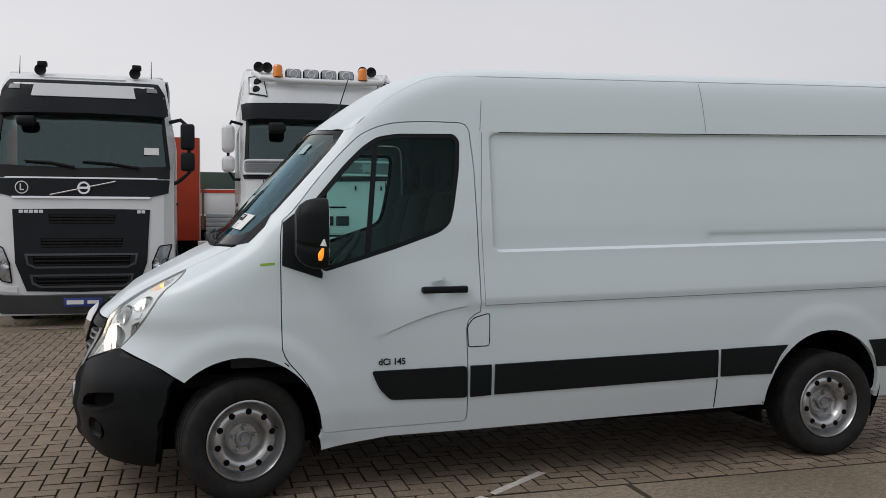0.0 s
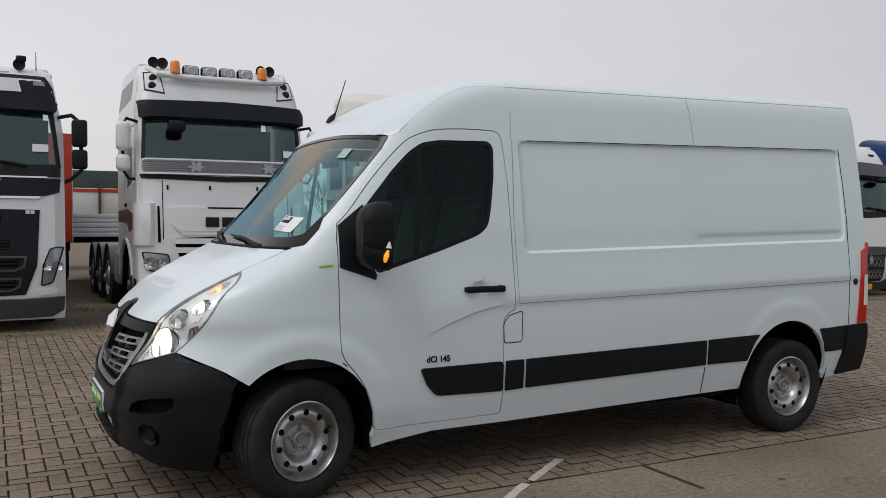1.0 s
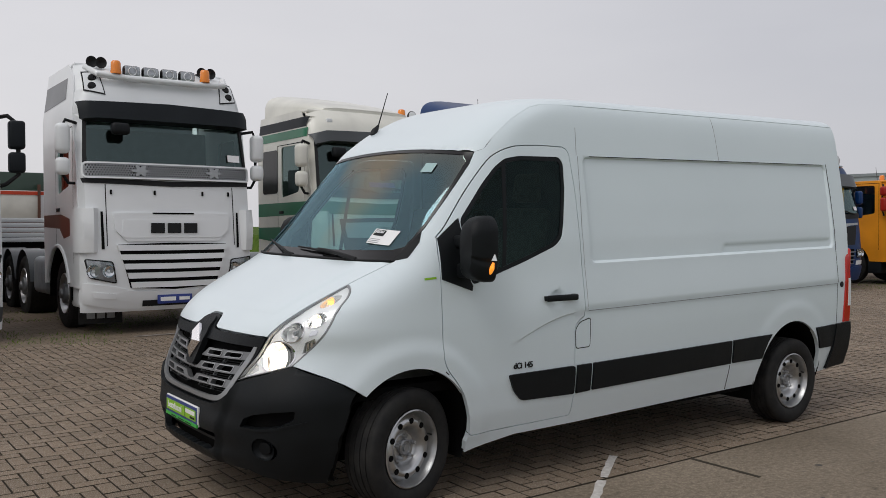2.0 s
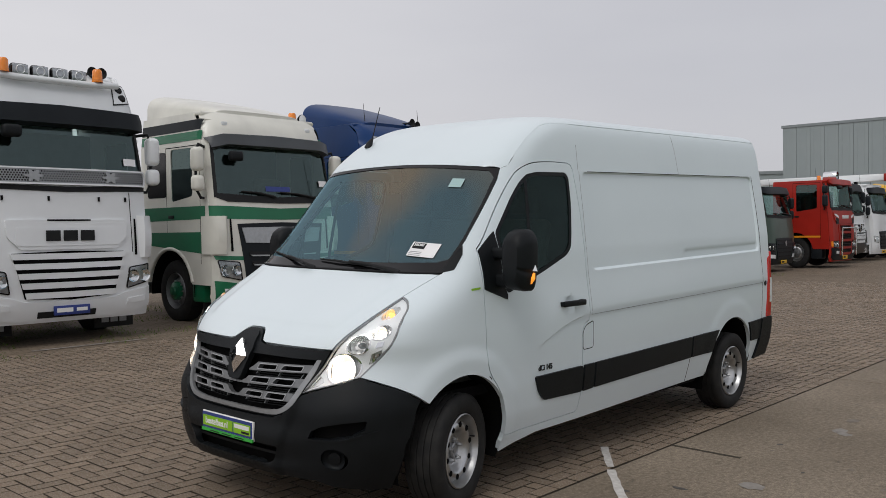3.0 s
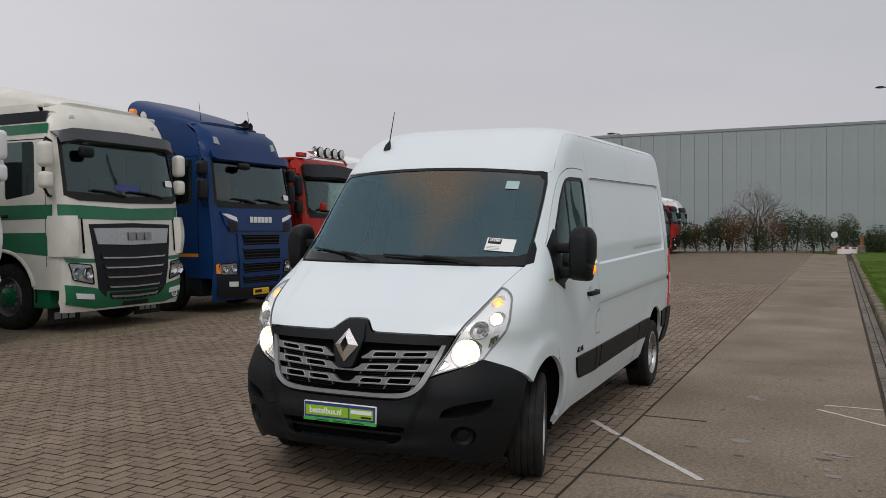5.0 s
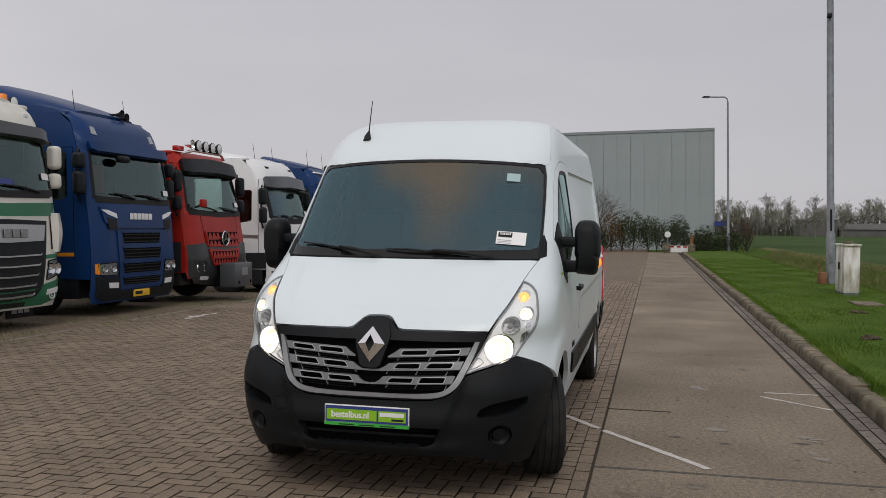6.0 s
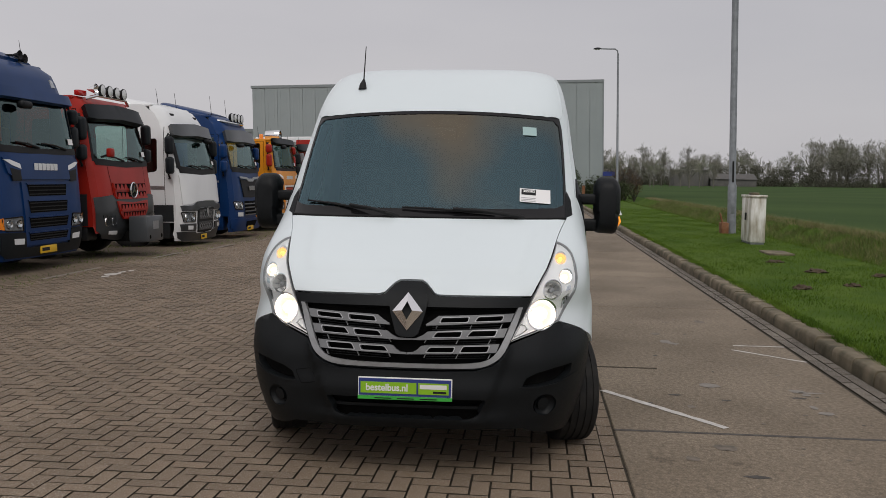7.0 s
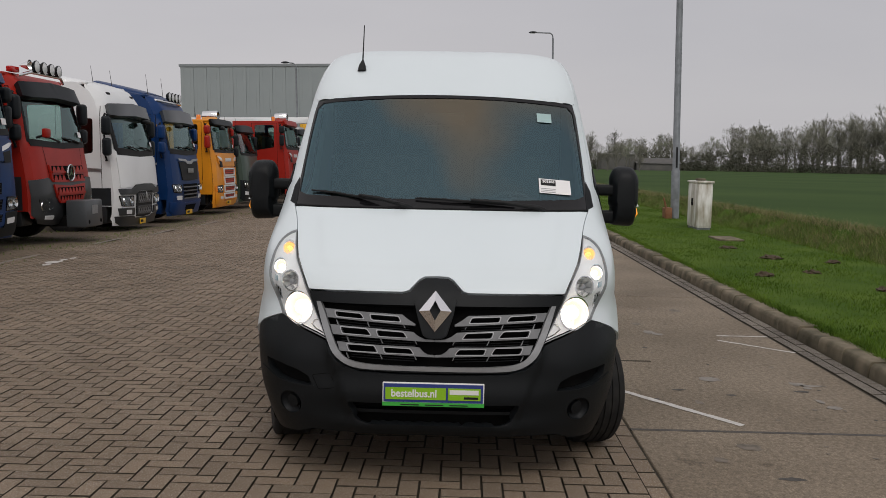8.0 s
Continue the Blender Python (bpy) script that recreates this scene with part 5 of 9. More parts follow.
    in_l = smooth_line([(0.0, 0.642), (0.189, 0.643), (0.335, 0.650), (0.425, 0.667), (0.477, 0.708), (0.516, 0.778), (0.552, 0.86), (0.586, 0.932)], 3)
    bands = [([(0.563, 0.900), (0.546, 0.858), (0.33, 0.850), (0.098, 0.838), (0.098, 0.846), (0.133, 0.866), (0.165, 0.889), (0.354, 0.895)], [[(0.507, 0.889), (0.376, 0.885), (0.358, 0.862), (0.499, 0.866)], [(0.326, 0.884), (0.184, 0.879), (0.172, 0.855), (0.318, 0.860)]]),
             ([(0.530, 0.826), (0.512, 0.781), (0.29, 0.773), (0.067, 0.763), (0.001, 0.762), (0.001, 0.772), (0.05, 0.774), (0.085, 0.79), (0.108, 0.808), (0.155, 0.812), (0.316, 0.820)], [[(0.475, 0.817), (0.343, 0.814), (0.318, 0.786), (0.463, 0.789)], [(0.290, 0.811), (0.158, 0.805), (0.138, 0.780), (0.281, 0.784)]]),
             ([(0.490, 0.749), (0.473, 0.705), (0.288, 0.697), (0.046, 0.689), (0.001, 0.688), (0.001, 0.698), (0.035, 0.701), (0.058, 0.715), (0.075, 0.733), (0.10, 0.737), (0.27, 0.740)], [[(0.437, 0.738), (0.301, 0.735), (0.283, 0.706), (0.425, 0.709)], [(0.254, 0.730), (0.122, 0.726), (0.103, 0.702), (0.244, 0.705)]])]
    for s in (-1, 1):
        side = lambda h: [(s * a, b) for a, b in h]
        keep_normals("grille_frame", skin(side(out_l + in_l), Front(0.008), (), 0.02, 0.02, 0.02), "grey_grille", van)
        for k, (band, cells) in enumerate(bands):
            keep_normals("grille_bar", skin(side(band), Front(-0.002), [side(rounded(c, 0.008, 2)) for c in cells], 0.03, 0.015, 0.03), "satin", van)
            for c in cells:
                keep_normals("cell_lip", skin(side(rounded(inset(c, -0.0045), 0.008, 2)), Front(0.001), [side(rounded(c, 0.008, 2))], 0.03, 0.015, 0.004), "silver", van)
            lo = band[1][1]
            for v0 in (0.16, 0.34, 0.50) if k == 0 else (0.10, 0.27, 0.44):
                rib = [(v0, lo - 0.012), (v0 + 0.004, lo - 0.012), (v0 - 0.008, lo - 0.036), (v0 - 0.012, lo - 0.036)]
                keep_normals("grille_rib", skin(side(rib), Front(-0.02), (), 0.03, 0.02, 0.02), "grey_grille", van)
            for dz in (0.018, 0.030):
                w0, w1 = (0.10 if k else 0.13), (0.50, 0.47, 0.42)[k]
                keep_normals("grille_slat", skin(side([(w0, lo - dz - 0.012), (w1, lo - dz), (w1, lo - dz - 0.003), (w0, lo - dz - 0.015)]), Front(-0.026), (), 0.05, 0.03, 0.02), "black_plastic", van)
    shield = sym([(0.0, 1.052), (0.055, 1.05), (0.08, 1.035), (0.105, 0.965), (0.092, 0.90), (0.06, 0.80), (0.04, 0.785), (0.0, 0.782)])
    keep_normals("badge_shield", skin(shield, Front(0.022), (), 0.03, 0.02, 0.035), "black_plastic", van, sharp=45)
    bm = bmesh.new()
    m = on_front(0.0, 0.905, 0.024)
    loops = [[bm.verts.new(m @ Vector((x * w, y * h, d))) for x, y in ((0, 1), (1, 0), (0, -1), (-1, 0))] for w, h, d in ((0.081, 0.103, -0.01), (0.081, 0.103, 0.004), (0.027, 0.050, 0.032), (0.026, 0.049, 0.0))]
    for A, B in zip(loops, loops[1:]):
        for i in range(4):
            j = (i + 1) % 4
            bm.faces.new((A[i], A[j], B[j], B[i]))
    part("badge", bm, "badge", van, "plain silver diamond badge", sharp=10)
    # bumper with scoops, slot and lamp blanks
    bt = [(0.0, 0.608), (0.19, 0.609), (0.365, 0.615), (0.45, 0.637), (0.516, 0.686), (0.546, 0.748), (0.60, 0.768), (0.70, 0.80)] + uz_to_vz([HEAD_OUT[0]] + raked([(-0.477, 0.772), (-0.40, 0.735), (-0.313, 0.69)])) + uz_to_vz([(-0.355, 0.6), (-0.385, 0.5), (-0.405, 0.4), (-0.42, 0.3), (-0.43, 0.205), (-0.52, 0.212), (-0.62, 0.228), (-0.72, 0.25)]) + [(0.62, 0.282), (0.3, 0.288), (0.0, 0.288)]
    scoop = [(0.612, 0.522), (0.632, 0.566), (0.69, 0.592), (0.79, 0.612), (0.880, 0.622), (0.872, 0.572), (0.82, 0.536), (0.72, 0.521)]
    slot = rounded([(-0.43, 0.462), (0.43, 0.462), (0.385, 0.372), (0.325, 0.352), (-0.325, 0.352), (-0.385, 0.372)], 0.02, 3)
    blank = lambda s: [(s * (0.735 + 0.062 * math.cos(a)), 0.412 + 0.06 * math.sin(a)) for a in np.linspace(0, math.tau, 20)[:-1]]
    sc = [[(s * a, b) for a, b in rounded(scoop, 0.008, 2)] for s in (-1, 1)]
    keep_normals("front_bumper", skin(inset(sym(bt), 0.003), Bumper(), [slot] + sc + [blank(1), blank(-1)], 0.025, 0.018, 0.04), "black_plastic", van, sharp=50)
    # black sheet inside the bumper, in place of the depth's shade
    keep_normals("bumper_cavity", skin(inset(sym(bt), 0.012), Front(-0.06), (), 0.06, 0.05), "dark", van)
    keep_normals("slot_bar", skin([(-0.40, 0.400), (0.40, 0.400), (0.41, 0.416), (-0.41, 0.416)], Front(-0.012), (), 0.05, 0.03, 0.03), "black_plastic", van)
    for s in (-1, 1):
        fin = [(s * 0.60, 0.512), (s * 0.72, 0.508), (s * 0.80, 0.515), (s * 0.912, 0.556), (s * 0.914, 0.566), (s * 0.80, 0.527), (s * 0.72, 0.519), (s * 0.60, 0.522)]
        keep_normals("scoop_fin", skin(fin, Front(0.008), (), 0.03, 0.02, 0.05), "black_plastic", van)
        # the scoop's inner shade is put in as a black sheet
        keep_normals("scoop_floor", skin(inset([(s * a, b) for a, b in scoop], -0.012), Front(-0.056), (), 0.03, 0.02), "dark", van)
        part("lamp_blank", disc(bmesh.new(), on_front(s * 0.735, 0.412, -0.03), [(0.064, 0.028), (0.056, 0.010), (0.042, 0.0), (0.036, 0.0), (0.034, 0.014), (0.0, 0.016)], 24), "black_plastic", van)
        if s < 0:
            continue
        cov = [(s * 0.615, 0.577), (s * 0.52, 0.595), (s * 0.484, 0.524), (s * 0.577, 0.505)]
        keep_normals("tow_eye_cover", skin(rounded(cov, 0.012, 2), Bumper(), [rounded(inset(cov, 0.003), 0.01, 2)], 0.03, 0.02, lift=0.0015), "dark", van)
    # number plate holder
    np_ = new("advert_plate")
    np_.parent = van
    np_.matrix_basis = pose(-0.017, 0, 0)
    np_["label"] = "green and blue dealer plate in a white frame"
    part("plate_board", boxm(-0.905, -0.89, -0.25, 0.25, 0.440, 0.553, bevel=0.004), "plate_white", np_)
    part("plate_field", boxm(-0.908, -0.9, -0.244, 0.244, 0.457, 0.548), "plate_blue", np_)
    part("green_panel", boxm(-0.9105, -0.905, -0.062, 0.235, 0.470, 0.530), "plate_green", np_)
    part("green_panel", boxm(-0.9105, -0.905, -0.232, -0.072, 0.470, 0.530), "plate_green", np_)
    part("green_strip", boxm(-0.9105, -0.9, -0.25, 0.25, 0.437, 0.455), "plate_green2", np_)
    fm = lambda v, z, u=-0.9115: Matrix(((0, 0, -1, u), (-1, 0, 0, v), (0, 1, 0, z), (0, 0, 0, 1)))
    letters("bestelbus.nl", 0.052, fm(0.095, 0.500), "plate_white", np_, "wording", 0.0008, 0.92)
    part("logo_bar", boxm(-0.912, -0.909, -0.222, -0.08, 0.499, 0.522), "plate_white", np_)
    part("logo_bar", boxm(-0.912, -0.909, -0.22, -0.15, 0.477, 0.488), "ink", np_)
    for k in range(3):
        part("text_bar", boxm(-0.912, -0.909, 0.07 - 0.12 * k, 0.16 - 0.12 * k, 0.442, 0.447), "ink", np_)
    # antenna
    p = Top()(0.724, 0.553)
    an = new("antenna")
    an.parent = van
    part("antenna_base", tube(bmesh.new(), [p + Vector((-0.015, 0, -0.015)), p + Vector((0.0, 0, 0.02)), p + Vector((0.03, 0, 0.06))], [0.03, 0.024, 0.008], 10), "ink", an)
    part("antenna_rod", tube(bmesh.new(), [p + Vector((0.028, 0, 0.055)), p + Vector((0.108, 0.0, 0.302))], [0.005, 0.003], 6), "ink", an)
    for u, s, turn in ((0, -1, 15), (0, 1, 15), (3.682, -1, 0), (3.682, 1, 0)):
        build_wheel(van, u, s, turn)
    # underside, cab
    part("underbody", boxm(-0.62, 4.40, -0.56, 0.56, 0.24, 0.5, bevel=0.04), "dark", van)
    part("underbody", boxm(0.5, 3.15, -0.9, 0.9, 0.3, 0.42, bevel=0.03), "dark", van)
    part("cargo_floor", boxm(1.36, 4.43, -0.88, 0.88, 0.5, 0.56), "dark", van)
    part("cab_floor", boxm(-0.35, 1.36, -0.9, 0.9, 0.62, 0.68), "dark", van)
    part("bulkhead", boxm(1.335, 1.36, -0.83, 0.83, 0.62, 2.15), "dash", van)
    bm = bmesh.new()
    prof = [(-0.05, 1.345), (0.10, 1.365), (0.36, 1.345), (0.46, 1.29), (0.49, 1.2), (0.42, 0.95), (0.3, 0.7), (-0.05, 0.7)]
    plate(bm, prof, Matrix(((1, 0, 0, 0), (0, 0, 1, -0.83), (0, 1, 0, 0), (0, 0, 0, 1))), 1.66)
    part("dashboard", bm, "dash", van)
    part("instrument_hood", boxm(0.25, 0.5, -0.62, -0.24, 1.30, 1.41, bevel=0.05, seg=3), "dash", van)
    sw = new("steering_wheel")
    sw.parent = van
    sw.matrix_basis = pose(0.60, -0.44, 1.28, 0, -52, 0)
    ringp = [(0.19 * math.cos(a), 0.19 * math.sin(a), 0) for a in np.linspace(0, math.tau, 33)]
    part("wheel_rim", tube(bmesh.new(), ringp, 0.016, 8, False), "dash", sw)
    part("wheel_hub", boxm(-0.075, 0.075, -0.07, 0.07, -0.05, 0.0, bevel=0.03), "dash", sw)
    for a in (0, 120, 240):
        part("spoke", tube(bmesh.new(), [(0.04 * math.cos(radians(a)), 0.04 * math.sin(radians(a)), -0.02), (0.185 * math.cos(radians(a)), 0.185 * math.sin(radians(a)), 0)], 0.012, 6), "dash", sw)
    for v, w in ((-0.44, 0.5), (0.20, 0.46), (0.62, 0.42)):
        build_seat(van, 0.92, v, w)
    part("interior_mirror", boxm(0.50, 0.53, -0.13, 0.13, 1.86, 1.94, bevel=0.012), "ink", van)
    return van


build_van()

# ---- trucks ----
class Cab:
    """A cab's curved skin. Front: (across, up); side: (back, up)."""

    def __init__(self, prof, hw=1.245, L=0.32, p=4.5, taper=((0, 1.0), (3.0, 1.0), (3.9, 0.93))):
        self.prof = lambda z: float(np.interp(z, [a for a, b in prof], [b for a, b in prof]))
        self.hw = lambda z: hw * float(np.interp(z, [a for a, b in taper], [b for a, b in taper]))
        self.L, self.p = L, p

    def front(self, lift=0.0):
        c = self

        class F:
            def __call__(self, x, z):
                q = min(abs(x) / c.hw(z), 0.9999)
                return Vector((x, c.prof(z) + c.L * (1 - (1 - q ** c.p) ** (1 / c.p)) - lift, z))

            def out(self, p):
                return Vector((0, -1, 0))
        return F()

    def side(self, s, lift=0.0):
        c = self

        class S:
            def __call__(self, y, z):
                k = min(max((y - c.prof(z)) / c.L, 0.0), 1.0)
                return Vector((s * (c.hw(z) * (1 - (1 - k) ** c.p) ** (1 / c.p) + lift), y, z))

            def out(self, p):
                return Vector((s, 0, 0))
        return S()


SYM = lambda h: h + [(-a, b) for a, b in h[::-1] if abs(a) > 1e-6]
RECT = lambda x0, x1, z0, z1: [(x0, z0), (x1, z0), (x1, z1), (x0, z1)]


def fr(c, t, name, poly, m, lift=0.01, flange=0.03, both=False, holes=(), r=0.0, step=0.12):
    """A panel on the cab's front; both: one on each side."""
    for s in ((1, -1) if both else (1,)):
        q = [(s * a, b) for a, b in poly]
        if r:
            q = rounded(q, r, 3)
        o = keep_normals(name, skin(q, c.front(lift), [[(s * a, b) for a, b in h] for h in holes], step, 0.07, flange), m, t)
    return o


def sd(c, t, name, poly, m, lift=0.006, flange=0.02, holes=(), r=0.0, sides=(-1, 1)):
    """A panel on each flank of the cab."""
    for s in sides:
        q = rounded(poly, r, 3) if r else poly
        o = keep_normals(name, skin(q, c.side(s, lift), holes, 0.15, 0.08, flange), m, t)
    return o


def truck_wheel(t, x, y, r=0.5, w=0.3, hub="steel_wheel"):
    o = new("wheel")
    o.parent = t
    o.matrix_basis = pose(x, y, r, 0, 0, 90 if x > 0 else -90)
    part("tyre", lathe(bmesh.new(), [(r * 0.58, -w / 2 + 0.02), (r * 0.66, -w / 2), (r * 0.9, -w / 2), (r * 0.98, -w / 2 + 0.03), (r, -w / 4), (r, w / 4), (r * 0.98, w / 2 - 0.03), (r * 0.9, w / 2), (r * 0.58, w / 2 - 0.02)], 32), "rubber", o)
    part("rim", lathe(bmesh.new(), [(r * 0.6, -w / 2 + 0.03), (r * 0.57, -w / 2 + 0.0), (r * 0.53, -w / 2 + 0.05), (r * 0.46, -w / 2 + 0.12), (r * 0.36, -w / 2 + 0.06), (r * 0.3, -w / 2 + 0.05)], 28), "steel_wheel" if hub == "steel_wheel" else "satin", o)
    part("hub", lathe(bmesh.new(), [(r * 0.31, -w / 2 + 0.06), (r * 0.28, -w / 2 - 0.01), (r * 0.15, -w / 2 - 0.03), (r * 0.13, -w / 2 - 0.06), (0.0, -w / 2 - 0.065)], 24), "satin" if hub == "steel_wheel" else hub, o)
    for i in range(10):
        a = math.tau * i / 10
        part("wheel_bolt", lathe(bmesh.new(), [(0.016, 0.0), (0.016, -0.03), (0.0, -0.035)], 6, "y", (r * 0.335 * math.cos(a), -w / 2 + 0.055, r * 0.335 * math.sin(a))), "silver", o)


def truck_mirror(t, s, z0, z1, z2, z3, m, x=1.5, y=0.25, arm_z=None):
    """Two stacked mirrors on a bow arm."""
    o = new("mirror")
    o.parent = t
    part("main_mirror", boxm(s * x - 0.095, s * x + 0.095, y - 0.1, y + 0.1, z0, z1, bevel=0.07, seg=4), m, o)
    part("wide_mirror", boxm(s * x - 0.095, s * x + 0.095, y - 0.09, y + 0.09, z2, z3, bevel=0.065, seg=4), m, o)
    part("mirror_arm", tube(bmesh.new(), [(s * 1.2, y + 0.12, z1 + 0.02), (s * (x - 0.05), y + 0.04, z1 + 0.05), (s * x, y + 0.05, z1 - 0.05), (s * x, y + 0.05, z2 + 0.03), (s * (x - 0.08), y + 0.04, z2 - 0.1), (s * 1.2, y + 0.12, z2 - 0.1)], 0.022, 8), "black_plastic", o)


def truck_wiper(t, c, x0, x1, z0, z1):
    f = c.front(0.03)
    part("wiper", tube(bmesh.new(), [f(x0, z0), f((x0 + x1) / 2, (z0 + z1) / 2 + 0.02), f(x1, z1)], [0.012, 0.016, 0.02], 6), "ink", t)


def spot(t, name, x, y, z, r, m="chrome", deep=0.09):
    part(name, lathe(bmesh.new(), [(r, 0.0), (r * 1.06, 0.012), (r * 1.05, 0.03), (r * 0.7, deep), (0.0, deep)], 20, "y", (x, y, z)), "black_plastic" if m != "amber" else m, t)
    part(name + "_glass", lathe(bmesh.new(), [(0.0, -0.012), (r * 0.6, -0.008), (r * 0.97, 0.004)], 20, "y", (x, y, z)), "clear_white" if m == "chrome" else m, t)


def roof_loft(t, y0, y1, half, z0, h0, h1, m):
    """A rounded wind deflector that rises from front to back."""
    bm = bmesh.new()
    rings = []
    n = 9
    for k in range(n + 1):
        f = k / n
        y = y0 + (y1 - y0) * f
        h = h0 + (h1 - h0) * f ** 0.85
        w = half * (0.80 + 0.20 * min(1.0, f * 2.2))
        ring = []
        for i in range(17):
            a = math.pi * i / 16
            c, q = math.cos(a), math.sin(a)
            ring.append(bm.verts.new((w * math.copysign(abs(c) ** 0.42, c), y, z0 + h * q ** 0.42)))
        rings.append(ring)
    for A, B in zip(rings, rings[1:]):
        for i in range(16):
            bm.faces.new((A[i], A[i + 1], B[i + 1], B[i]))
    bm.faces.new(rings[0])
    bm.faces.new(rings[-1][::-1])
    part("roof_deflector", bm, m, t)


def beacon(t, x, y, z):
    part("beacon", lathe(bmesh.new(), [(0.075, 0.0), (0.075, 0.04), (0.07, 0.045), (0.068, 0.15), (0.05, 0.175), (0.0, 0.178)], 18, "z", (x, y, z)), "amber", t, "amber beacon")


def air_horn(t, x, y, z):
    part("air_horn", lathe(bmesh.new(), [(0.0, 0.01), (0.03, 0.0), (0.075, -0.03), (0.08, -0.025), (0.04, 0.03), (0.02, 0.1), (0.02, 0.32), (0.0, 0.33)], 16, "y", (x, y, z)), "ink", t)


def truck_base(t, colour="dark", axles=((0.0, 1),), length=6.6, front_axle=1.42, hub="steel_wheel", tank=True):
    for s in (-1, 1):
        truck_wheel(t, s * 1.02, front_axle, hub=hub)
        part("chassis_rail", boxm(s * 0.43 - 0.05, s * 0.43 + 0.05, 0.6, length, 0.62, 0.9), "dark", t)
        for y in axles:
            if isinstance(y, tuple):
                continue
            truck_wheel(t, s * 0.98, y, w=0.5, hub=hub)
            bm = bmesh.new()
            A = [(y + 0.62 * math.cos(a), 0.5 + 0.60 * math.sin(a)) for a in np.linspace(0.15, math.pi - 0.15, 13)]
            i, o = [bm.verts.new((s * 0.7, p, q)) for p, q in A], [bm.verts.new((s * 1.24, p, q)) for p, q in A]
            for k in range(12):
                bm.faces.new((i[k], i[k + 1], o[k + 1], o[k]))
            part("mudguard", bm, "p_grey2", t)
        if tank:
            part("fuel_tank", boxm(s * 0.62 if s > 0 else -1.2, 1.2 if s > 0 else -0.62, 2.35, 3.4, 0.42, 1.0, bevel=0.1, seg=3), "galv", t)
    part("axle", tube(bmesh.new(), [(-0.95, front_axle, 0.5), (0.95, front_axle, 0.5)], 0.07, 8), "dark", t)
    part("engine_block", boxm(-0.42, 0.42, 0.45, 2.3, 0.45, 1.1, bevel=0.05), "dark", t)


def cab_shell(t, c, colour, ztop, screen, depth=2.25, window=((0.62, 1.95), (0.62, 2.72), (1.38, 2.72), (1.38, 1.85)), arch=(1.42, 0.5, 0.66), side_colour=None, side_low=0.62, front_low=0.3, front_colour=None):
    """Front with a windscreen opening, flanks with a window and wheel arch, roof, back and a dark inside."""
    hw0 = c.hw(1.0)
    fo = SYM([(0, front_low), (hw0 * 0.99, front_low)] + [(c.hw(z) * 0.9999 - 0.0005, z) for z in np.arange(front_low + 0.15, ztop, 0.15)] + [(c.hw(ztop) * 0.97, ztop), (0, ztop)])
    keep_normals("cab_front", skin(fo, c.front(), [screen], 0.14, 0.07), front_colour or colour, t, sharp=40)
    ay, az, ar = arch
    for s in (-1, 1):
        y0 = lambda z: c.prof(z) + c.L * 0.66
        a = [(ay + ar * math.cos(q), az + ar * math.sin(q)) for q in np.linspace(math.pi - 0.2, 0.2, 14)]
        out = [(y0(side_low) - 0.0, side_low)] + a + [(depth, side_low), (depth, ztop)] + [(y0(z), z) for z in np.arange(ztop, side_low, -0.2)]
        keep_normals("cab_side", skin(out, c.side(s), [rounded(list(window), 0.06, 3)], 0.16, 0.08, 0.02), side_colour or colour, t, sharp=40)
        keep_normals("side_glass", skin(rounded(list(window), 0.06, 3), c.side(s, -0.015), (), 0.2, 0.1), "truck_glass", t)
        for p, q in (((0.5, 0.95), (0.5, 2.78)), ((1.5, 1.1), (1.5, 2.78)), ((0.5, 2.78), (1.5, 2.78))):
            if p[0] > c.L + c.prof(p[1]) - 0.2:
                n = (Vector(q) - Vector(p)).orthogonal().normalized() * 0.006
                keep_normals("door_gap", skin([tuple(Vector(p) + n), tuple(Vector(q) + n), tuple(Vector(q) - n), tuple(Vector(p) - n)], c.side(s, 0.002), (), 0.3, 0.15), "dark", t)
        part("door_handle", boxm(min(s * 1.235, s * 1.265), max(s * 1.235, s * 1.265), 1.28, 1.44, 1.66, 1.71, bevel=0.01), "black_plastic", t)
        bm = bmesh.new()
        A = [(ay + ar * math.cos(q), az + ar * math.sin(q)) for q in np.linspace(-0.1, math.pi + 0.1, 15)]
        i, o = [bm.verts.new((s * 0.55, p, q)) for p, q in A], [bm.verts.new((s * 1.22, p, q)) for p, q in A]
        for k in range(14):
            bm.faces.new((i[k], i[k + 1], o[k + 1], o[k]))
        part("arch_liner", bm, "dark", t)
    hw1, y1 = c.hw(ztop), c.prof(ztop)
    part("roof", boxm(-hw1 * 0.985, hw1 * 0.985, y1 + 0.02, depth, ztop - 0.06, ztop + 0.012, bevel=0.03), colour, t)
    part("back_wall", boxm(-hw1 * 0.98, hw1 * 0.98, depth - 0.05, depth, 0.75, ztop), side_colour or colour, t)
    part("cab_floor", boxm(-1.15, 1.15, 0.45, depth, 1.15, 1.25), "dark", t)
    gl = keep_normals("windscreen", skin(inset(screen, 0.004), c.front(-0.012), (), 0.2, 0.09), "truck_glass", t)
    zb = min(b for a, b in screen)
    keep_normals("screen_seal", skin(inset(screen, -0.035), c.front(0.006), [inset(screen, 0.012)], 0.2, 0.09, 0.01), "ink", t)
    part("dashboard", boxm(-1.1, 1.1, c.prof(zb) + c.L * 0.4, c.prof(zb) + 0.75, zb - 0.3, zb + 0.02, bevel=0.05), "dash", t)
    for x in (-0.62, 0.62):
        part("seat", boxm(x - 0.27, x + 0.27, 1.15, 1.35, 1.3, 2.35, bevel=0.07, seg=3), "seat_cloth", t)
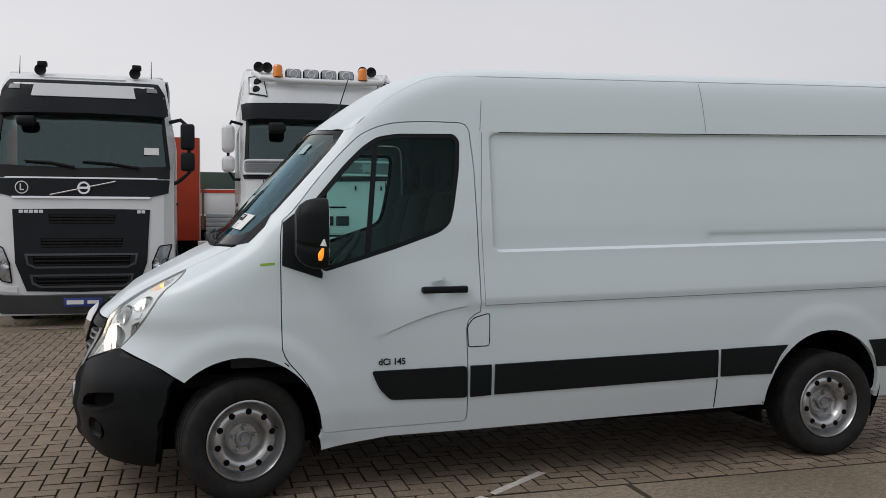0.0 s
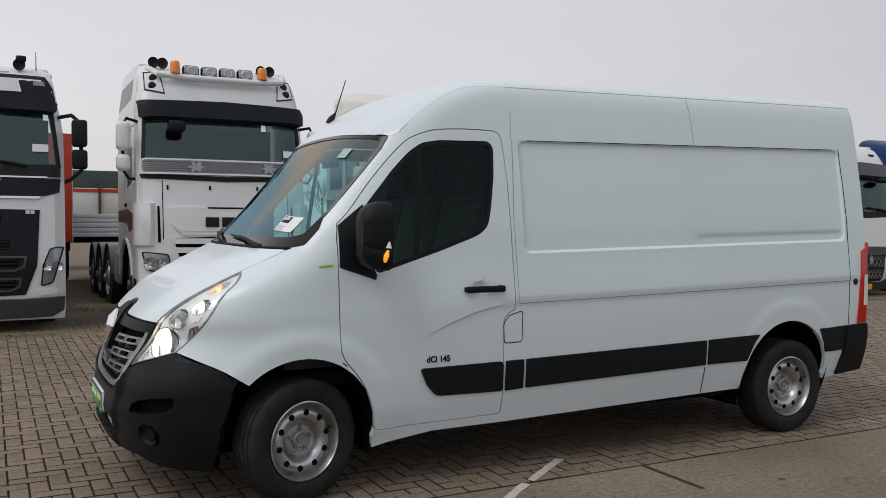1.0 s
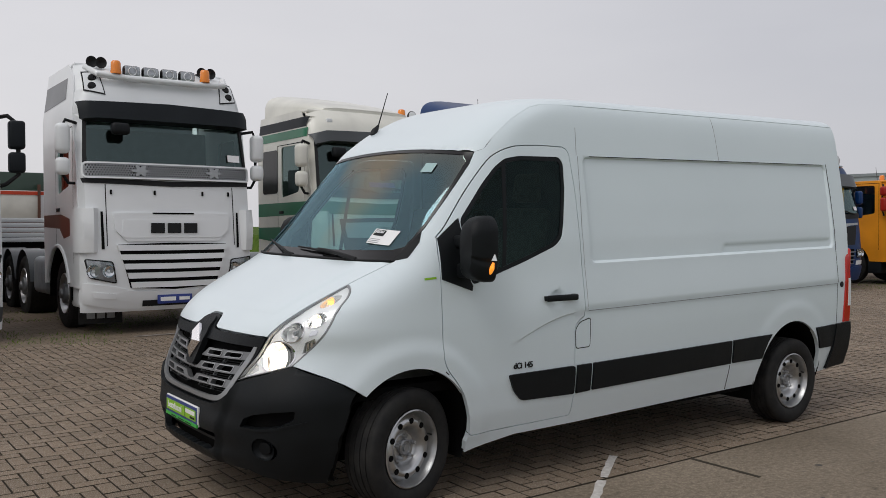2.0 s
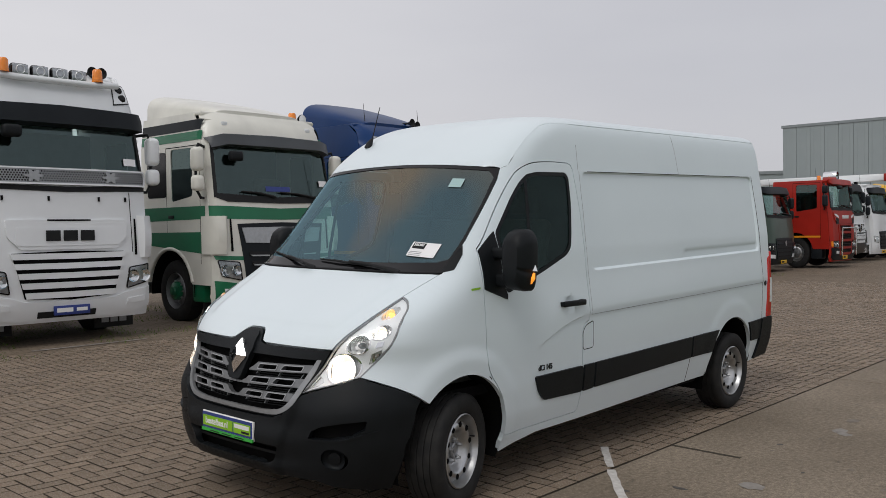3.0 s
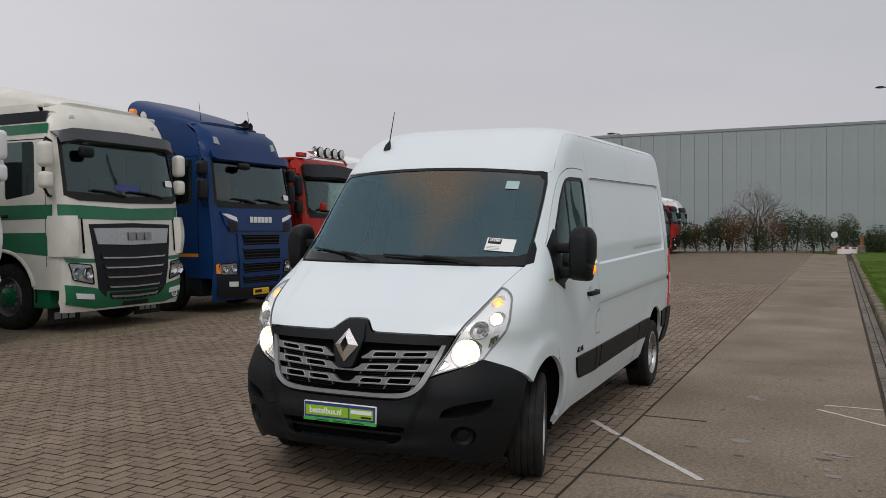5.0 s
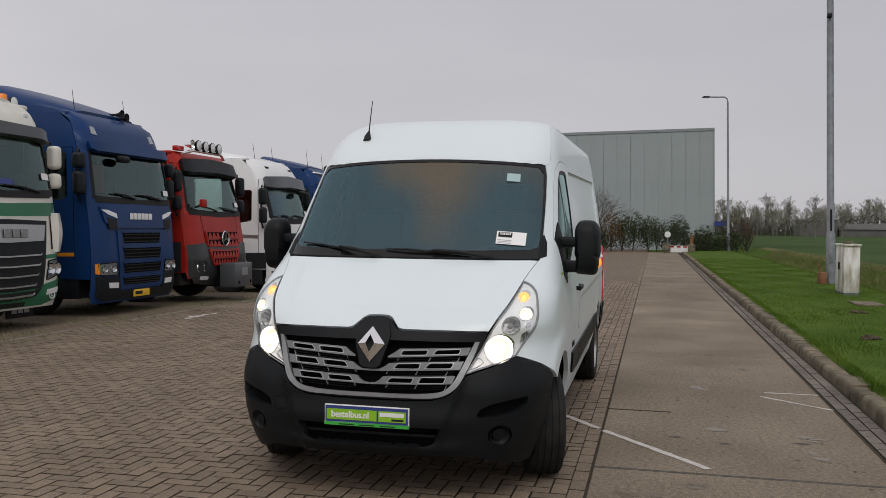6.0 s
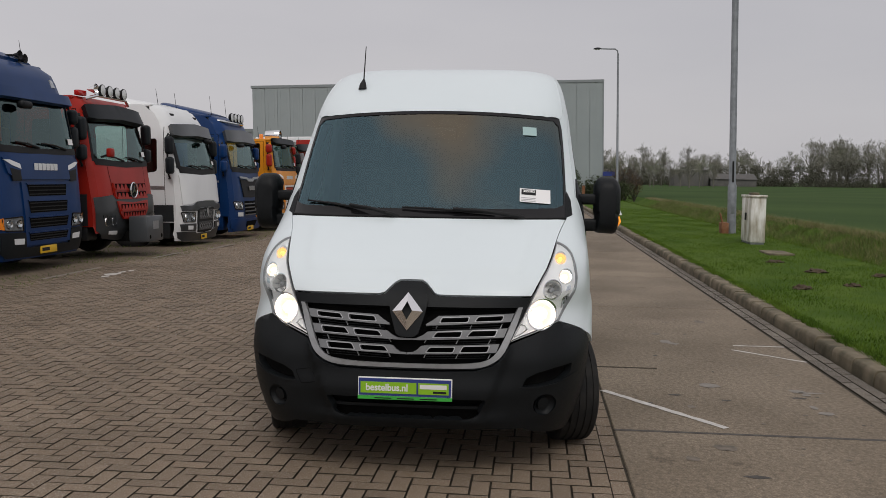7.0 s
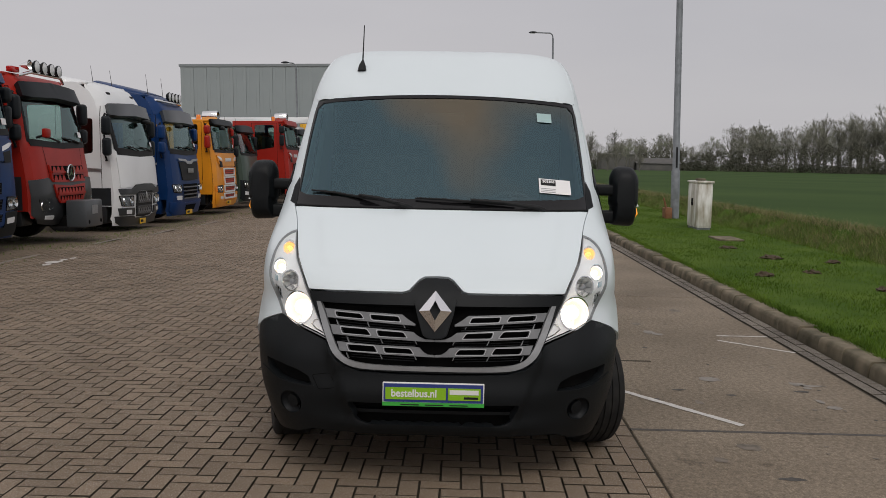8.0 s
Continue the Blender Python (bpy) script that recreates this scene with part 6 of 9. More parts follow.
    part("bunk_curtain", boxm(-1.1, 1.1, 1.6, 1.65, 1.3, min(ztop - 0.3, 2.9)), "dash", t)
    truck_wiper(t, c, -0.75, -0.1, zb + 0.10, zb + 0.02)
    truck_wiper(t, c, 0.0, 0.75, zb + 0.10, zb + 0.02)
    return gl


def dealer_plate(t, c, x, z, m="plate_blue", w=0.5):
    f = c.front(0.045)
    p = f(x, z)
    part("dealer_plate", boxm(x - w / 2, x + w / 2, p.y - 0.01, p.y + 0.01, z - 0.06, z + 0.06, bevel=0.004), m, t)
    part("plate_bar", boxm(x - w * 0.42, x + w * 0.02, p.y - 0.014, p.y, z - 0.025, z + 0.03), "plate_white" if m == "plate_blue" else "ink", t)
    if m == "plate_blue":
        part("plate_bar", boxm(x + w * 0.12, x + w * 0.42, p.y - 0.014, p.y, z - 0.02, z + 0.025), "plate_white", t)


def screen_sticker(t, c, x, z):
    keep_normals("sticker", skin(RECT(x - 0.1, x + 0.1, z - 0.05, z + 0.05), c.front(0.008), (), 0.2, 0.1), "sticker", t)


FACE = lambda x, y, z: Matrix(((1, 0, 0, x), (0, 0, -1, y), (0, 1, 0, z), (0, 0, 0, 1)))


def lamp_unit(t, c, poly, n=2, m="clear_white", both=True, lamp_r=0.07):
    """A truck headlamp: dark bezel, chrome bowls, clear face."""
    for s in (1, -1) if both else (1,):
        h = new("headlamp")
        h.parent = t
        q = rounded([(s * a, b) for a, b in poly], 0.04, 3)
        keep_normals("bezel", skin(q, c.front(0.016), [inset(q, 0.016)], 0.12, 0.06, 0.05), "gloss_black", h)
        keep_normals("lamp_face", skin(inset(q, 0.012), c.front(0.003), (), 0.1, 0.05), "lamp_glass", h)
        xs, zs = [a for a, b in q], [b for a, b in q]
        for k in range(n):
            x = min(xs) + (max(xs) - min(xs)) * (k + 0.55) / (n + 0.1)
            p = c.front(0.016)(x, (min(zs) + max(zs)) / 2)
            part("lamp_bowl", lathe(bmesh.new(), [(lamp_r * 1.08, 0.012), (lamp_r * 1.02, -0.006), (lamp_r * 0.94, 0.0), (lamp_r * 0.72, 0.010), (lamp_r * 0.3, 0.0125), (0.0, 0.013)], 18, "y", tuple(p)), "chrome", h)
            part("lamp_bulb", lathe(bmesh.new(), [(lamp_r * 0.26, 0.012), (lamp_r * 0.2, 0.002), (0.0, 0.0)], 12, "y", tuple(p)), "clear_white", h)
        cover = keep_normals("lamp_cover", skin(inset(q, 0.014), c.front(0.026), (), 0.1, 0.05), "lens", h)
        cover.visible_shadow = False


def truck(name, x, z, label, turn=0.0, y=13.2):
    t = thing("truck", x, y, yard_z(x, y) + z, label, "truck", "parked trucks", turn)
    t.matrix_basis = pose(x, y, yard_z(x, y) + z, -1.1, 0, turn) @ Matrix.Diagonal((1, 1, 1.04 if x < 30 else 1.14, 1))
    return t


SCREEN = lambda z0, z1, wb, wt, sag=0.04: SYM([(0, z0 - sag), (wb * 0.6, z0 - sag * 0.5), (wb, z0), (wt, z1), (wt * 0.6, z1 + sag * 0.4), (0, z1 + sag * 0.5)])


def perforated(t, c, z0, z1):
    """A bright mesh bar under the windscreen, with two rosettes."""
    o = new("mesh_bar")
    o.parent = t
    o["label"] = "polished perforated bar with two rosettes"
    q = rounded(RECT(-1.22, 1.22, z0, z1), 0.08, 4)
    keep_normals("bar_back", skin(q, c.front(0.05), (), 0.15, 0.08, 0.05), "grey_grille", o)
    keep_normals("bar_frame", skin(q, c.front(0.06), [inset(q, 0.022)], 0.15, 0.08, 0.02), "clear_white", o)
    bm = bmesh.new()
    f = c.front(0.053)
    for i in range(62):
        for j in range(5):
            xx, zz = -1.16 + i * 0.0375 + (j % 2) * 0.018, z0 + 0.05 + j * (z1 - z0 - 0.1) / 4
            p = f(xx, zz)
            vs = [bm.verts.new((p.x + 0.012 * math.cos(a), p.y, p.z + 0.012 * math.sin(a))) for a in np.linspace(0, math.tau, 7)[:-1]]
            bm.faces.new(vs)
    tagged(link("perforation", bm, "dark", o, smooth=False), kind="stuff")
    for xx in (-0.45, 0.62):
        p = f(xx, (z0 + z1) / 2)
        bm = bmesh.new()
        pts = [(0.13 * (0.75 + 0.25 * math.cos(6 * a)) * math.cos(a), 0.085 * (0.75 + 0.25 * math.cos(6 * a)) * math.sin(a)) for a in np.linspace(0, math.tau, 37)[:-1]]
        plate(bm, pts, FACE(p.x, p.y - 0.006, p.z), 0.02)
        part("rosette", bm, "silver", o)


def shared_face(t, c, colour, low):
    """Lower face shared by the two high-roof cabs of one make."""
    lamp_unit(t, c, [(0.80, 0.68), (1.16, 0.76), (1.215, 1.02), (0.85, 0.98)], 2, lamp_r=0.085)
    fr(c, t, "fog_lamp", [(0.80, 0.47), (1.10, 0.50), (1.12, 0.58), (0.82, 0.55)], "clear_white", 0.028, 0.02, True)
    fr(c, t, "bumper", SYM([(0, 0.33), (0.75, 0.33), (1.22, 0.42), (1.235, 0.70), (0.8, 0.64), (0.62, 0.58), (0, 0.56)]), low, 0.02, 0.05, step=0.1)
    for s in (-1, 1):
        g = new("air_guide")
        g.parent = t
        bm = bmesh.new()
        rows = []
        for k in range(9):
            z = 1.10 + 0.58 * k / 8
            sweep = 0.05 * math.sin(math.pi * k / 8)
            rows.append([bm.verts.new((s * a, b, z)) for a, b in ((0.99, 0.085 + 0.06 * (z - 1.1)), (1.10, 0.02 - sweep * 0.5), (1.22, 0.075 - sweep), (1.272, 0.20 - sweep), (1.275, 0.44), (1.235, 0.46), (1.225, 0.25), (1.05, 0.15))])
        for A, B in zip(rows, rows[1:]):
            for i in range(8):
                bm.faces.new((A[i], A[(i + 1) % 8], B[(i + 1) % 8], B[i]))
        bm.faces.new(rows[0])
        bm.faces.new(rows[-1])
        part("blade", bm, colour, g, sharp=50)
        fr(c, g, "air_slot", [(s * 0.955, 1.14), (s * 0.995, 1.14), (s * 0.995, 1.64), (s * 0.965, 1.64)], "dark", 0.008, 0)
        bm = bmesh.new()
        lip = [(1.42 + 0.68 * math.cos(q), 0.5 + 0.68 * math.sin(q)) for q in np.linspace(0.25, math.pi - 0.25, 17)]
        tube(bm, [(s * 1.245, p, q) for p, q in lip], 0.03, 8)
        part("fender_lip", bm, colour, t)
    for s in (-1, 1):
        fl = new("mud_flap")
        fl.parent = t
        part("flap", boxm(s * 0.88 - 0.3, s * 0.88 + 0.3, 0.55, 0.57, 0.12, 0.36), "rubber", fl)
        name_bars(3, 0.14, FACE(s * 0.88, 0.545, 0.24), "grey_grille", fl, "name_bars", 0.003, 1.3)


def build_mesh_bar_truck():
    t = truck("truck", 1.88, 0.0, "white high-roof truck with mesh bar, roof lamps and amber beacons")
    c = Cab([(0.3, 0.10), (0.5, 0.02), (0.9, 0.0), (1.3, 0.02), (2.0, 0.09), (2.3, 0.13), (2.9, 0.26), (3.05, 0.28), (3.3, 0.36), (3.5, 0.47), (3.62, 0.62), (3.7, 0.85)], taper=((0, 1.0), (3.0, 1.0), (3.7, 0.92)))
    scr = SCREEN(2.22, 2.92, 1.16, 1.12)
    cab_shell(t, c, "p_white", 3.7, scr, 2.3, window=((0.72, 2.0), (0.72, 2.75), (1.4, 2.75), (1.4, 1.9)))
    vis = SYM([(0, 2.88), (1.0, 2.88), (1.22, 2.86), (1.235, 3.1), (0, 3.13)])
    fr(c, t, "sun_visor", vis, "p_grey", 0.16, 0.2, step=0.1)
    perforated(t, c, 2.08, 2.30)
    fr(c, t, "lower_seal", SYM([(0, 1.99), (1.2, 2.02), (1.22, 2.08), (0, 2.06)]), "ink", 0.012, 0.01)
    for x in (-0.92, 0.92):
        fr(c, t, "panel_gap", [(x - 0.006, 1.18), (x + 0.006, 1.18), (x + 0.006, 2.0), (x - 0.006, 2.0)], "dark", 0.003, 0)
    fr(c, t, "name_panel", SYM([(0, 1.24), (0.66, 1.24), (0.82, 1.40), (0.84, 1.62), (0.5, 1.63), (0, 1.60)]), "p_white", 0.028, 0.04, r=0.03)
    fr(c, t, "panel_slot", SYM([(0, 1.605), (0.3, 1.61), (0.3, 1.63), (0, 1.63)]), "dark", 0.034, 0)
    fr(c, t, "name_recess", rounded(RECT(-0.72, 0.72, 1.29, 1.53), 0.05, 3), "p_white", 0.034, 0.01)
    name_bars(3, 0.19, FACE(0, c.front(0.05)(0, 1.42).y, 1.42), "ink", t, "name_bars", 0.008, 1.65)
    for x in (-0.85, -0.25, 0.45, 0.85):
        part("bolt_mark", boxm(x - 0.012, x + 0.012, c.front(0.02)(x, 1.9).y, c.front(0)(x, 1.9).y, 1.87, 1.93), "dark", t)
    fr(c, t, "grille_void", SYM([(0, 0.58), (0.62, 0.62), (0.78, 1.2), (0, 1.22)]), "dark", 0.004, 0)
    for k in range(5):
        z = 1.155 - k * 0.125
        w = 0.80 - k * 0.045
        fr(c, t, "grille_slat", SYM([(0, z - 0.04), (w - 0.02, z - 0.035), (w, z + 0.04), (0, z + 0.035)]), "p_white", 0.04, 0.05)
    shared_face(t, c, "p_white", "p_white")
    fr(c, t, "dealer_mount", RECT(-0.45, 0.35, 0.36, 0.44), "ink", 0.03, 0.02)
    dealer_plate(t, c, 0.0, 0.45)
    # roof: light bar, lamps, beacons, horns
    f = c.front(0.10)
    part("light_bar", tube(bmesh.new(), [c.front(0.0)(-1.02, 3.62), f(-0.92, 3.50), f(-0.5, 3.47), f(0, 3.47), f(0.5, 3.47), f(0.92, 3.50), c.front(0.0)(1.02, 3.62)], 0.045, 10), "clear_white", t)
    for x in (-0.44, -0.17, 0.10, 0.37):
        p = f(x, 3.57)
        part("roof_lamp", boxm(x - 0.125, x + 0.125, p.y - 0.05, p.y + 0.06, 3.50, 3.665, bevel=0.05, seg=3), "gloss_black", t)
        part("roof_lamp_face", boxm(x - 0.105, x + 0.105, p.y - 0.056, p.y - 0.04, 3.515, 3.65, bevel=0.007), "lamp_glass", t)
        part("roof_lamp_rim", lathe(bmesh.new(), [(0.05, 0.0), (0.055, -0.008), (0.062, 0.0)], 18, "y", (x, p.y - 0.057, 3.582)), "clear_white", t)
    for x in (-0.68, 0.62):
        beacon(t, x, f(x, 3.5).y, 3.52)
    for x in (-0.95, -0.82, 0.66, 0.80):
        air_horn(t, x, 0.62, 3.69)
    for s in (-1, 1):
        fr(c, t, "spot_bezel", [(s * 0.835, 3.22), (s * 1.115, 3.265), (s * 1.105, 3.54), (s * 0.885, 3.56)], "gloss_black", 0.009, 0.01)
        fr(c, t, "roof_spotlight", [(s * 0.85, 3.24), (s * 1.10, 3.28), (s * 1.09, 3.52), (s * 0.90, 3.54)], "clear_white", 0.012, 0.02)
        for x, z in ((0.98, 3.445), (1.0, 3.33)):
            p = c.front(0.018)(s * x, z)
            part("spot_bowl", lathe(bmesh.new(), [(0.0, -0.01), (0.035, -0.012), (0.056, 0.0), (0.058, 0.02)], 14, "y", tuple(p)), "gloss_black", t)
        sd(c, t, "side_stripe", [(0.7, 1.32), (0.7, 1.55), (1.2, 1.62), (2.28, 1.62), (2.28, 1.45), (1.3, 1.42), (1.05, 1.28)], "p_brown", 0.003, 0, sides=(s,))
        sd(c, t, "roof_decal", [(0.95, 3.2), (1.0, 3.5), (2.28, 3.5), (2.28, 3.15)], "p_grey2", 0.003, 0, sides=(s,))
        sd(c, t, "quarter_panel", [(1.5, 2.0), (1.5, 2.75), (2.2, 2.75), (2.2, 2.0)], "p_white", 0.004, 0, sides=(s,))
        truck_mirror(t, s, 2.40, 2.80, 2.12, 2.35, "p_white", 1.42, 0.32)
        part("step_box", boxm(min(s * 0.8, s * 1.2), max(s * 0.8, s * 1.2), 0.5, 0.85, 0.35, 0.75, bevel=0.04), "p_white", t)
    part("camera_arm", boxm(-0.85, -0.6, c.front(0.25)(-0.7, 2.7).y, c.front(0.1)(-0.7, 2.7).y, 2.66, 2.82, bevel=0.05, seg=3), "black_plastic", t)
    screen_sticker(t, c, 0.98, 2.42)
    bm = bmesh.new()
    plate(bm, [(1.2, 3.7), (2.3, 3.7), (2.3, 3.78), (1.6, 3.76)], Matrix(((0, 0, 1, -0.95), (1, 0, 0, 0), (0, 1, 0, 0), (0, 0, 0, 1))), 1.9)
    part("roof_cap", bm, "p_white", t)
    truck_base(t, axles=(4.0, 5.3, 6.6), length=7.4)


def build_banded_truck():
    t = truck("truck", 5.47, 0.0, "cream truck with green bands, black grille and grey visor")
    c = Cab([(0.3, 0.10), (0.5, 0.02), (0.9, 0.0), (1.3, 0.02), (1.9, 0.07), (2.2, 0.13), (2.8, 0.26), (3.0, 0.30), (3.2, 0.42), (3.3, 0.55)], taper=((0, 1.0), (2.8, 1.0), (3.3, 0.95)))
    scr = SCREEN(2.0, 2.76, 1.16, 1.13)
    cab_shell(t, c, "p_cream", 3.3, scr, 2.3, window=((0.72, 2.0), (0.72, 2.75), (1.36, 2.75), (1.36, 1.92)))
    fr(c, t, "sun_visor", SYM([(0, 2.78), (0.95, 2.78), (1.2, 2.72), (1.235, 2.88), (1.0, 2.94), (0, 2.96)]), "p_grey2", 0.13, 0.12)
    fr(c, t, "screen_cowl", SYM([(0, 1.88), (1.0, 1.90), (1.17, 1.96), (1.18, 2.03), (0.6, 2.0), (0, 1.98)]), "ink", 0.012, 0.01)
    fr(c, t, "green_band", SYM([(0, 1.62), (1.243, 1.64), (1.243, 1.84), (0, 1.80)]), "p_green", 0.004, 0)
    fr(c, t, "grille_panel", SYM([(0, 0.42), (0.55, 0.46), (0.72, 0.60), (0.86, 1.56), (0, 1.58)]), "p_grey", 0.02, 0.03)
    fr(c, t, "name_panel", SYM([(0, 1.25), (0.74, 1.27), (0.80, 1.50), (0, 1.51)]), "silver", 0.035, 0.02)
    name_bars(3, 0.17, FACE(0.12, c.front(0.055)(0, 1.38).y, 1.38), "grey_grille", t, "name_bars", 0.008, 1.35)
    for k in range(5):
        z = 1.10 - k * 0.145
        w = 0.68 - k * 0.045
        fr(c, t, "grille_slat", SYM([(0, z - 0.05), (w, z - 0.04), (w + 0.01, z + 0.03), (0, z + 0.02)]), "ink", 0.035, 0.04)
        fr(c, t, "slat_trim", SYM([(0, z - 0.055), (w - 0.03, z - 0.042), (w, z - 0.005), (w - 0.02, z - 0.02), (0, z - 0.035)]), "silver", 0.05, 0.02)
    fr(c, t, "lower_corner", [(0.76, 1.0), (1.22, 1.02), (1.235, 1.08), (0.78, 1.06)], "p_green", 0.006, 0, True)
    shared_face(t, c, "p_cream", "p_green")
    fr(c, t, "dealer_board", RECT(-0.2, 0.35, 0.34, 0.40), "ink", 0.03, 0.02)
    lr = bmesh.new()
    p = c.front(0.03)(0.95, 0.47)
    lathe(lr, [(0.05, 0.0), (0.06, -0.004), (0.07, 0.0)], 20, "y", tuple(p))
    part("round_mark", lr, "clear_white", t)
    letters("L", 0.09, FACE(p.x, p.y, p.z), "clear_white", t, "round_letter", 0.002)
    for s in (-1, 1):
        sd(c, t, "green_band", [(0.36, 1.64), (0.36, 1.84), (2.29, 1.84), (2.29, 1.62)], "p_green", 0.004, 0, sides=(s,))
        sd(c, t, "green_band", [(0.36, 1.1), (1.15, 1.16), (2.29, 1.25), (2.29, 1.44), (0.5, 1.44)], "p_green", 0.004, 0, sides=(s,))
        sd(c, t, "roof_band", [(0.45, 2.86), (0.45, 3.0), (2.29, 3.0), (2.29, 2.86)], "p_green", 0.004, 0, sides=(s,))
        sd(c, t, "roof_band", [(0.5, 3.02), (0.5, 3.18), (2.29, 3.18), (2.29, 3.02)], "p_grey", 0.004, 0, sides=(s,))
        sd(c, t, "rear_window", [(1.5, 2.0), (1.5, 2.72), (2.1, 2.72), (2.1, 2.0)], "gloss_black", 0.004, 0, r=0.06, sides=(s,))
        truck_mirror(t, s, 2.36, 2.72, 2.06, 2.30, "p_cream", 1.41, 0.3)
        part("step_box", boxm(min(s * 0.8, s * 1.2), max(s * 0.8, s * 1.2), 0.5, 0.85, 0.35, 0.75, bevel=0.04), "p_green", t)
    roof_loft(t, 0.62, 2.4, 1.06, 3.27, 0.10, 0.50, "p_cream")
    beacon(t, 0.82, 0.75, 3.28)
    spot(t, "work_lamp", 1.02, 0.7, 3.36, 0.08)
    for s in (-1, 1):
        part("marker_lamp", boxm(s * 0.85 - 0.05, s * 0.85 + 0.05, c.front(0.02)(s * 0.85, 3.12).y, c.front(-0.05)(s * 0.85, 3.12).y, 3.09, 3.15, bevel=0.008), "clear_white", t)
    keep_normals("screen_card", skin(RECT(-0.25, 0.25, 2.07, 2.15), c.front(-0.006), (), 0.2, 0.1), "plate_blue", t)
    part("camera_arm", boxm(-0.95, -0.7, c.front(0.18)(-0.8, 2.6).y, c.front(0.05)(-0.8, 2.6).y, 2.52, 2.68, bevel=0.05, seg=3), "black_plastic", t)
    screen_sticker(t, c, 1.0, 2.22)
    truck_base(t, axles=(4.6,), length=5.6, hub="p_green")


def build_dark_grille_truck():
    t = truck("truck", -1.54, 0.0, "white truck with dark grille, visor and black roof band")
    c = Cab([(0.15, 0.12), (0.4, 0.03), (0.9, 0.0), (1.6, 0.05), (2.0, 0.10), (2.9, 0.30), (3.3, 0.42), (3.45, 0.6), (3.5, 0.8)], hw=1.225, p=5.0, taper=((0, 1.0), (2.6, 1.0), (3.5, 0.88)))
    scr = SCREEN(2.16, 2.88, 1.14, 1.06)
    cab_shell(t, c, "p_white", 3.5, scr, 2.25, front_low=0.15)
    fr(c, t, "roof_band", SYM([(0, 2.9), (1.15, 2.9), (1.10, 3.2), (1.0, 3.36), (0, 3.36)]), "p_grey", 0.012, 0.02)
    fr(c, t, "name_panel", SYM([(0, 3.12), (0.70, 3.12), (0.66, 3.30), (0, 3.30)]), "p_white", 0.024, 0.02)
    fr(c, t, "sun_visor", SYM([(0, 2.88), (1.12, 2.86), (1.15, 2.98), (1.0, 3.06), (0, 3.08)]), "p_grey", 0.15, 0.12)
    fr(c, t, "marker_lamp", [(0.85, 3.22), (1.0, 3.22), (0.98, 3.28), (0.85, 3.28)], "grey_grille", 0.02, 0.01, True)
    fr(c, t, "cowl", SYM([(0, 2.0), (1.17, 2.0), (1.17, 2.15), (0, 2.12)]), "ink", 0.010, 0.01)
    fr(c, t, "black_panel", SYM([(0, 1.74), (0.9, 1.74), (1.15, 1.80), (1.17, 1.98), (0, 1.98)]), "p_grey", 0.014, 0.02)
    fr(c, t, "chrome_strip", SYM([(0, 1.985), (1.0, 1.985), (1.0, 2.005), (0, 2.005)]), "chrome", 0.022, 0.01)
    fr(c, t, "chrome_strip", SYM([(0, 1.715), (0.89, 1.715), (0.92, 1.745), (0, 1.745)]), "chrome", 0.024, 0.01)
    f = c.front(0.03)
    lg = bmesh.new()
    lathe(lg, [(0.055, 0.0), (0.06, -0.01), (0.085, -0.01), (0.09, 0.0)], 24, "y", tuple(f(0.02, 1.86)))
    part("round_badge", lg, "chrome", t)
    part("badge_bar", tube(bmesh.new(), [f(-0.42, 1.76), f(0.44, 1.95)], 0.011, 6), "chrome", t)
    part("badge_core", boxm(-0.05, 0.09, f(0.02, 1.86).y - 0.012, f(0.02, 1.86).y, 1.845, 1.875), "chrome", t)
    lr = bmesh.new()
    p = f(-0.78, 1.86)
    lathe(lr, [(0.072, 0.0), (0.076, -0.004), (0.086, 0.0)], 24, "y", tuple(p))
    part("round_mark", lr, "clear_white", t)
    letters("L", 0.12, FACE(p.x, p.y, p.z), "clear_white", t, "round_letter", 0.002)
    fr(c, t, "grille_panel", SYM([(0, 0.46), (0.72, 0.48), (0.86, 0.85), (0.90, 1.57), (0, 1.58)]), "p_grey", 0.012, 0.02)
    name_bars(5, 0.06, FACE(-0.66, c.front(0.02)(-0.66, 1.54).y, 1.54), "clear_white", t, "name_bars", 0.002, 1.4)
    name_bars(2, 0.06, FACE(0.78, c.front(0.02)(0.78, 1.54).y, 1.54), "clear_white", t, "name_bars", 0.002, 1.3)
    for z0, z1, w in ((1.38, 1.50, 0.42), (1.06, 1.18, 0.52), (0.80, 0.96, 0.62), (0.54, 0.68, 0.58)):
        fr(c, t, "grille_slot", SYM([(0, z0), (w, z0), (w + 0.02, z1), (0, z1)]), "dark", 0.015, 0)
        for k in range(3):
            z = z0 + (k + 0.5) * (z1 - z0) / 3
            fr(c, t, "grille_rib", SYM([(0, z - 0.008), (w, z - 0.008), (w, z + 0.008), (0, z + 0.008)]), "ink", 0.022, 0.02)
    for z0, z1, w in ((0.78, 0.98, 0.74), (0.52, 0.70, 0.68)):
        q = SYM([(0, z0), (w - 0.14, z0), (w - 0.03, z0 + 0.05), (w, z1), (0, z1)])
        fr(c, t, "grille_frame", q, "p_grey2", 0.03, 0.02, holes=[inset(q, 0.028)])
    lamp_unit(t, c, [(0.90, 0.58), (1.06, 0.62), (1.21, 1.10), (1.02, 1.08), (0.93, 0.86)], 2, lamp_r=0.06)
    fr(c, t, "fog_lamp", [(0.84, 0.46), (1.10, 0.48), (1.12, 0.56), (0.84, 0.54)], "clear_white", 0.012, 0.02, True)
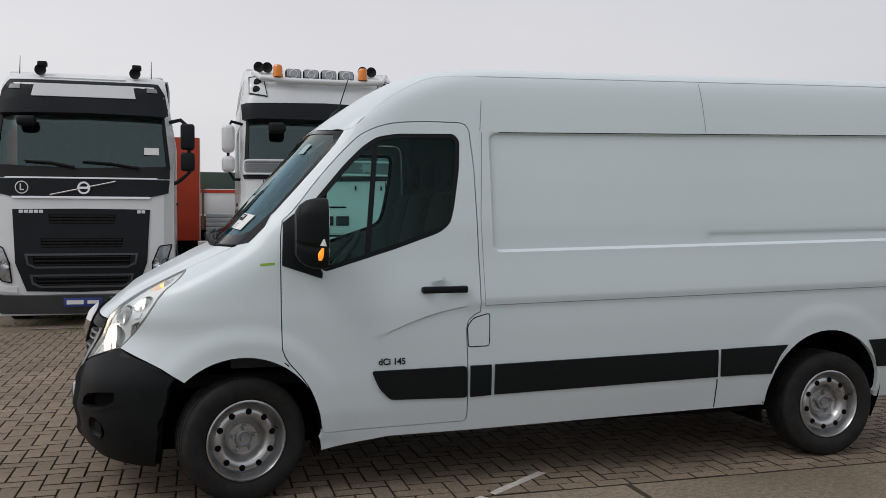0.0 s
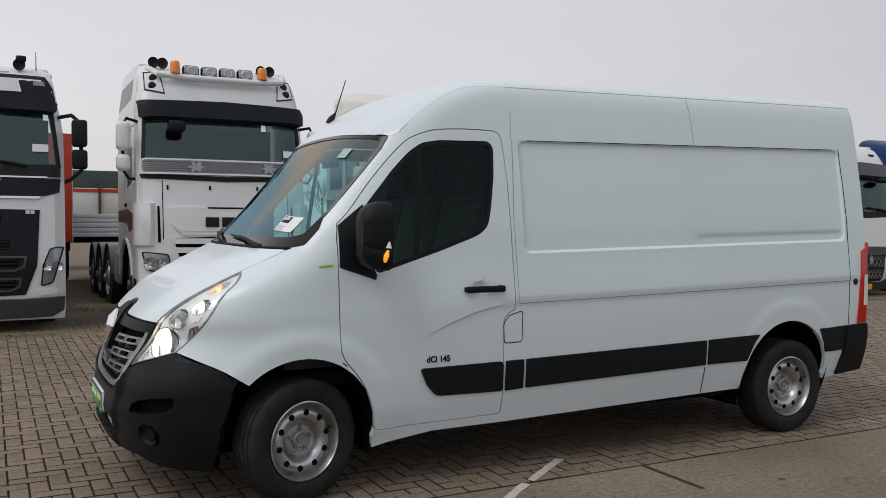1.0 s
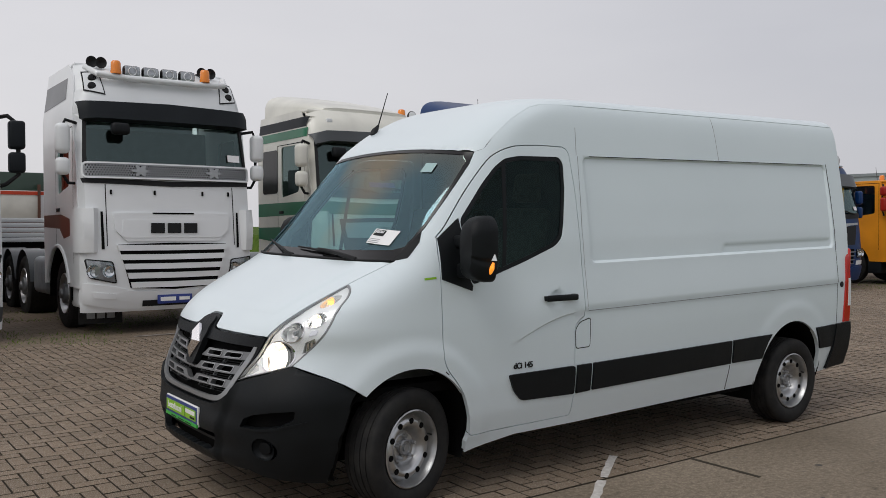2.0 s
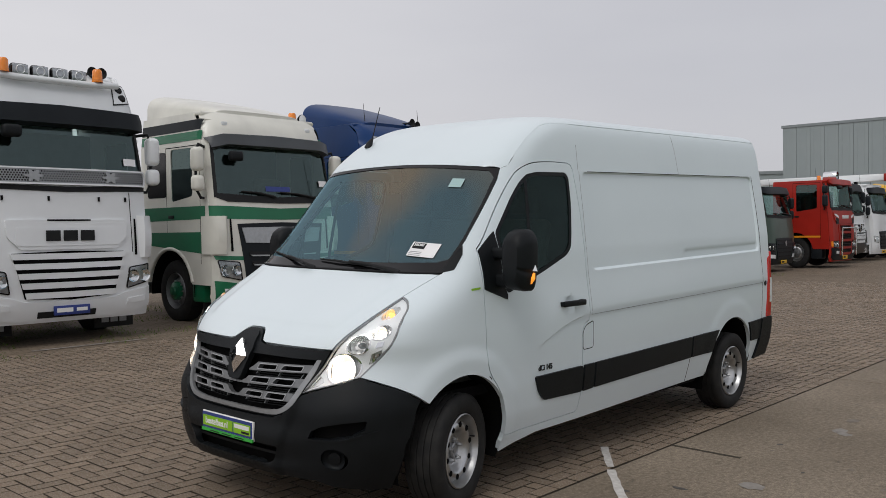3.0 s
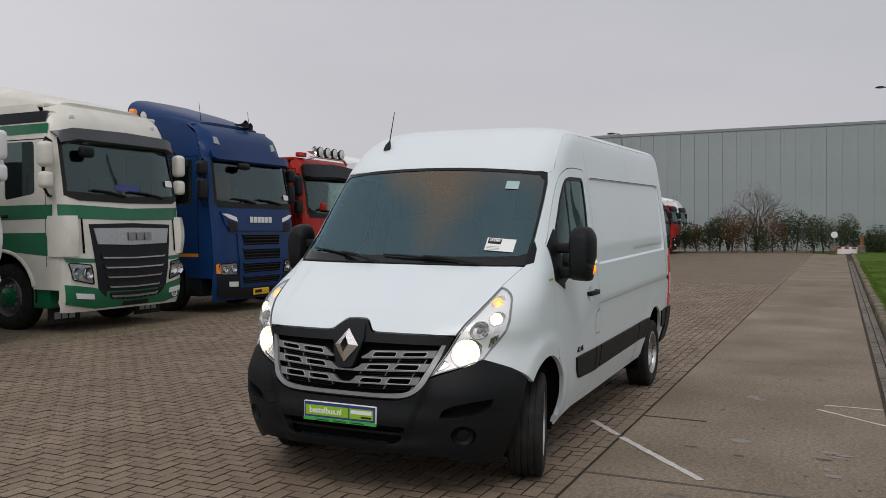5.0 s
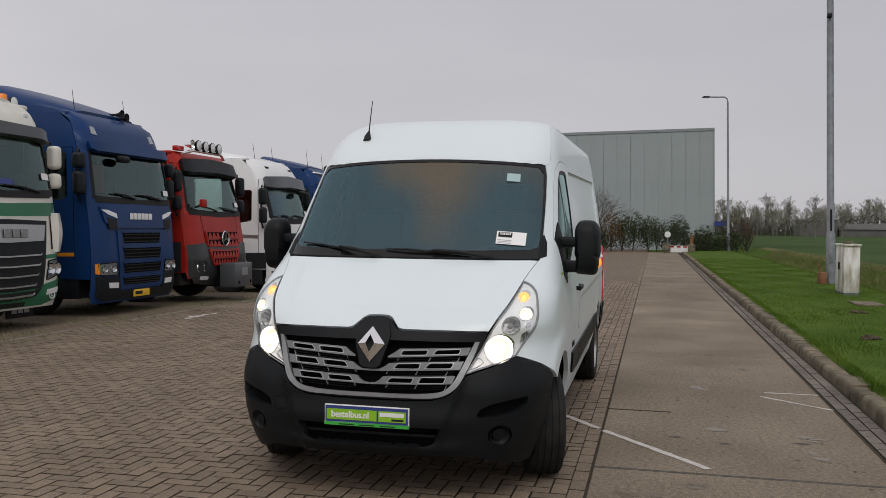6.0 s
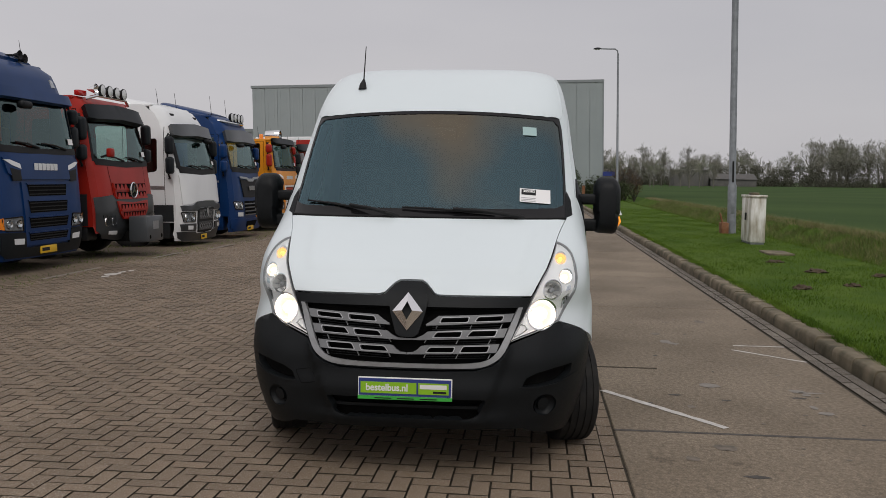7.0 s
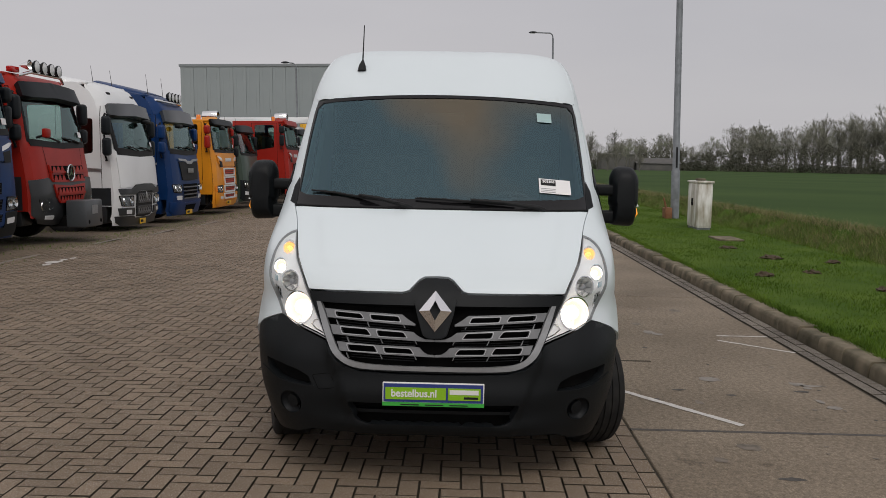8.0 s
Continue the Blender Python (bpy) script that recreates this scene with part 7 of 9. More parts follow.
    fr(c, t, "bumper", SYM([(0, 0.16), (1.05, 0.18), (1.2, 0.26), (1.21, 0.44), (0.7, 0.42), (0, 0.42)]), "p_grey2", 0.03, 0.05)
    dealer_plate(t, c, 0.0, 0.32)
    fr(c, t, "roof_hatch", SYM([(0, 3.40), (0.55, 3.40), (0.5, 3.47), (0, 3.48)]), "p_white", 0.03, 0.04)
    for s in (-1, 1):
        air_horn(t, s * 0.64 + 0.04, 0.55, 3.50)
        part("work_lamp", boxm(s * 0.64 + 0.0, s * 0.64 + 0.13, 0.5, 0.6, 3.54, 3.62, bevel=0.02), "black_plastic", t)
        part("aerial", tube(bmesh.new(), [(s * 0.9, 0.7, 3.45), (s * 0.9, 0.75, 3.72)], [0.008, 0.004], 5), "ink", t)
        o = new("mirror")
        o.parent = t
        part("mirror_housing", boxm(s * 1.42 - 0.10, s * 1.42 + 0.10, 0.18, 0.34, 2.42, 2.78, bevel=0.04, seg=3), "p_grey", o)
        part("mirror_housing", boxm(s * 1.42 - 0.10, s * 1.42 + 0.10, 0.18, 0.34, 2.12, 2.38, bevel=0.04, seg=3), "p_grey", o)
        part("mirror_arm", tube(bmesh.new(), [(s * 1.15, 0.5, 2.82), (s * 1.32, 0.3, 2.84), (s * 1.44, 0.26, 2.74), (s * 1.44, 0.26, 2.1), (s * 1.3, 0.3, 1.98), (s * 1.15, 0.48, 1.92)], 0.028, 8), "ink", o)
        bm = bmesh.new()
        plate(bm, [(1.0, 3.45), (2.2, 3.1), (2.2, 3.5), (1.3, 3.52)], Matrix(((0, 0, 1, s * 1.1 - 0.02), (1, 0, 0, 0), (0, 1, 0, 0), (0, 0, 0, 1))), 0.04)
        part("side_fin", bm, "p_grey", t)
    part("camera_arm", boxm(-0.85, -0.6, c.front(0.2)(-0.7, 2.75).y, c.front(0.05)(-0.7, 2.75).y, 2.68, 2.82, bevel=0.05, seg=3), "black_plastic", t)
    screen_sticker(t, c, 0.92, 2.38)
    truck_base(t, axles=(4.6,), length=5.6)


def build_slot_truck(x, colour, high, label, z=0.0, lit=True, bars=False, y=13.2):
    t = truck("truck", x, z, label, 0.0, y)
    top = 3.38 if high else 2.85
    c = Cab([(0.2, 0.12), (0.45, 0.03), (0.9, 0.0), (1.5, 0.03), (1.9, 0.08), (2.7, 0.22), (2.85, 0.27), (3.2, 0.40), (3.3, 0.5), (3.4, 0.7)], p=6.0, L=0.28, taper=((0, 1.0), (2.7, 1.0), (3.4, 0.93)))
    scr = SCREEN(1.98, 2.72, 1.17, 1.12)
    cab_shell(t, c, colour, top, scr, 2.25, front_low=0.22)
    fr(c, t, "sun_visor", SYM([(0, 2.72), (1.1, 2.72), (1.2, 2.76), (1.2, 2.88), (0, 2.9)]), colour if lit else "p_grey", 0.14, 0.1)
    fr(c, t, "cowl", SYM([(0, 1.86), (1.17, 1.88), (1.18, 1.98), (0, 1.95)]), "ink", 0.008, 0.01)
    fr(c, t, "face_panel", SYM([(0, 1.46), (0.85, 1.46), (1.05, 1.56), (1.12, 1.80), (0.5, 1.86), (0, 1.87)]), colour, 0.03, 0.05)
    name_bars(6, 0.15, FACE(0, c.front(0.042)(0, 1.66).y, 1.66), "clear_white", t, "name_bars", 0.006, 1.05)
    fr(c, t, "day_light", [(0.72, 1.62), (0.95, 1.68), (1.12, 1.76), (0.98, 1.76), (0.74, 1.70)], "clear_white", 0.04, 0.02, True)
    fr(c, t, "side_scoop", [(0.74, 1.44), (0.96, 1.44), (1.0, 1.64), (0.74, 1.60)], "ink", 0.034, 0.02, True)
    fr(c, t, "grille_panel", SYM([(0, 0.42), (0.68, 0.44), (0.74, 1.42), (0, 1.43)]), colour, 0.02, 0.03)
    for z0, z1 in ((1.20, 1.38), (0.94, 1.12), (0.70, 0.86), (0.50, 0.62)):
        fr(c, t, "grille_slot", SYM([(0, z0), (0.56, z0), (0.6, z1), (0, z1)]), "dark" if lit else "orange_curtain", 0.025, 0)
        for j in range(3):
            zz = z0 + (j + 0.5) * (z1 - z0) / 3
            fr(c, t, "grille_rib", SYM([(0, zz - 0.008), (0.56, zz - 0.008), (0.56, zz + 0.008), (0, zz + 0.008)]), "ink", 0.03, 0.02)
        fr(c, t, "slot_lip", SYM([(0, z1), (0.6, z1), (0.62, z1 + 0.02), (0, z1 + 0.02)]), colour, 0.04, 0.03)
        if not lit:
            q = rounded([(-0.60, z0 - 0.035), (0.60, z0 - 0.035), (0.65, z1 + 0.03), (-0.65, z1 + 0.03)], 0.04, 3)
            fr(c, t, "slot_frame", q, "p_white", 0.05, 0.03, holes=[inset(q, 0.045)])
    lamp_unit(t, c, [(0.72, 0.66), (1.18, 0.68), (1.22, 0.88), (0.76, 0.90)], 2, lamp_r=0.065)
    fr(c, t, "amber_lamp", [(1.18, 0.70), (1.235, 0.71), (1.24, 0.87), (1.20, 0.88)], "amber", 0.02, 0.02, True)
    fr(c, t, "fog_lamp", [(0.74, 0.46), (0.98, 0.47), (1.0, 0.56), (0.74, 0.55)], "clear_white", 0.035, 0.02, True)
    fr(c, t, "bumper", SYM([(0, 0.24), (1.1, 0.26), (1.22, 0.34), (1.235, 0.66), (0.70, 0.64), (0.66, 0.40), (0, 0.40)]), "p_grey" if lit else colour, 0.03, 0.05)
    dealer_plate(t, c, 0.0, 0.34, "plate_yellow")
    for s in (-1, 1):
        truck_mirror(t, s, 2.42, 2.68, 2.0, 2.38, "p_grey" if lit else "p_red", 1.39, 0.28)
        sd(c, t, "orange_strip", [(0.5, 1.0), (0.5, 1.06), (1.6, 1.06), (1.6, 1.0)], "p_orange", 0.004, 0, sides=(s,))
        part("step_box", boxm(min(s * 0.8, s * 1.22), max(s * 0.8, s * 1.22), 0.45, 0.85, 0.3, 0.8, bevel=0.04), "p_grey", t)
        if high:
            fr(c, t, "roof_light", [(s * 0.82, 3.0), (s * 0.96, 3.02), (s * 0.94, 3.14), (s * 0.84, 3.14)], "lamp_glass", 0.012, 0.02)
    if high:
        roof_loft(t, 0.72, 2.3, 1.10, 3.33, 0.12, 0.62, colour)
        part("roof_rail", tube(bmesh.new(), [(0.5, 0.6, 3.42), (0.5, 1.2, 3.56), (0.5, 1.8, 3.66)], 0.03, 6), "ink", t)
        air_horn(t, 0.35, 0.62, 3.5)
        air_horn(t, 0.5, 0.62, 3.46)
        part("cab_panel", boxm(-0.3, 0.35, 1.0, 1.03, 2.1, 2.6), "orange_curtain", t)
    else:
        beacon(t, -0.5, 0.8, 2.86)
        part("roof_hood", lathe(bmesh.new(), [(0.16, 0.0), (0.18, 0.05), (0.16, 0.5), (0.0, 0.55)], 18, "y", (0.35, 0.4, 3.02)), "chrome", t)
        if bars:
            part("bull_bar", tube(bmesh.new(), [(-0.8, -0.12, 0.4), (-0.8, -0.14, 1.3), (0.8, -0.14, 1.3), (0.8, -0.12, 0.4)], 0.03, 8), "chrome", t)
    for s in (-1, 1):
        part("aerial", tube(bmesh.new(), [(s * 0.75, 0.8, top), (s * 0.75, 0.85, top + 0.42)], [0.008, 0.004], 5), "ink", t)
    part("camera_arm", boxm(-0.6, -0.3, c.front(0.22)(-0.4, 2.7).y, c.front(0.08)(-0.4, 2.7).y, 2.56, 2.68, bevel=0.05, seg=3), "black_plastic", t)
    screen_sticker(t, c, 1.02, 2.1)
    truck_base(t, axles=(4.6,), length=5.6)


def ARCH_FRONT(top):
    """Flank panel between the bumper corner and the wheel arch."""
    return [(0.30, 0.64), (0.30, top), (0.97, top), (0.88, 0.91), (0.79, 0.77), (0.75, 0.64)] if top < 1.1 else [(0.30, 0.64), (0.30, top), (1.2, top), (1.2, 1.14), (1.05, 1.06), (0.88, 0.91), (0.79, 0.77), (0.75, 0.64)]


def build_round_badge_truck(x, colour, low, label, z=0.0, spots=True):
    t = truck("truck", x, z, label)
    c = Cab([(0.3, 0.15), (0.5, 0.02), (0.9, 0.0), (1.3, 0.04), (1.8, 0.12), (2.6, 0.30), (2.9, 0.42), (3.05, 0.6)], p=4.5, L=0.3, taper=((0, 1.0), (2.3, 1.0), (3.05, 0.93)))
    scr = SCREEN(1.86, 2.68, 1.14, 1.06)
    cab_shell(t, c, colour, 3.02, scr, 2.1, front_low=0.5, front_colour=colour, window=((0.66, 1.85), (0.66, 2.6), (1.36, 2.6), (1.36, 1.75)))
    fr(c, t, "sun_visor", SYM([(0, 2.64), (1.0, 2.60), (1.17, 2.62), (1.14, 2.86), (0, 2.92)]), "p_grey", 0.17, 0.14)
    fr(c, t, "cowl", SYM([(0, 1.72), (1.12, 1.76), (1.16, 1.88), (0, 1.82)]), "ink", 0.008, 0.01)
    fr(c, t, "bumper", SYM([(0, 0.34), (0.6, 0.34), (1.1, 0.40), (1.235, 0.55), (1.24, 1.16), (0.80, 1.20), (0.66, 1.12), (0, 1.10)]), low, 0.02, 0.05, step=0.1)
    fr(c, t, "upper_grille", SYM([(0, 1.11), (0.68, 1.13), (0.72, 1.43), (0, 1.45)]), colour, 0.034, 0.04)
    fr(c, t, "lower_grille", SYM([(0, 0.72), (0.48, 0.74), (0.60, 0.86), (0.66, 1.08), (0, 1.04)]), colour, 0.05, 0.05)
    for zz, w, up in ((1.36, 0.66, True), (1.20, 0.64, True), (0.97, 0.56, False), (0.82, 0.48, False)):
        fr(c, t, "grille_slot", SYM([(0, zz - 0.055), (w, zz - 0.05), (w + 0.01, zz + 0.05), (0, zz + 0.045)]), "dark", 0.040 if up else 0.056, 0)
        for i in range(8):
            xx = -w + (i + 0.5) * w / 4
            if up and abs(xx) < 0.14:
                continue
            d = w / 8 * 0.86
            fr(c, t, "grille_tooth", [(xx - d, zz - 0.05), (xx + d, zz - 0.05), (xx + d * 0.35, zz + 0.035), (xx - d * 0.35, zz + 0.035)], colour, 0.048 if up else 0.064, 0.012, step=0.2)
        fr(c, t, "grille_bar", SYM([(0, zz - 0.085), (w + 0.02, zz - 0.08), (w + 0.03, zz - 0.045), (0, zz - 0.05)]), colour, 0.058 if up else 0.074, 0.03)
    p = c.front(0.085)(0, 1.28)
    st = bmesh.new()
    lathe(st, [(0.135, 0.0), (0.147, -0.014), (0.16, 0.0), (0.147, 0.014), (0.135, 0.0)], 28, "y", tuple(p))
    part("badge_ring", st, "chrome", t)
    part("badge_back", lathe(bmesh.new(), [(0.0, 0.012), (0.135, 0.012), (0.15, 0.03)], 24, "y", tuple(p)), "gloss_black", t)
    bm = bmesh.new()
    pts = []
    for i in range(6):
        a = math.pi / 2 + i * math.pi / 3
        r = 0.145 if i % 2 == 0 else 0.026
        pts.append((r * math.cos(a), r * math.sin(a)))
    plate(bm, pts, FACE(p.x, p.y, p.z), 0.012)
    part("badge_star", bm, "chrome", t)
    for x in (-0.70, 0.70):
        fr(c, t, "hood_gap", [(x * 1.02 - 0.006, 1.12), (x * 1.02 + 0.006, 1.12), (x * 1.12 + 0.006, 1.74), (x * 1.12 - 0.006, 1.74)], "dark", 0.004, 0)
    lamp_unit(t, c, [(0.66, 0.56), (1.08, 0.58), (1.14, 0.84), (0.70, 0.86)], 2, lamp_r=0.085)
    fr(c, t, "fog_lamp", [(0.68, 0.45), (0.98, 0.47), (0.98, 0.53), (0.69, 0.52)], "clear_white", 0.03, 0.02, True)
    if spots:
        part("winch_plate", boxm(-0.34, 0.44, -0.46, -0.06, 0.28, 0.78, bevel=0.04), "p_grey2", t)
        part("winch_mark", boxm(-0.08, 0.18, -0.468, -0.44, 0.52, 0.68), "grey_grille", t)
        part("winch_mount", boxm(-0.3, 0.4, -0.1, 0.5, 0.3, 0.5), "dark", t)
        for x in (-0.22, 0.32):
            part("winch_hole", lathe(bmesh.new(), [(0.0, -0.004), (0.035, -0.004), (0.04, 0.0)], 12, "y", (x, -0.462, 0.38)), "dark", t)
        part("roof_bar", tube(bmesh.new(), [(-0.9, 0.45, 2.98), (-0.6, 0.36, 3.06), (0.6, 0.36, 3.06), (0.9, 0.45, 2.98)], 0.03, 8), "chrome", t)
        for xx in (-0.45, -0.15, 0.15, 0.45):
            spot(t, "roof_spot", xx, 0.3, 3.17, 0.105)
        part("hazard_lamp", boxm(-1.0, -0.72, 0.5, 0.62, 3.04, 3.14, bevel=0.02), "red_lens", t)
        part("roof_loudspeaker", lathe(bmesh.new(), [(0.1, 0.0), (0.09, 0.02), (0.03, 0.16), (0.0, 0.2)], 14, "y", (-0.62, 0.36, 3.18)), "chrome", t)
    for s in (-1, 1):
        truck_mirror(t, s, 2.2, 2.62, 1.84, 2.12, "p_grey", 1.39, 0.3)
        sd(c, t, "lower_side", ARCH_FRONT(1.22), low, 0.006, 0, sides=(s,))
        part("step_box", boxm(min(s * 0.8, s * 1.22), max(s * 0.8, s * 1.22), 0.34, 0.80, 0.36, 1.12, bevel=0.04), low, t)
        for z in (0.62, 0.9):
            part("step_tread", boxm(min(s * 1.05, s * 1.235), max(s * 1.05, s * 1.235), 0.4, 0.76, z, z + 0.03), "galv", t)
    screen_sticker(t, c, 0.95, 2.0)
    if spots:
        part("front_mirror", tube(bmesh.new(), [c.front(0.02)(-0.95, 1.9), c.front(0.2)(-0.95, 1.95)], 0.02, 6), "ink", t)
        part("front_mirror_head", boxm(-1.05, -0.87, c.front(0.28)(-0.95, 1.95).y, c.front(0.18)(-0.95, 1.95).y, 1.9, 2.06, bevel=0.03), "p_red", t)
    truck_base(t, axles=(4.6, 5.9), length=6.8)


def build_plain(x, colour, low, label, top=3.2, z=0.0, deflector=True, visor="p_grey", crane=False, lip="p_grey"):
    """The more distant cabs: rounded shell, dark grille with ribs, lamps, visor, mirrors."""
    t = truck("truck", x, z, label)
    c = Cab([(0.2, 0.12), (0.45, 0.03), (0.9, 0.0), (1.5, 0.05), (1.9, 0.10), (2.6, 0.30), (3.0, 0.45), (3.2, 0.6), (3.5, 0.9)], p=4.2, L=0.36, taper=((0, 1.0), (2.5, 1.0), (3.5, 0.88)))
    scr = SCREEN(1.9, 2.62, 1.13, 1.06)
    cab_shell(t, c, colour, top, scr, 2.2, front_low=0.25)
    fr(c, t, "sun_visor", SYM([(0, 2.62), (1.0, 2.60), (1.18, 2.64), (1.16, 2.82), (0, 2.86)]), visor, 0.14, 0.12)
    fr(c, t, "cowl", SYM([(0, 1.78), (1.12, 1.82), (1.15, 1.92), (0, 1.86)]), "ink", 0.008, 0.01)
    fr(c, t, "grille_panel", SYM([(0, 0.42), (0.55, 0.44), (0.70, 0.8), (0.74, 1.12), (0, 1.14)]), "p_grey", 0.02, 0.03)
    for k in range(5):
        zz = 1.05 - k * 0.13
        fr(c, t, "grille_rib", SYM([(0, zz - 0.025), (0.62 - k * 0.03, zz - 0.025), (0.64 - k * 0.03, zz + 0.02), (0, zz + 0.02)]), "ink" if lip == "p_grey" else lip, 0.035, 0.03)
    bm = bmesh.new()
    p = c.front(0.05)(0, 0.95)
    plate(bm, [(0, 0.1), (0.07, 0), (0, -0.1), (-0.07, 0)], FACE(p.x, p.y, p.z), 0.012)
    part("badge", bm, "silver", t)
    fr(c, t, "bumper", SYM([(0, 0.24), (1.1, 0.26), (1.23, 0.36), (1.24, 0.98), (0.78, 0.96), (0.70, 0.55), (0.56, 0.42), (0, 0.42)]), low, 0.016, 0.05)
    lamp_unit(t, c, [(0.80, 0.68), (1.16, 0.72), (1.2, 0.96), (0.82, 0.92)], 2)
    fr(c, t, "fog_lamp", [(0.76, 0.46), (1.08, 0.48), (1.1, 0.60), (0.78, 0.58)], "clear_white", 0.024, 0.02, True)
    dealer_plate(t, c, 0.0, 0.33, "plate_yellow")
    for s in (-1, 1):
        truck_mirror(t, s, 2.12, 2.5, 1.76, 2.06, "p_grey", 1.39, 0.3)
        part("step_box", boxm(min(s * 0.8, s * 1.22), max(s * 0.8, s * 1.22), 0.45, 0.85, 0.3, 0.8, bevel=0.04), low, t)
        part("aerial", tube(bmesh.new(), [(s * 0.75, 0.8, top), (s * 0.75, 0.85, top + 0.4)], [0.008, 0.004], 5), "ink", t)
    if deflector:
        roof_loft(t, 0.85, 2.25, 1.05, top - 0.05, 0.12, 0.40, colour)
    if crane:
        part("crane_boom", boxm(-0.2, 0.3, -0.1, 6.0, top + 0.15, top + 0.42, bevel=0.05), "p_white", t)
        part("boom_tip", boxm(-0.22, 0.32, -0.16, 0.0, top + 0.13, top + 0.44, bevel=0.05), "p_red", t)
        part("boom_rest", boxm(-0.1, 0.2, 1.2, 1.5, top - 0.1, top + 0.2), "dark", t)
    truck_base(t, axles=(4.6,), length=5.6)
    return t, c


def build_arch_grille_truck(x, label, z):
    """White cab: smooth white panel over an arched dark trim, mesh grille and bright lamp corners."""
    t = truck("truck", x, z, label)
    c = Cab([(0.2, 0.12), (0.45, 0.03), (0.9, 0.0), (1.5, 0.05), (1.9, 0.10), (2.6, 0.30), (2.95, 0.40), (3.2, 0.58), (3.35, 0.9)], p=4.2, L=0.36, taper=((0, 1.0), (2.5, 1.0), (3.35, 0.92)))
    cab_shell(t, c, "p_white", 3.3, SCREEN(1.86, 2.64, 1.14, 1.08), 2.2, front_low=0.2, window=((0.68, 1.78), (0.66, 2.52), (1.34, 2.52), (1.34, 1.70)))
    fr(c, t, "sun_visor", SYM([(0, 2.62), (1.0, 2.58), (1.19, 2.60), (1.17, 2.84), (0, 2.90)]), "p_grey2", 0.17, 0.14)
    fr(c, t, "screen_pillar", [(1.10, 1.80), (1.20, 1.86), (1.15, 2.62), (1.06, 2.60)], "ink", 0.006, 0, True)
    fr(c, t, "cowl", SYM([(0, 1.70), (1.14, 1.74), (1.17, 1.90), (0, 1.83)]), "ink", 0.008, 0.01)
    fr(c, t, "face_panel", SYM([(0, 1.10), (0.5, 1.09), (0.8, 1.04), (1.18, 1.02), (1.19, 1.70), (0, 1.67)]), "p_white", 0.026, 0.04)
    fr(c, t, "arched_trim", SYM([(0, 0.94), (0.42, 0.93), (0.60, 0.86), (1.20, 0.88), (1.22, 1.00), (0.74, 1.00), (0.5, 1.08), (0, 1.09)]), "p_grey3", 0.034, 0.04)
    fr(c, t, "grille_panel", SYM([(0, 0.34), (0.44, 0.36), (0.52, 0.60), (0.50, 0.92), (0, 0.93)]), "ink", 0.02, 0.03)
    for z0, z1 in ((0.66, 0.88), (0.40, 0.60)):
        q = rounded(RECT(-0.46, 0.46, z0, z1), 0.05, 3)
        fr(c, t, "grille_frame", q, "p_grey2", 0.04, 0.03, holes=[inset(q, 0.03)])
        for i in range(7):
            xx = -0.36 + i * 0.12
            for d in (-1, 1):
                fr(c, t, "grille_mesh", [(xx - 0.05 * d - 0.01, z0 + 0.03), (xx - 0.05 * d + 0.01, z0 + 0.03), (xx + 0.05 * d + 0.01, z1 - 0.03), (xx + 0.05 * d - 0.01, z1 - 0.03)], "grey_grille", 0.03, 0.01, step=0.3)
    bm = bmesh.new()
    p = c.front(0.06)(0, 0.82)
    plate(bm, [(0, 0.1), (0.07, 0), (0, -0.1), (-0.07, 0)], FACE(p.x, p.y, p.z), 0.012)
    part("badge", bm, "silver", t)
    fr(c, t, "bumper", SYM([(0, 0.16), (1.1, 0.18), (1.22, 0.26), (1.24, 0.40), (0.58, 0.38), (0.48, 0.33), (0, 0.33)]), "p_grey3", 0.02, 0.05)
    lamp_unit(t, c, [(0.64, 0.60), (1.16, 0.62), (1.22, 0.86), (0.66, 0.84)], 2, lamp_r=0.09)
    fr(c, t, "fog_panel", [(0.62, 0.40), (1.20, 0.42), (1.225, 0.58), (0.62, 0.57)], "p_grey3", 0.03, 0.03, True)
    fr(c, t, "fog_lamp", [(0.80, 0.44), (1.02, 0.45), (1.03, 0.54), (0.80, 0.53)], "clear_white", 0.036, 0.02, True)
    dealer_plate(t, c, 0.0, 0.24, "plate_yellow", 0.36)
    for s in (-1, 1):
        truck_mirror(t, s, 2.16, 2.56, 1.72, 2.10, "p_grey", 1.39, 0.3)
        sd(c, t, "lower_side", ARCH_FRONT(1.02), "p_grey3", 0.006, 0, sides=(s,))
        sd(c, t, "side_band", [(0.5, 1.36), (0.5, 1.44), (2.1, 1.52), (2.1, 1.42)], "silver", 0.004, 0, sides=(s,))
        part("step_box", boxm(min(s * 0.8, s * 1.22), max(s * 0.8, s * 1.22), 0.42, 0.85, 0.25, 0.8, bevel=0.04), "p_grey3", t)
        part("aerial", tube(bmesh.new(), [(s * 0.55, 0.9, 3.3), (s * 0.55, 0.95, 3.7)], [0.008, 0.004], 5), "ink", t)
        part("roof_vent", boxm(s * 0.7 - 0.09, s * 0.7 + 0.09, c.front(0.02)(s * 0.7, 3.08).y, c.front(-0.06)(s * 0.7, 3.08).y, 3.05, 3.11, bevel=0.02), "ink", t)
    part("front_camera", boxm(0.42, 0.72, c.front(0.26)(0.5, 2.6).y, c.front(0.1)(0.5, 2.6).y, 2.46, 2.56, bevel=0.04, seg=3), "black_plastic", t)
    roof_loft(t, 0.9, 2.25, 1.08, 3.24, 0.10, 0.34, "p_white")
    screen_sticker(t, c, 0.95, 2.0)
    truck_base(t, axles=(4.6,), length=5.6)


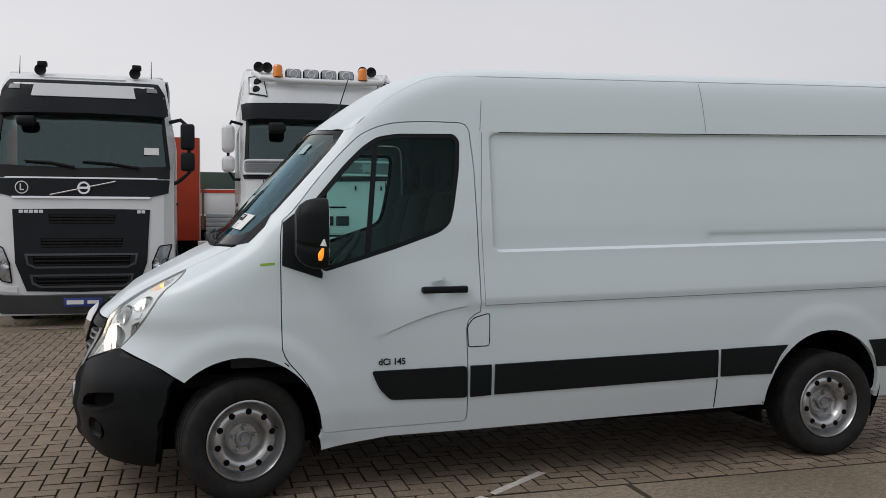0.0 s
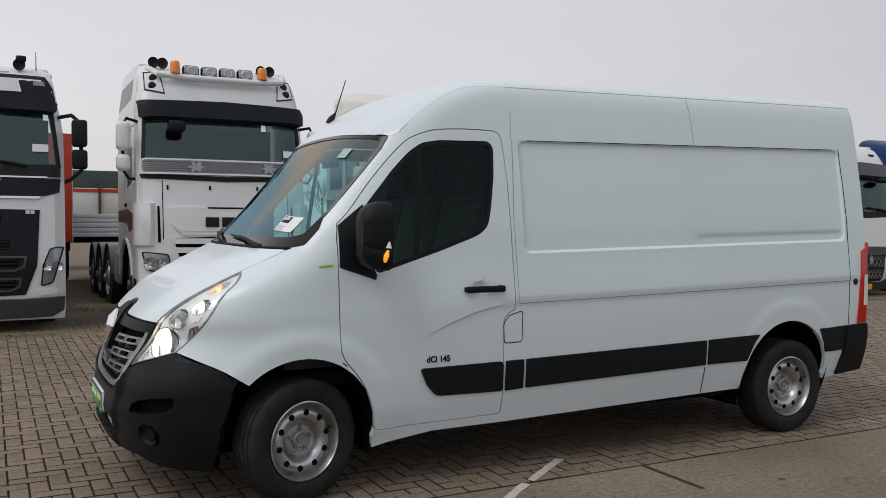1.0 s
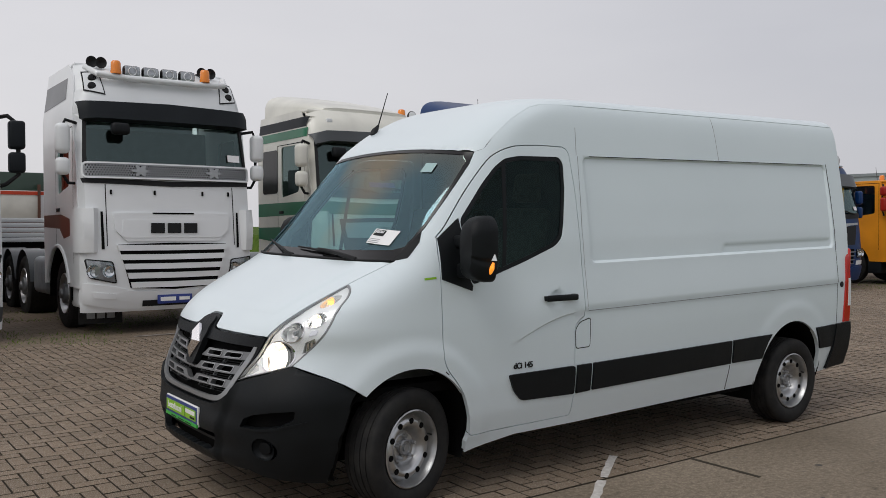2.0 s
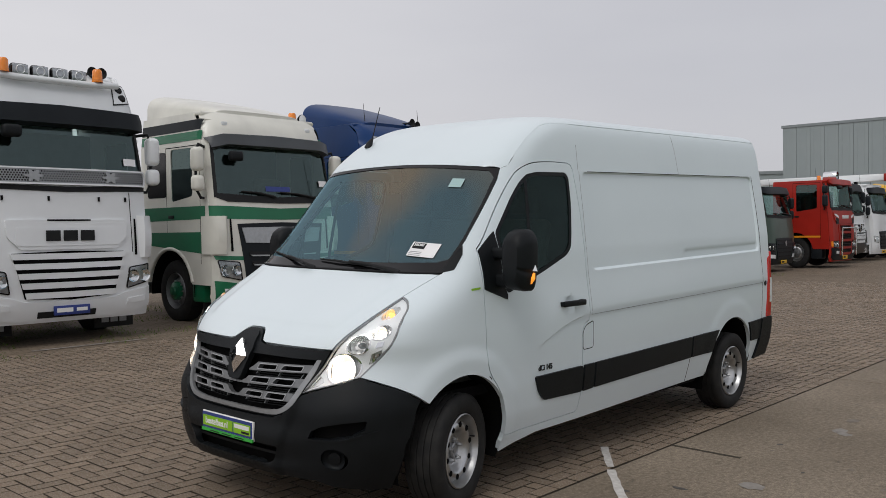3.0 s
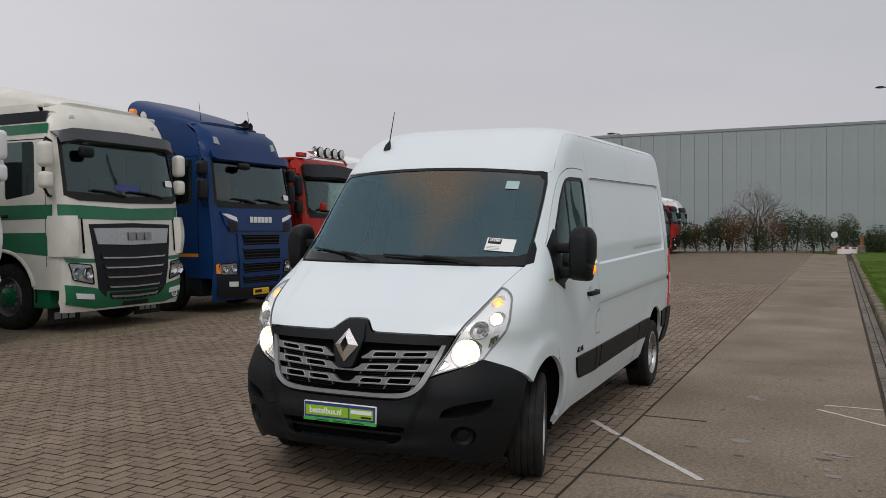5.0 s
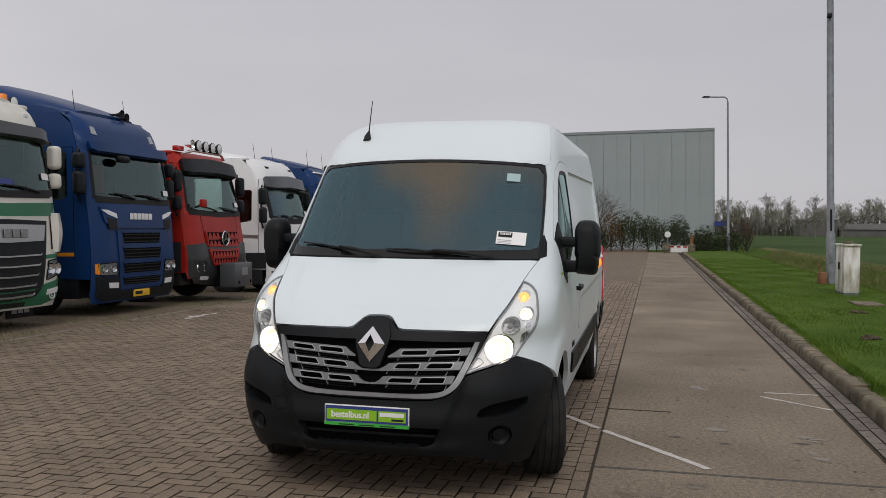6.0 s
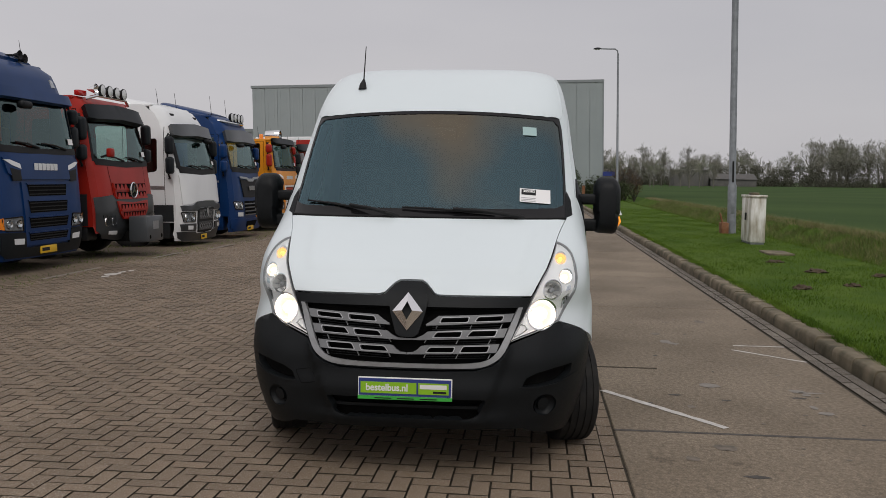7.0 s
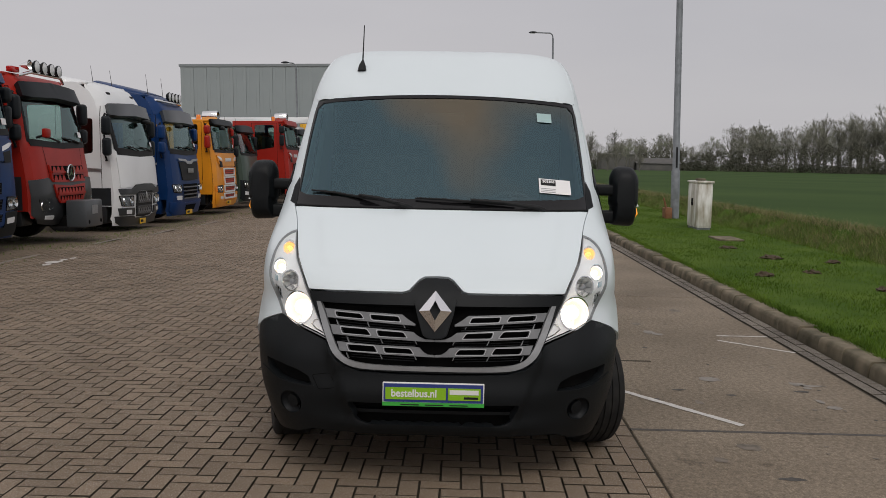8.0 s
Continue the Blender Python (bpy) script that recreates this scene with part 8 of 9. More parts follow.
def build_roof_bar_truck(x, colour, label, z):
    """Dark blue cab: black name grille under a bright strip, slatted lower grille, spots on a roof bar."""
    t = truck("truck", x, z, label)
    c = Cab([(0.2, 0.12), (0.45, 0.03), (0.9, 0.0), (1.5, 0.05), (1.9, 0.10), (2.6, 0.28), (3.0, 0.40), (3.2, 0.55), (3.4, 0.9)], p=4.6, L=0.34, taper=((0, 1.0), (2.5, 1.0), (3.4, 0.9)))
    cab_shell(t, c, colour, 3.3, SCREEN(1.92, 2.66, 1.14, 1.08), 2.2, front_low=0.2)
    fr(c, t, "sun_visor", SYM([(0, 2.62), (1.0, 2.60), (1.19, 2.62), (1.15, 2.90), (0, 2.95)]), "p_grey2", 0.15, 0.13)
    fr(c, t, "cowl", SYM([(0, 1.76), (1.14, 1.80), (1.17, 1.94), (0, 1.88)]), "ink", 0.008, 0.01)
    fr(c, t, "bright_strip", SYM([(0, 1.54), (0.20, 1.54), (0.34, 1.60), (0.84, 1.63), (0.86, 1.68), (0.3, 1.66), (0.16, 1.62), (0, 1.62)]), "silver", 0.05, 0.02)
    fr(c, t, "name_grille", SYM([(0, 1.10), (0.66, 1.12), (0.80, 1.60), (0, 1.56)]), "ink", 0.03, 0.03)
    name_bars(3, 0.17, FACE(0.0, c.front(0.06)(0, 1.36).y, 1.36), "silver", t, "name_bars", 0.006, 1.3)
    for k in range(4):
        zz = 0.98 - k * 0.10
        fr(c, t, "lower_slot", SYM([(0, zz - 0.036), (0.62 - k * 0.02, zz - 0.034), (0.63 - k * 0.02, zz + 0.03), (0, zz + 0.028)]), "dark", 0.012, 0)
        fr(c, t, "lower_slat", SYM([(0, zz - 0.06), (0.64 - k * 0.02, zz - 0.058), (0.65 - k * 0.02, zz - 0.03), (0, zz - 0.032)]), "satin", 0.034, 0.03)
    fr(c, t, "bumper", SYM([(0, 0.20), (1.1, 0.22), (1.23, 0.32), (1.24, 0.56), (0.62, 0.55), (0.5, 0.52), (0, 0.52)]), colour, 0.026, 0.05)
    fr(c, t, "lower_void", SYM([(0, 0.30), (0.40, 0.30), (0.46, 0.46), (0, 0.46)]), "dark", 0.03, 0)
    lamp_unit(t, c, [(0.74, 0.78), (1.18, 0.80), (1.22, 1.02), (0.74, 1.00)], 2, lamp_r=0.08)
    fr(c, t, "fog_lamp", [(0.74, 0.60), (1.04, 0.61), (1.06, 0.72), (0.74, 0.71)], "clear_white", 0.024, 0.02, True)
    dealer_plate(t, c, 0.0, 0.26, "plate_yellow")
    for s in (-1, 1):
        truck_mirror(t, s, 2.16, 2.52, 1.80, 2.10, colour, 1.39, 0.3)
        sd(c, t, "side_strip", [(0.5, 1.52), (0.5, 1.57), (1.45, 1.57), (1.45, 1.52)], "silver", 0.005, 0, sides=(s,))
        part("step_box", boxm(min(s * 0.8, s * 1.22), max(s * 0.8, s * 1.22), 0.42, 0.85, 0.25, 0.9, bevel=0.04), colour, t)
        part("aerial", tube(bmesh.new(), [(s * 0.6, 0.9, 3.3), (s * 0.6, 0.95, 3.85)], [0.008, 0.004], 5), "ink", t)
    part("roof_bar", tube(bmesh.new(), [(-1.02, 0.95, 3.2), (-0.95, 0.55, 3.16), (-0.6, 0.42, 3.14), (0.6, 0.42, 3.14), (0.95, 0.55, 3.16), (1.02, 0.95, 3.2)], 0.035, 8), "chrome", t)
    for xx in (-0.42, -0.14, 0.14, 0.42):
        spot(t, "roof_spot", xx, 0.36, 3.28, 0.115)
    part("front_camera", boxm(-0.72, -0.42, c.front(0.26)(-0.5, 2.6).y, c.front(0.1)(-0.5, 2.6).y, 2.46, 2.56, bevel=0.04, seg=3), "black_plastic", t)
    roof_loft(t, 0.95, 2.25, 1.06, 3.24, 0.14, 0.46, colour)
    screen_sticker(t, c, 0.95, 2.05)
    truck_base(t, axles=(4.6,), length=5.6)


build_dark_grille_truck()
build_mesh_bar_truck()
build_banded_truck()
build_slot_truck(8.86, "p_blue", True, "dark blue high-roof truck with black bumper and grille slots")
build_round_badge_truck(11.98, "p_red", "p_grey3", "red truck with grey bumper, winch plate and roof spots")
build_arch_grille_truck(16.0, "white rounded truck with mesh grille and dark lower trim", -0.05)
build_roof_bar_truck(19.6, "p_blue", "dark blue truck with chrome roof bar and spots", 0.0)
build_slot_truck(23.7, "p_orange", False, "orange low-roof truck with red mirrors and white grille lips", 0.0, False)
build_plain(27.2, "p_dgreen", "p_grey", "small dull green truck with grey visor", 2.75, 0.0, False)
build_slot_truck(31.1, "p_red", False, "red truck with chrome bull bar", 0.0, True, True, 12.4)
build_round_badge_truck(35.4, "p_white", "p_grey3", "white truck with grey bumper", 0.0, False)
build_plain(38.9, "p_white", "p_white", "white truck with a crane boom over its cab", 2.95, 0.0, False, crane=True)
build_plain(42.6, "p_yellow", "p_yellow", "yellow truck with grey visor", 2.8, 0.0, True)
build_plain(45.9, "p_yellow", "p_grey", "yellow truck with dark bumper", 2.9, 0.0, True)
build_plain(49.8, "p_yellow", "p_yellow", "tall yellow truck with dark grille", 3.3, 0.0, True)
build_plain(53.4, "p_grey2", "p_grey2", "silver-grey truck with dark grille", 3.2, 0.0, False)
build_plain(57.2, "p_red", "p_grey", "red truck with dark bumper", 2.9, 0.0, False)
build_plain(61.0, "p_white", "p_white", "white high-roof truck by the hedge", 3.3, 0.0, True)

# behind the front row
def build_trailer():
    t = thing("trailer", -1.2, 17.0, yard_z(-1.2, 17.0), "orange curtain-sided trailer behind the truck row", "trailer")
    part("curtain", boxm(-1.2, 1.2, 0.06, 6.0, 1.15, 2.96, bevel=0.03), "p_grey2", t)
    part("front_panel", boxm(-1.25, 1.25, 0.0, 0.05, 1.1, 3.0, bevel=0.01), "orange_curtain", t)
    part("corner_post", boxm(1.2, 1.27, 0.055, 0.14, 1.1, 3.0), "p_cream", t)
    part("bed", boxm(-1.22, 1.22, 0.06, 6.0, 0.95, 1.14), "dark", t)
    for y in (3.5, 4.8):
        for s in (-1, 1):
            truck_wheel(t, s * 1.0, y)
    for x in (-0.8, 0.8):
        part("landing_leg", boxm(x - 0.1, x + 0.1, 1.0, 1.2, 0.0, 1.0), "dark", t)


def build_tipper():
    t = thing("flatbed_trailer", 1.6, 28.0, yard_z(1.6, 28.0), "old flatbed with green box and striped drop sides", "trailer")
    part("green_box", boxm(-4.5, 3.0, 0.4, 2.4, 1.75, 2.95, bevel=0.04), "p_dgreen", t)
    for k in range(5):
        x = -4.4 + k * 1.5
        part("drop_side", boxm(x, x + 1.46, 0.28, 0.34, 1.62, 2.42, bevel=0.01), "p_cream" if k % 2 else "p_white", t)
        part("red_rail", boxm(x, x + 1.46, 0.26, 0.285, 2.3, 2.4), "orange_curtain", t)
        part("stake", boxm(x - 0.05, x + 0.02, 0.22, 0.3, 1.2, 2.6), "p_brown", t)
    part("bed", boxm(-4.5, 3.0, 0.3, 2.4, 1.15, 1.6, bevel=0.03), "p_brown", t)
    part("frame", boxm(-4.5, 3.0, 0.7, 1.9, 0.8, 1.14), "dark", t)
    for x in (-3.6, -2.3, 1.5, 2.6):
        o = new("wheel")
        o.parent = t
        o.matrix_basis = pose(x, 0.5, 0.5)
        part("tyre", lathe(bmesh.new(), [(0.28, -0.12), (0.45, -0.15), (0.5, -0.08), (0.5, 0.1), (0.28, 0.12)], 24), "rubber", o)
        part("rim", lathe(bmesh.new(), [(0.3, -0.12), (0.2, -0.06), (0.0, -0.1)], 20), "p_brown", o)


def build_white_flatbed():
    t = thing("flatbed", 0.9, 20.5, yard_z(0.9, 20.5), "low white slatted flatbed behind the trucks", "trailer")
    for k in range(5):
        part("slat", boxm(-0.7, 0.9, 0.0, 0.05, 1.13 + k * 0.1, 1.22 + k * 0.1, bevel=0.008), "p_white", t)
    part("bed", boxm(-0.7, 0.9, 0.06, 5.0, 1.0, 1.12), "dark", t)
    for s in (-1, 1):
        truck_wheel(t, 0.1 + s * 0.7, 3.0, 0.45)


build_trailer()
build_tipper()
build_white_flatbed()

# ---- verge, ditch, field edge ----
def blades(name, n, area, h0, h1, w, m, label, lean=0.5, keep=None, seed=1, zf=ground_height):
    rr = np.random.RandomState(seed)
    V, F = [], []
    x0, x1, y0, y1 = area
    for i in range(n):
        u = rr.uniform()
        x, y = x0 + (x1 - x0) * u ** 1.6, rr.uniform(y0, y1)
        if keep and not keep(x, y):
            continue
        z = zf(x, y)
        h = rr.uniform(h0, h1)
        a = rr.uniform(0, math.tau)
        dx, dy = math.cos(a) * w / 2, math.sin(a) * w / 2
        lx, ly = rr.normal(0, lean, 2) * h
        k = len(V)
        V += [(x - dx, y - dy, z - 0.01), (x + dx, y + dy, z - 0.01), (x + lx, y + ly, z + h)]
        F.append((k, k + 1, k + 2))
    me = bpy.data.meshes.new(name)
    me.from_pydata(V, [], F)
    me.materials.append(M[m])
    return tagged(new(name, me), label, "grass", kind="stuff")


blades("verge_grass", 110000, (1.0, 42, -1.4, KERB_B - 0.01), 0.012, 0.036, 0.011, "grass", "short green grass of the mown verge", 0.6)
blades("kerb_grass", 16000, (1.0, 36, KERB_B - 0.10, KERB_B + 0.05), 0.02, 0.06, 0.01, "grass", "grass tufts hanging over the kerb", 0.8, zf=lambda x, y: 0.115)
blades("ditch_reeds", 60000, (4.0, 60, -4.5, -1.8), 0.06, 0.30, 0.012, "reed", "dry reeds and rough grass in the ditch", 0.8, seed=2, keep=lambda x, y: noise.noise(Vector((x * 0.8, y * 1.1, 7))) > -0.25)
blades("ditch_stalks", 1500, (5.0, 60, -4.4, -1.9), 0.2, 0.5, 0.009, "straw", "pale broken reed stalks in the ditch", 0.5, seed=8, keep=lambda x, y: noise.noise(Vector((x * 0.5, y * 0.5, 2))) > 0.0)
blades("ditch_green", 36000, (4.0, 60, -4.6, -1.1), 0.05, 0.22, 0.011, "grass", "rank green grass along the ditch", 0.6, seed=3)
blades("field_edge", 16000, (6.0, 70, -4.9, -4.1), 0.05, 0.20, 0.012, "straw", "straw-coloured grass at the field edge", 0.7, seed=4)
blades("yard_weeds", 22000, (-3.5, 26, 12.3, 17.5), 0.008, 0.05, 0.012, "grass", "moss and weeds growing between the parked trucks", 0.9, seed=6, zf=lambda x, y: yard_z(x, y), keep=lambda x, y: noise.noise(Vector((x * 0.9, y * 0.9, 3))) > -0.05)

for i, (x, y, r) in enumerate(((11.7, 0.6, 0.16), (10.1, 0.35, 0.17), (7.6, 1.3, 0.13), (8.0, 0.48, 0.12), (9.5, -0.45, 0.12), (6.3, 0.2, 0.12))):
    bm = bmesh.new()
    bmesh.ops.create_icosphere(bm, subdivisions=3, radius=1)
    for v in bm.verts:
        d = 1 + 0.5 * noise.noise(v.co * 2.5 + Vector((i, 0, 0))) + 0.25 * noise.noise(v.co * 7)
        v.co = Vector((v.co.x * r * d, v.co.y * r * d, max(v.co.z, -0.2) * 0.055 * d * (0.55 + 0.9 * abs(noise.noise(v.co * 5 + Vector((0, i, 0)))))))
    o = tagged(link("molehill", bm, "soil"), "small dark molehill in the grass", "molehill", "molehills")
    o.matrix_basis = pose(x, y, 0.105)


def build_cabinet():
    t = thing("utility_cabinet", 16.97, -0.25, 0.09, "dirty white metal utility cabinet on the verge", "cabinet")
    part("body", boxm(-0.48, 0.48, -0.17, 0.17, 0.06, 1.14, bevel=0.008), "cabinet", t)
    part("plinth", boxm(-0.46, 0.46, -0.15, 0.15, -0.1, 0.06), "galv", t)
    part("roof", boxm(-0.51, 0.51, -0.2, 0.2, 1.14, 1.19, bevel=0.012), "cabinet", t)
    part("door", boxm(-0.45, -0.01, 0.165, 0.18, 0.1, 1.1, bevel=0.004), "cabinet", t)
    part("door", boxm(0.01, 0.45, 0.165, 0.18, 0.1, 1.1, bevel=0.004), "cabinet", t)
    part("end_panel", boxm(-0.49, -0.478, -0.145, 0.145, 0.1, 1.1, bevel=0.003), "cabinet", t)
    part("handle", boxm(-0.06, -0.03, 0.18, 0.2, 0.58, 0.76, bevel=0.005), "ink", t)
    part("handle", boxm(0.03, 0.06, 0.18, 0.2, 0.58, 0.76, bevel=0.005), "ink", t)
    part("top_stone", boxm(-0.1, 0.16, -0.1, 0.1, 1.19, 1.25, bevel=0.02), "kerb", t)
    tagged(link("ground_cover_plate", boxm(13.4, 14.3, -0.25, 0.25, 0.09, 0.135, bevel=0.01), "kerb"), "low concrete cover slab in the grass", "cover")
    return t


def build_mast():
    t = thing("mast", 21.0, -0.62, 0.08, "tall grey steel mast on the verge", "mast")
    t.matrix_basis = pose(21.0, -0.62, 0.08, -1.2, 0, 0)
    part("pole", tube(bmesh.new(), [(0, 0, -0.2), (0, 0, 1.4), (0, 0, 1.45), (0, 0, 11)], [0.125, 0.125, 0.1, 0.085], 16), "galv", t)
    part("hatch", boxm(-0.13, -0.1, -0.05, 0.05, 0.6, 1.0, bevel=0.005), "galv", t)
    part("bracket", boxm(-0.16, 0.0, -0.02, 0.05, 8.35, 8.5, bevel=0.01), "ink", t)
    part("bracket", boxm(-0.2, -0.05, -0.02, 0.10, 7.4, 7.5, bevel=0.01), "ink", t)
    part("base_guard", boxm(-0.2, 0.2, 0.12, 0.32, 0.0, 0.34, bevel=0.02), "rust", t)
    part("base_rod", tube(bmesh.new(), [(-0.1, 0.2, 0.0), (-0.1, 0.35, 0.62)], 0.03, 6), "rust", t)
    part("number_strip", boxm(-0.128, -0.12, -0.02, 0.03, 1.5, 2.1), "ink", t)


def street_lamp(x, y, z, h, arm, lab):
    t = thing("street_lamp", x, y, z, lab, "street lamp", "yard lamps")
    t.matrix_basis = pose(x, y, z, -1.2, 0, 0)
    part("pole", tube(bmesh.new(), [(0, 0, -0.3), (0, 0, 1.2), (0, 0, 1.25), (0, 0, h - 0.35)], [0.14, 0.13, 0.09, 0.06], 12), "galv", t)
    part("arm", tube(bmesh.new(), [(0, 0, h - 0.4), (0, 0.04, h - 0.15), (0, 0.2, h - 0.02), (0, arm * 0.6, h), (0, arm, h + 0.02)], 0.045, 8), "galv", t)
    bm = bmesh.new()
    bmesh.ops.create_icosphere(bm, subdivisions=3, radius=1)
    for v in bm.verts:
        v.co = Vector((v.co.x * 0.13, arm + 0.25 + v.co.y * 0.30, h + 0.02 + max(v.co.z, -0.25) * 0.10))
    part("lamp_head", bm, "p_grey", t)
    bm = boxm(-0.09, 0.09, arm + 0.06, arm + 0.44, h - 0.035, h - 0.008, bevel=0.012)
    part("lamp_glass", bm, "clear_white", t)


build_cabinet()
build_mast()
street_lamp(59.9, -0.92, 0.1, 10.9, 1.2, "tall grey street lamp at the yard's end")
street_lamp(59.9, 17.7, -0.35, 8.9, 0.55, "grey street lamp behind the trucks")


def build_hall():
    t = thing("warehouse", 66, -0.35, 0.0, "large windowless grey warehouse with vertical cladding panels", "warehouse")
    t.matrix_basis = pose(66, -0.35, 0.0, -1.1, 0, 0)
    part("wall", boxm(0.06, 40, 0.02, 28.5, -1.5, 9.45), "cladding", t, smooth=False)
    n = 27
    w = 28.5 / n
    first = None
    for i in range(n):
        m = pose(0, i * w, 0)
        if first is None:
            bm = bmesh.new()
            for k in range(4):
                box(bm, 0.0 if k % 2 else 0.006, 0.06, 0.012 + k * (w - 0.024) / 4, 0.012 + (k + 1) * (w - 0.024) / 4 - 0.001, -1.0, 9.3)
            first = part("cladding_panel", bm, "cladding", t, smooth=False)
        else:
            share("cladding_panel", first, m, t)
    part("fascia", boxm(-0.05, 40.1, -0.06, 28.6, 9.3, 9.5), "cladding_trim", t, smooth=False)
    part("corner_trim", boxm(-0.03, 0.2, -0.05, 0.06, -1, 9.3), "cladding_trim", t, smooth=False)
    part("canopy", boxm(-0.4, 3.0, -0.9, 0.0, 1.9, 2.25), "plate_blue", t, smooth=False)
    g = thing("warehouse_wing", 70, 28.2, -0.5, "lower grey wing behind the warehouse", "warehouse")
    part("wall", boxm(0, 30, 0.02, 40, -1, 5.9), "cladding", g, smooth=False)
    part("roof_edge", boxm(-0.1, 30, 0.0, 40, 5.9, 6.15), "cladding_trim", g, smooth=False)


build_hall()


def leaf_cloud(bm, rr, centre, rad, n, size):
    for _ in range(n):
        d = Vector((rr.gauss(0, 1), rr.gauss(0, 1), rr.gauss(0, 1)))
        d = d.normalized() * rr.uniform(0.35, 1.0) ** 0.6
        p = Vector(centre) + Vector((d.x * rad[0], d.y * rad[1], d.z * rad[2]))
        a, b = Vector((rr.gauss(0, 1), rr.gauss(0, 1), rr.gauss(0, 1))).normalized(), Vector((rr.gauss(0, 1), rr.gauss(0, 1), rr.gauss(0, 1))).normalized()
        s = size * rr.uniform(0.6, 1.3)
        bm.faces.new([bm.verts.new(p + a * s), bm.verts.new(p + b * s * 0.5), bm.verts.new(p - a * s * 0.8), bm.verts.new(p - b * s * 0.5)])


def branch(bm, rr, p, d, length, r, depth):
    """A tapering limb that forks into finer ones."""
    q = p + d * length * 0.5 + Vector((rr.uniform(-1, 1), rr.uniform(-1, 1), 0)) * length * 0.06
    e = p + d * length
    tube(bm, [p, q, e], [r, r * 0.8, r * 0.55], 5 if depth > 2 else 3, False)
    if depth == 0:
        return
    for _ in range(3 if depth > 1 else 4):
        ang = rr.uniform(0, math.tau)
        side = (d.orthogonal().normalized() * math.cos(ang) + d.cross(d.orthogonal()).normalized() * math.sin(ang))
        nd = (d * rr.uniform(0.6, 1.0) + side * rr.uniform(0.35, 0.8) + Vector((0, 0, 0.18))).normalized()
        branch(bm, rr, p.lerp(e, rr.uniform(0.55, 1.0)), nd, length * rr.uniform(0.55, 0.78), r * 0.5, depth - 1)


def build_hedge():
    rr = random.Random(11)
    for i in range(24):
        y = -1.2 + i * 0.85 + rr.uniform(-0.2, 0.2)
        h = rr.uniform(1.3, 2.7) if y > 0.5 else rr.uniform(1.2, 2.1)
        if 5.0 < y < 7.0:
            h = 2.6
        o = thing("hedge_bush", 59.6 + rr.uniform(-0.7, 0.7), y, yard_z(58, 6) - 0.02, "dark evergreen bush in the hedge by the warehouse", "bush", "hedge bushes")
        bm = bmesh.new()
        for k in range(7):
            leaf_cloud(bm, rr, (rr.uniform(-0.4, 0.4), rr.uniform(-0.5, 0.5), h * rr.uniform(0.25, 0.85)), (0.7, 0.7, h * 0.34), 260, 0.075)
        part("crown", bm, "hedge" if rr.random() < 0.66 else "hedge_brown", o)
        bm = bmesh.new()
        for k in range(4):
            tube(bm, [(0, 0, -0.1), (rr.uniform(-0.3, 0.3), rr.uniform(-0.3, 0.3), h * 0.7)], [0.04, 0.015], 4)
        part("stem", bm, "bark", o)
    for x, y, h in ((60.4, 8.4, 4.9), (60.8, 10.3, 3.4), (61.5, -1.6, 3.0), (62.5, -2.4, 2.0)):
        o = thing("shrub", x, y, 0.0, "tall half-bare brown shrub in front of the warehouse", "shrub", "bare shrubs")
        bm = bmesh.new()
        for k in range(5):
            d = Vector((rr.uniform(-0.35, 0.35), rr.uniform(-0.5, 0.5), 1)).normalized()
            branch(bm, rr, Vector((0, 0, 0)), d, h * 0.45, 0.06, 3)
        part("limb", bm, "bark", o)
        bm = bmesh.new()
        leaf_cloud(bm, rr, (0, 0, h * 0.6), (h * 0.25, h * 0.36, h * 0.4), 650, 0.055)
        part("crown", bm, "hedge_brown", o)


def build_barrier():
    t = thing("road_barrier", 55.6, 2.6, 0.0, "concrete blocks with red and white board closing the road", "barrier")
    for y in (-0.85, 0.75):
        part("block", boxm(-0.3, 0.3, y - 0.22, y + 0.22, 0.0, 0.62, bevel=0.04), "kerb", t)
    part("board", boxm(-0.06, 0.0, -0.62, 0.52, 0.06, 0.5), "p_white", t)
    for k in range(3):
        part("red_stripe", boxm(-0.075, -0.06, -0.55 + k * 0.42, -0.3 + k * 0.42, 0.38, 0.48), "p_red", t)
    part("sign_post", tube(bmesh.new(), [(0, 0.72, 0.6), (0, 0.72, 1.3)], 0.03, 8), "galv", t)
    part("round_sign", lathe(bmesh.new(), [(0.0, -0.05), (0.15, -0.05), (0.2, -0.04), (0.2, 0.0)], 24, "x", (0, 0.72, 1.25)), "clear_white", t)
    part("post_panel", boxm(-0.05, 0.0, -0.95, -0.75, 0.6, 1.2), "rust", t)


build_hedge()
build_barrier()


def twigs(bm, rr, p, d, length, n):
    """A spray of fine slivers from a branch's tip."""
    for _ in range(n):
        e = (d + Vector((rr.gauss(0, 0.55), rr.gauss(0, 0.55), rr.gauss(0.1, 0.4)))).normalized() * length * rr.uniform(0.5, 1.2)
        w = e.orthogonal().normalized() * length * 0.024
        o = p - d * length * rr.uniform(0, 0.6)
        bm.faces.new([bm.verts.new(o - w), bm.verts.new(o + w), bm.verts.new(o + e)])


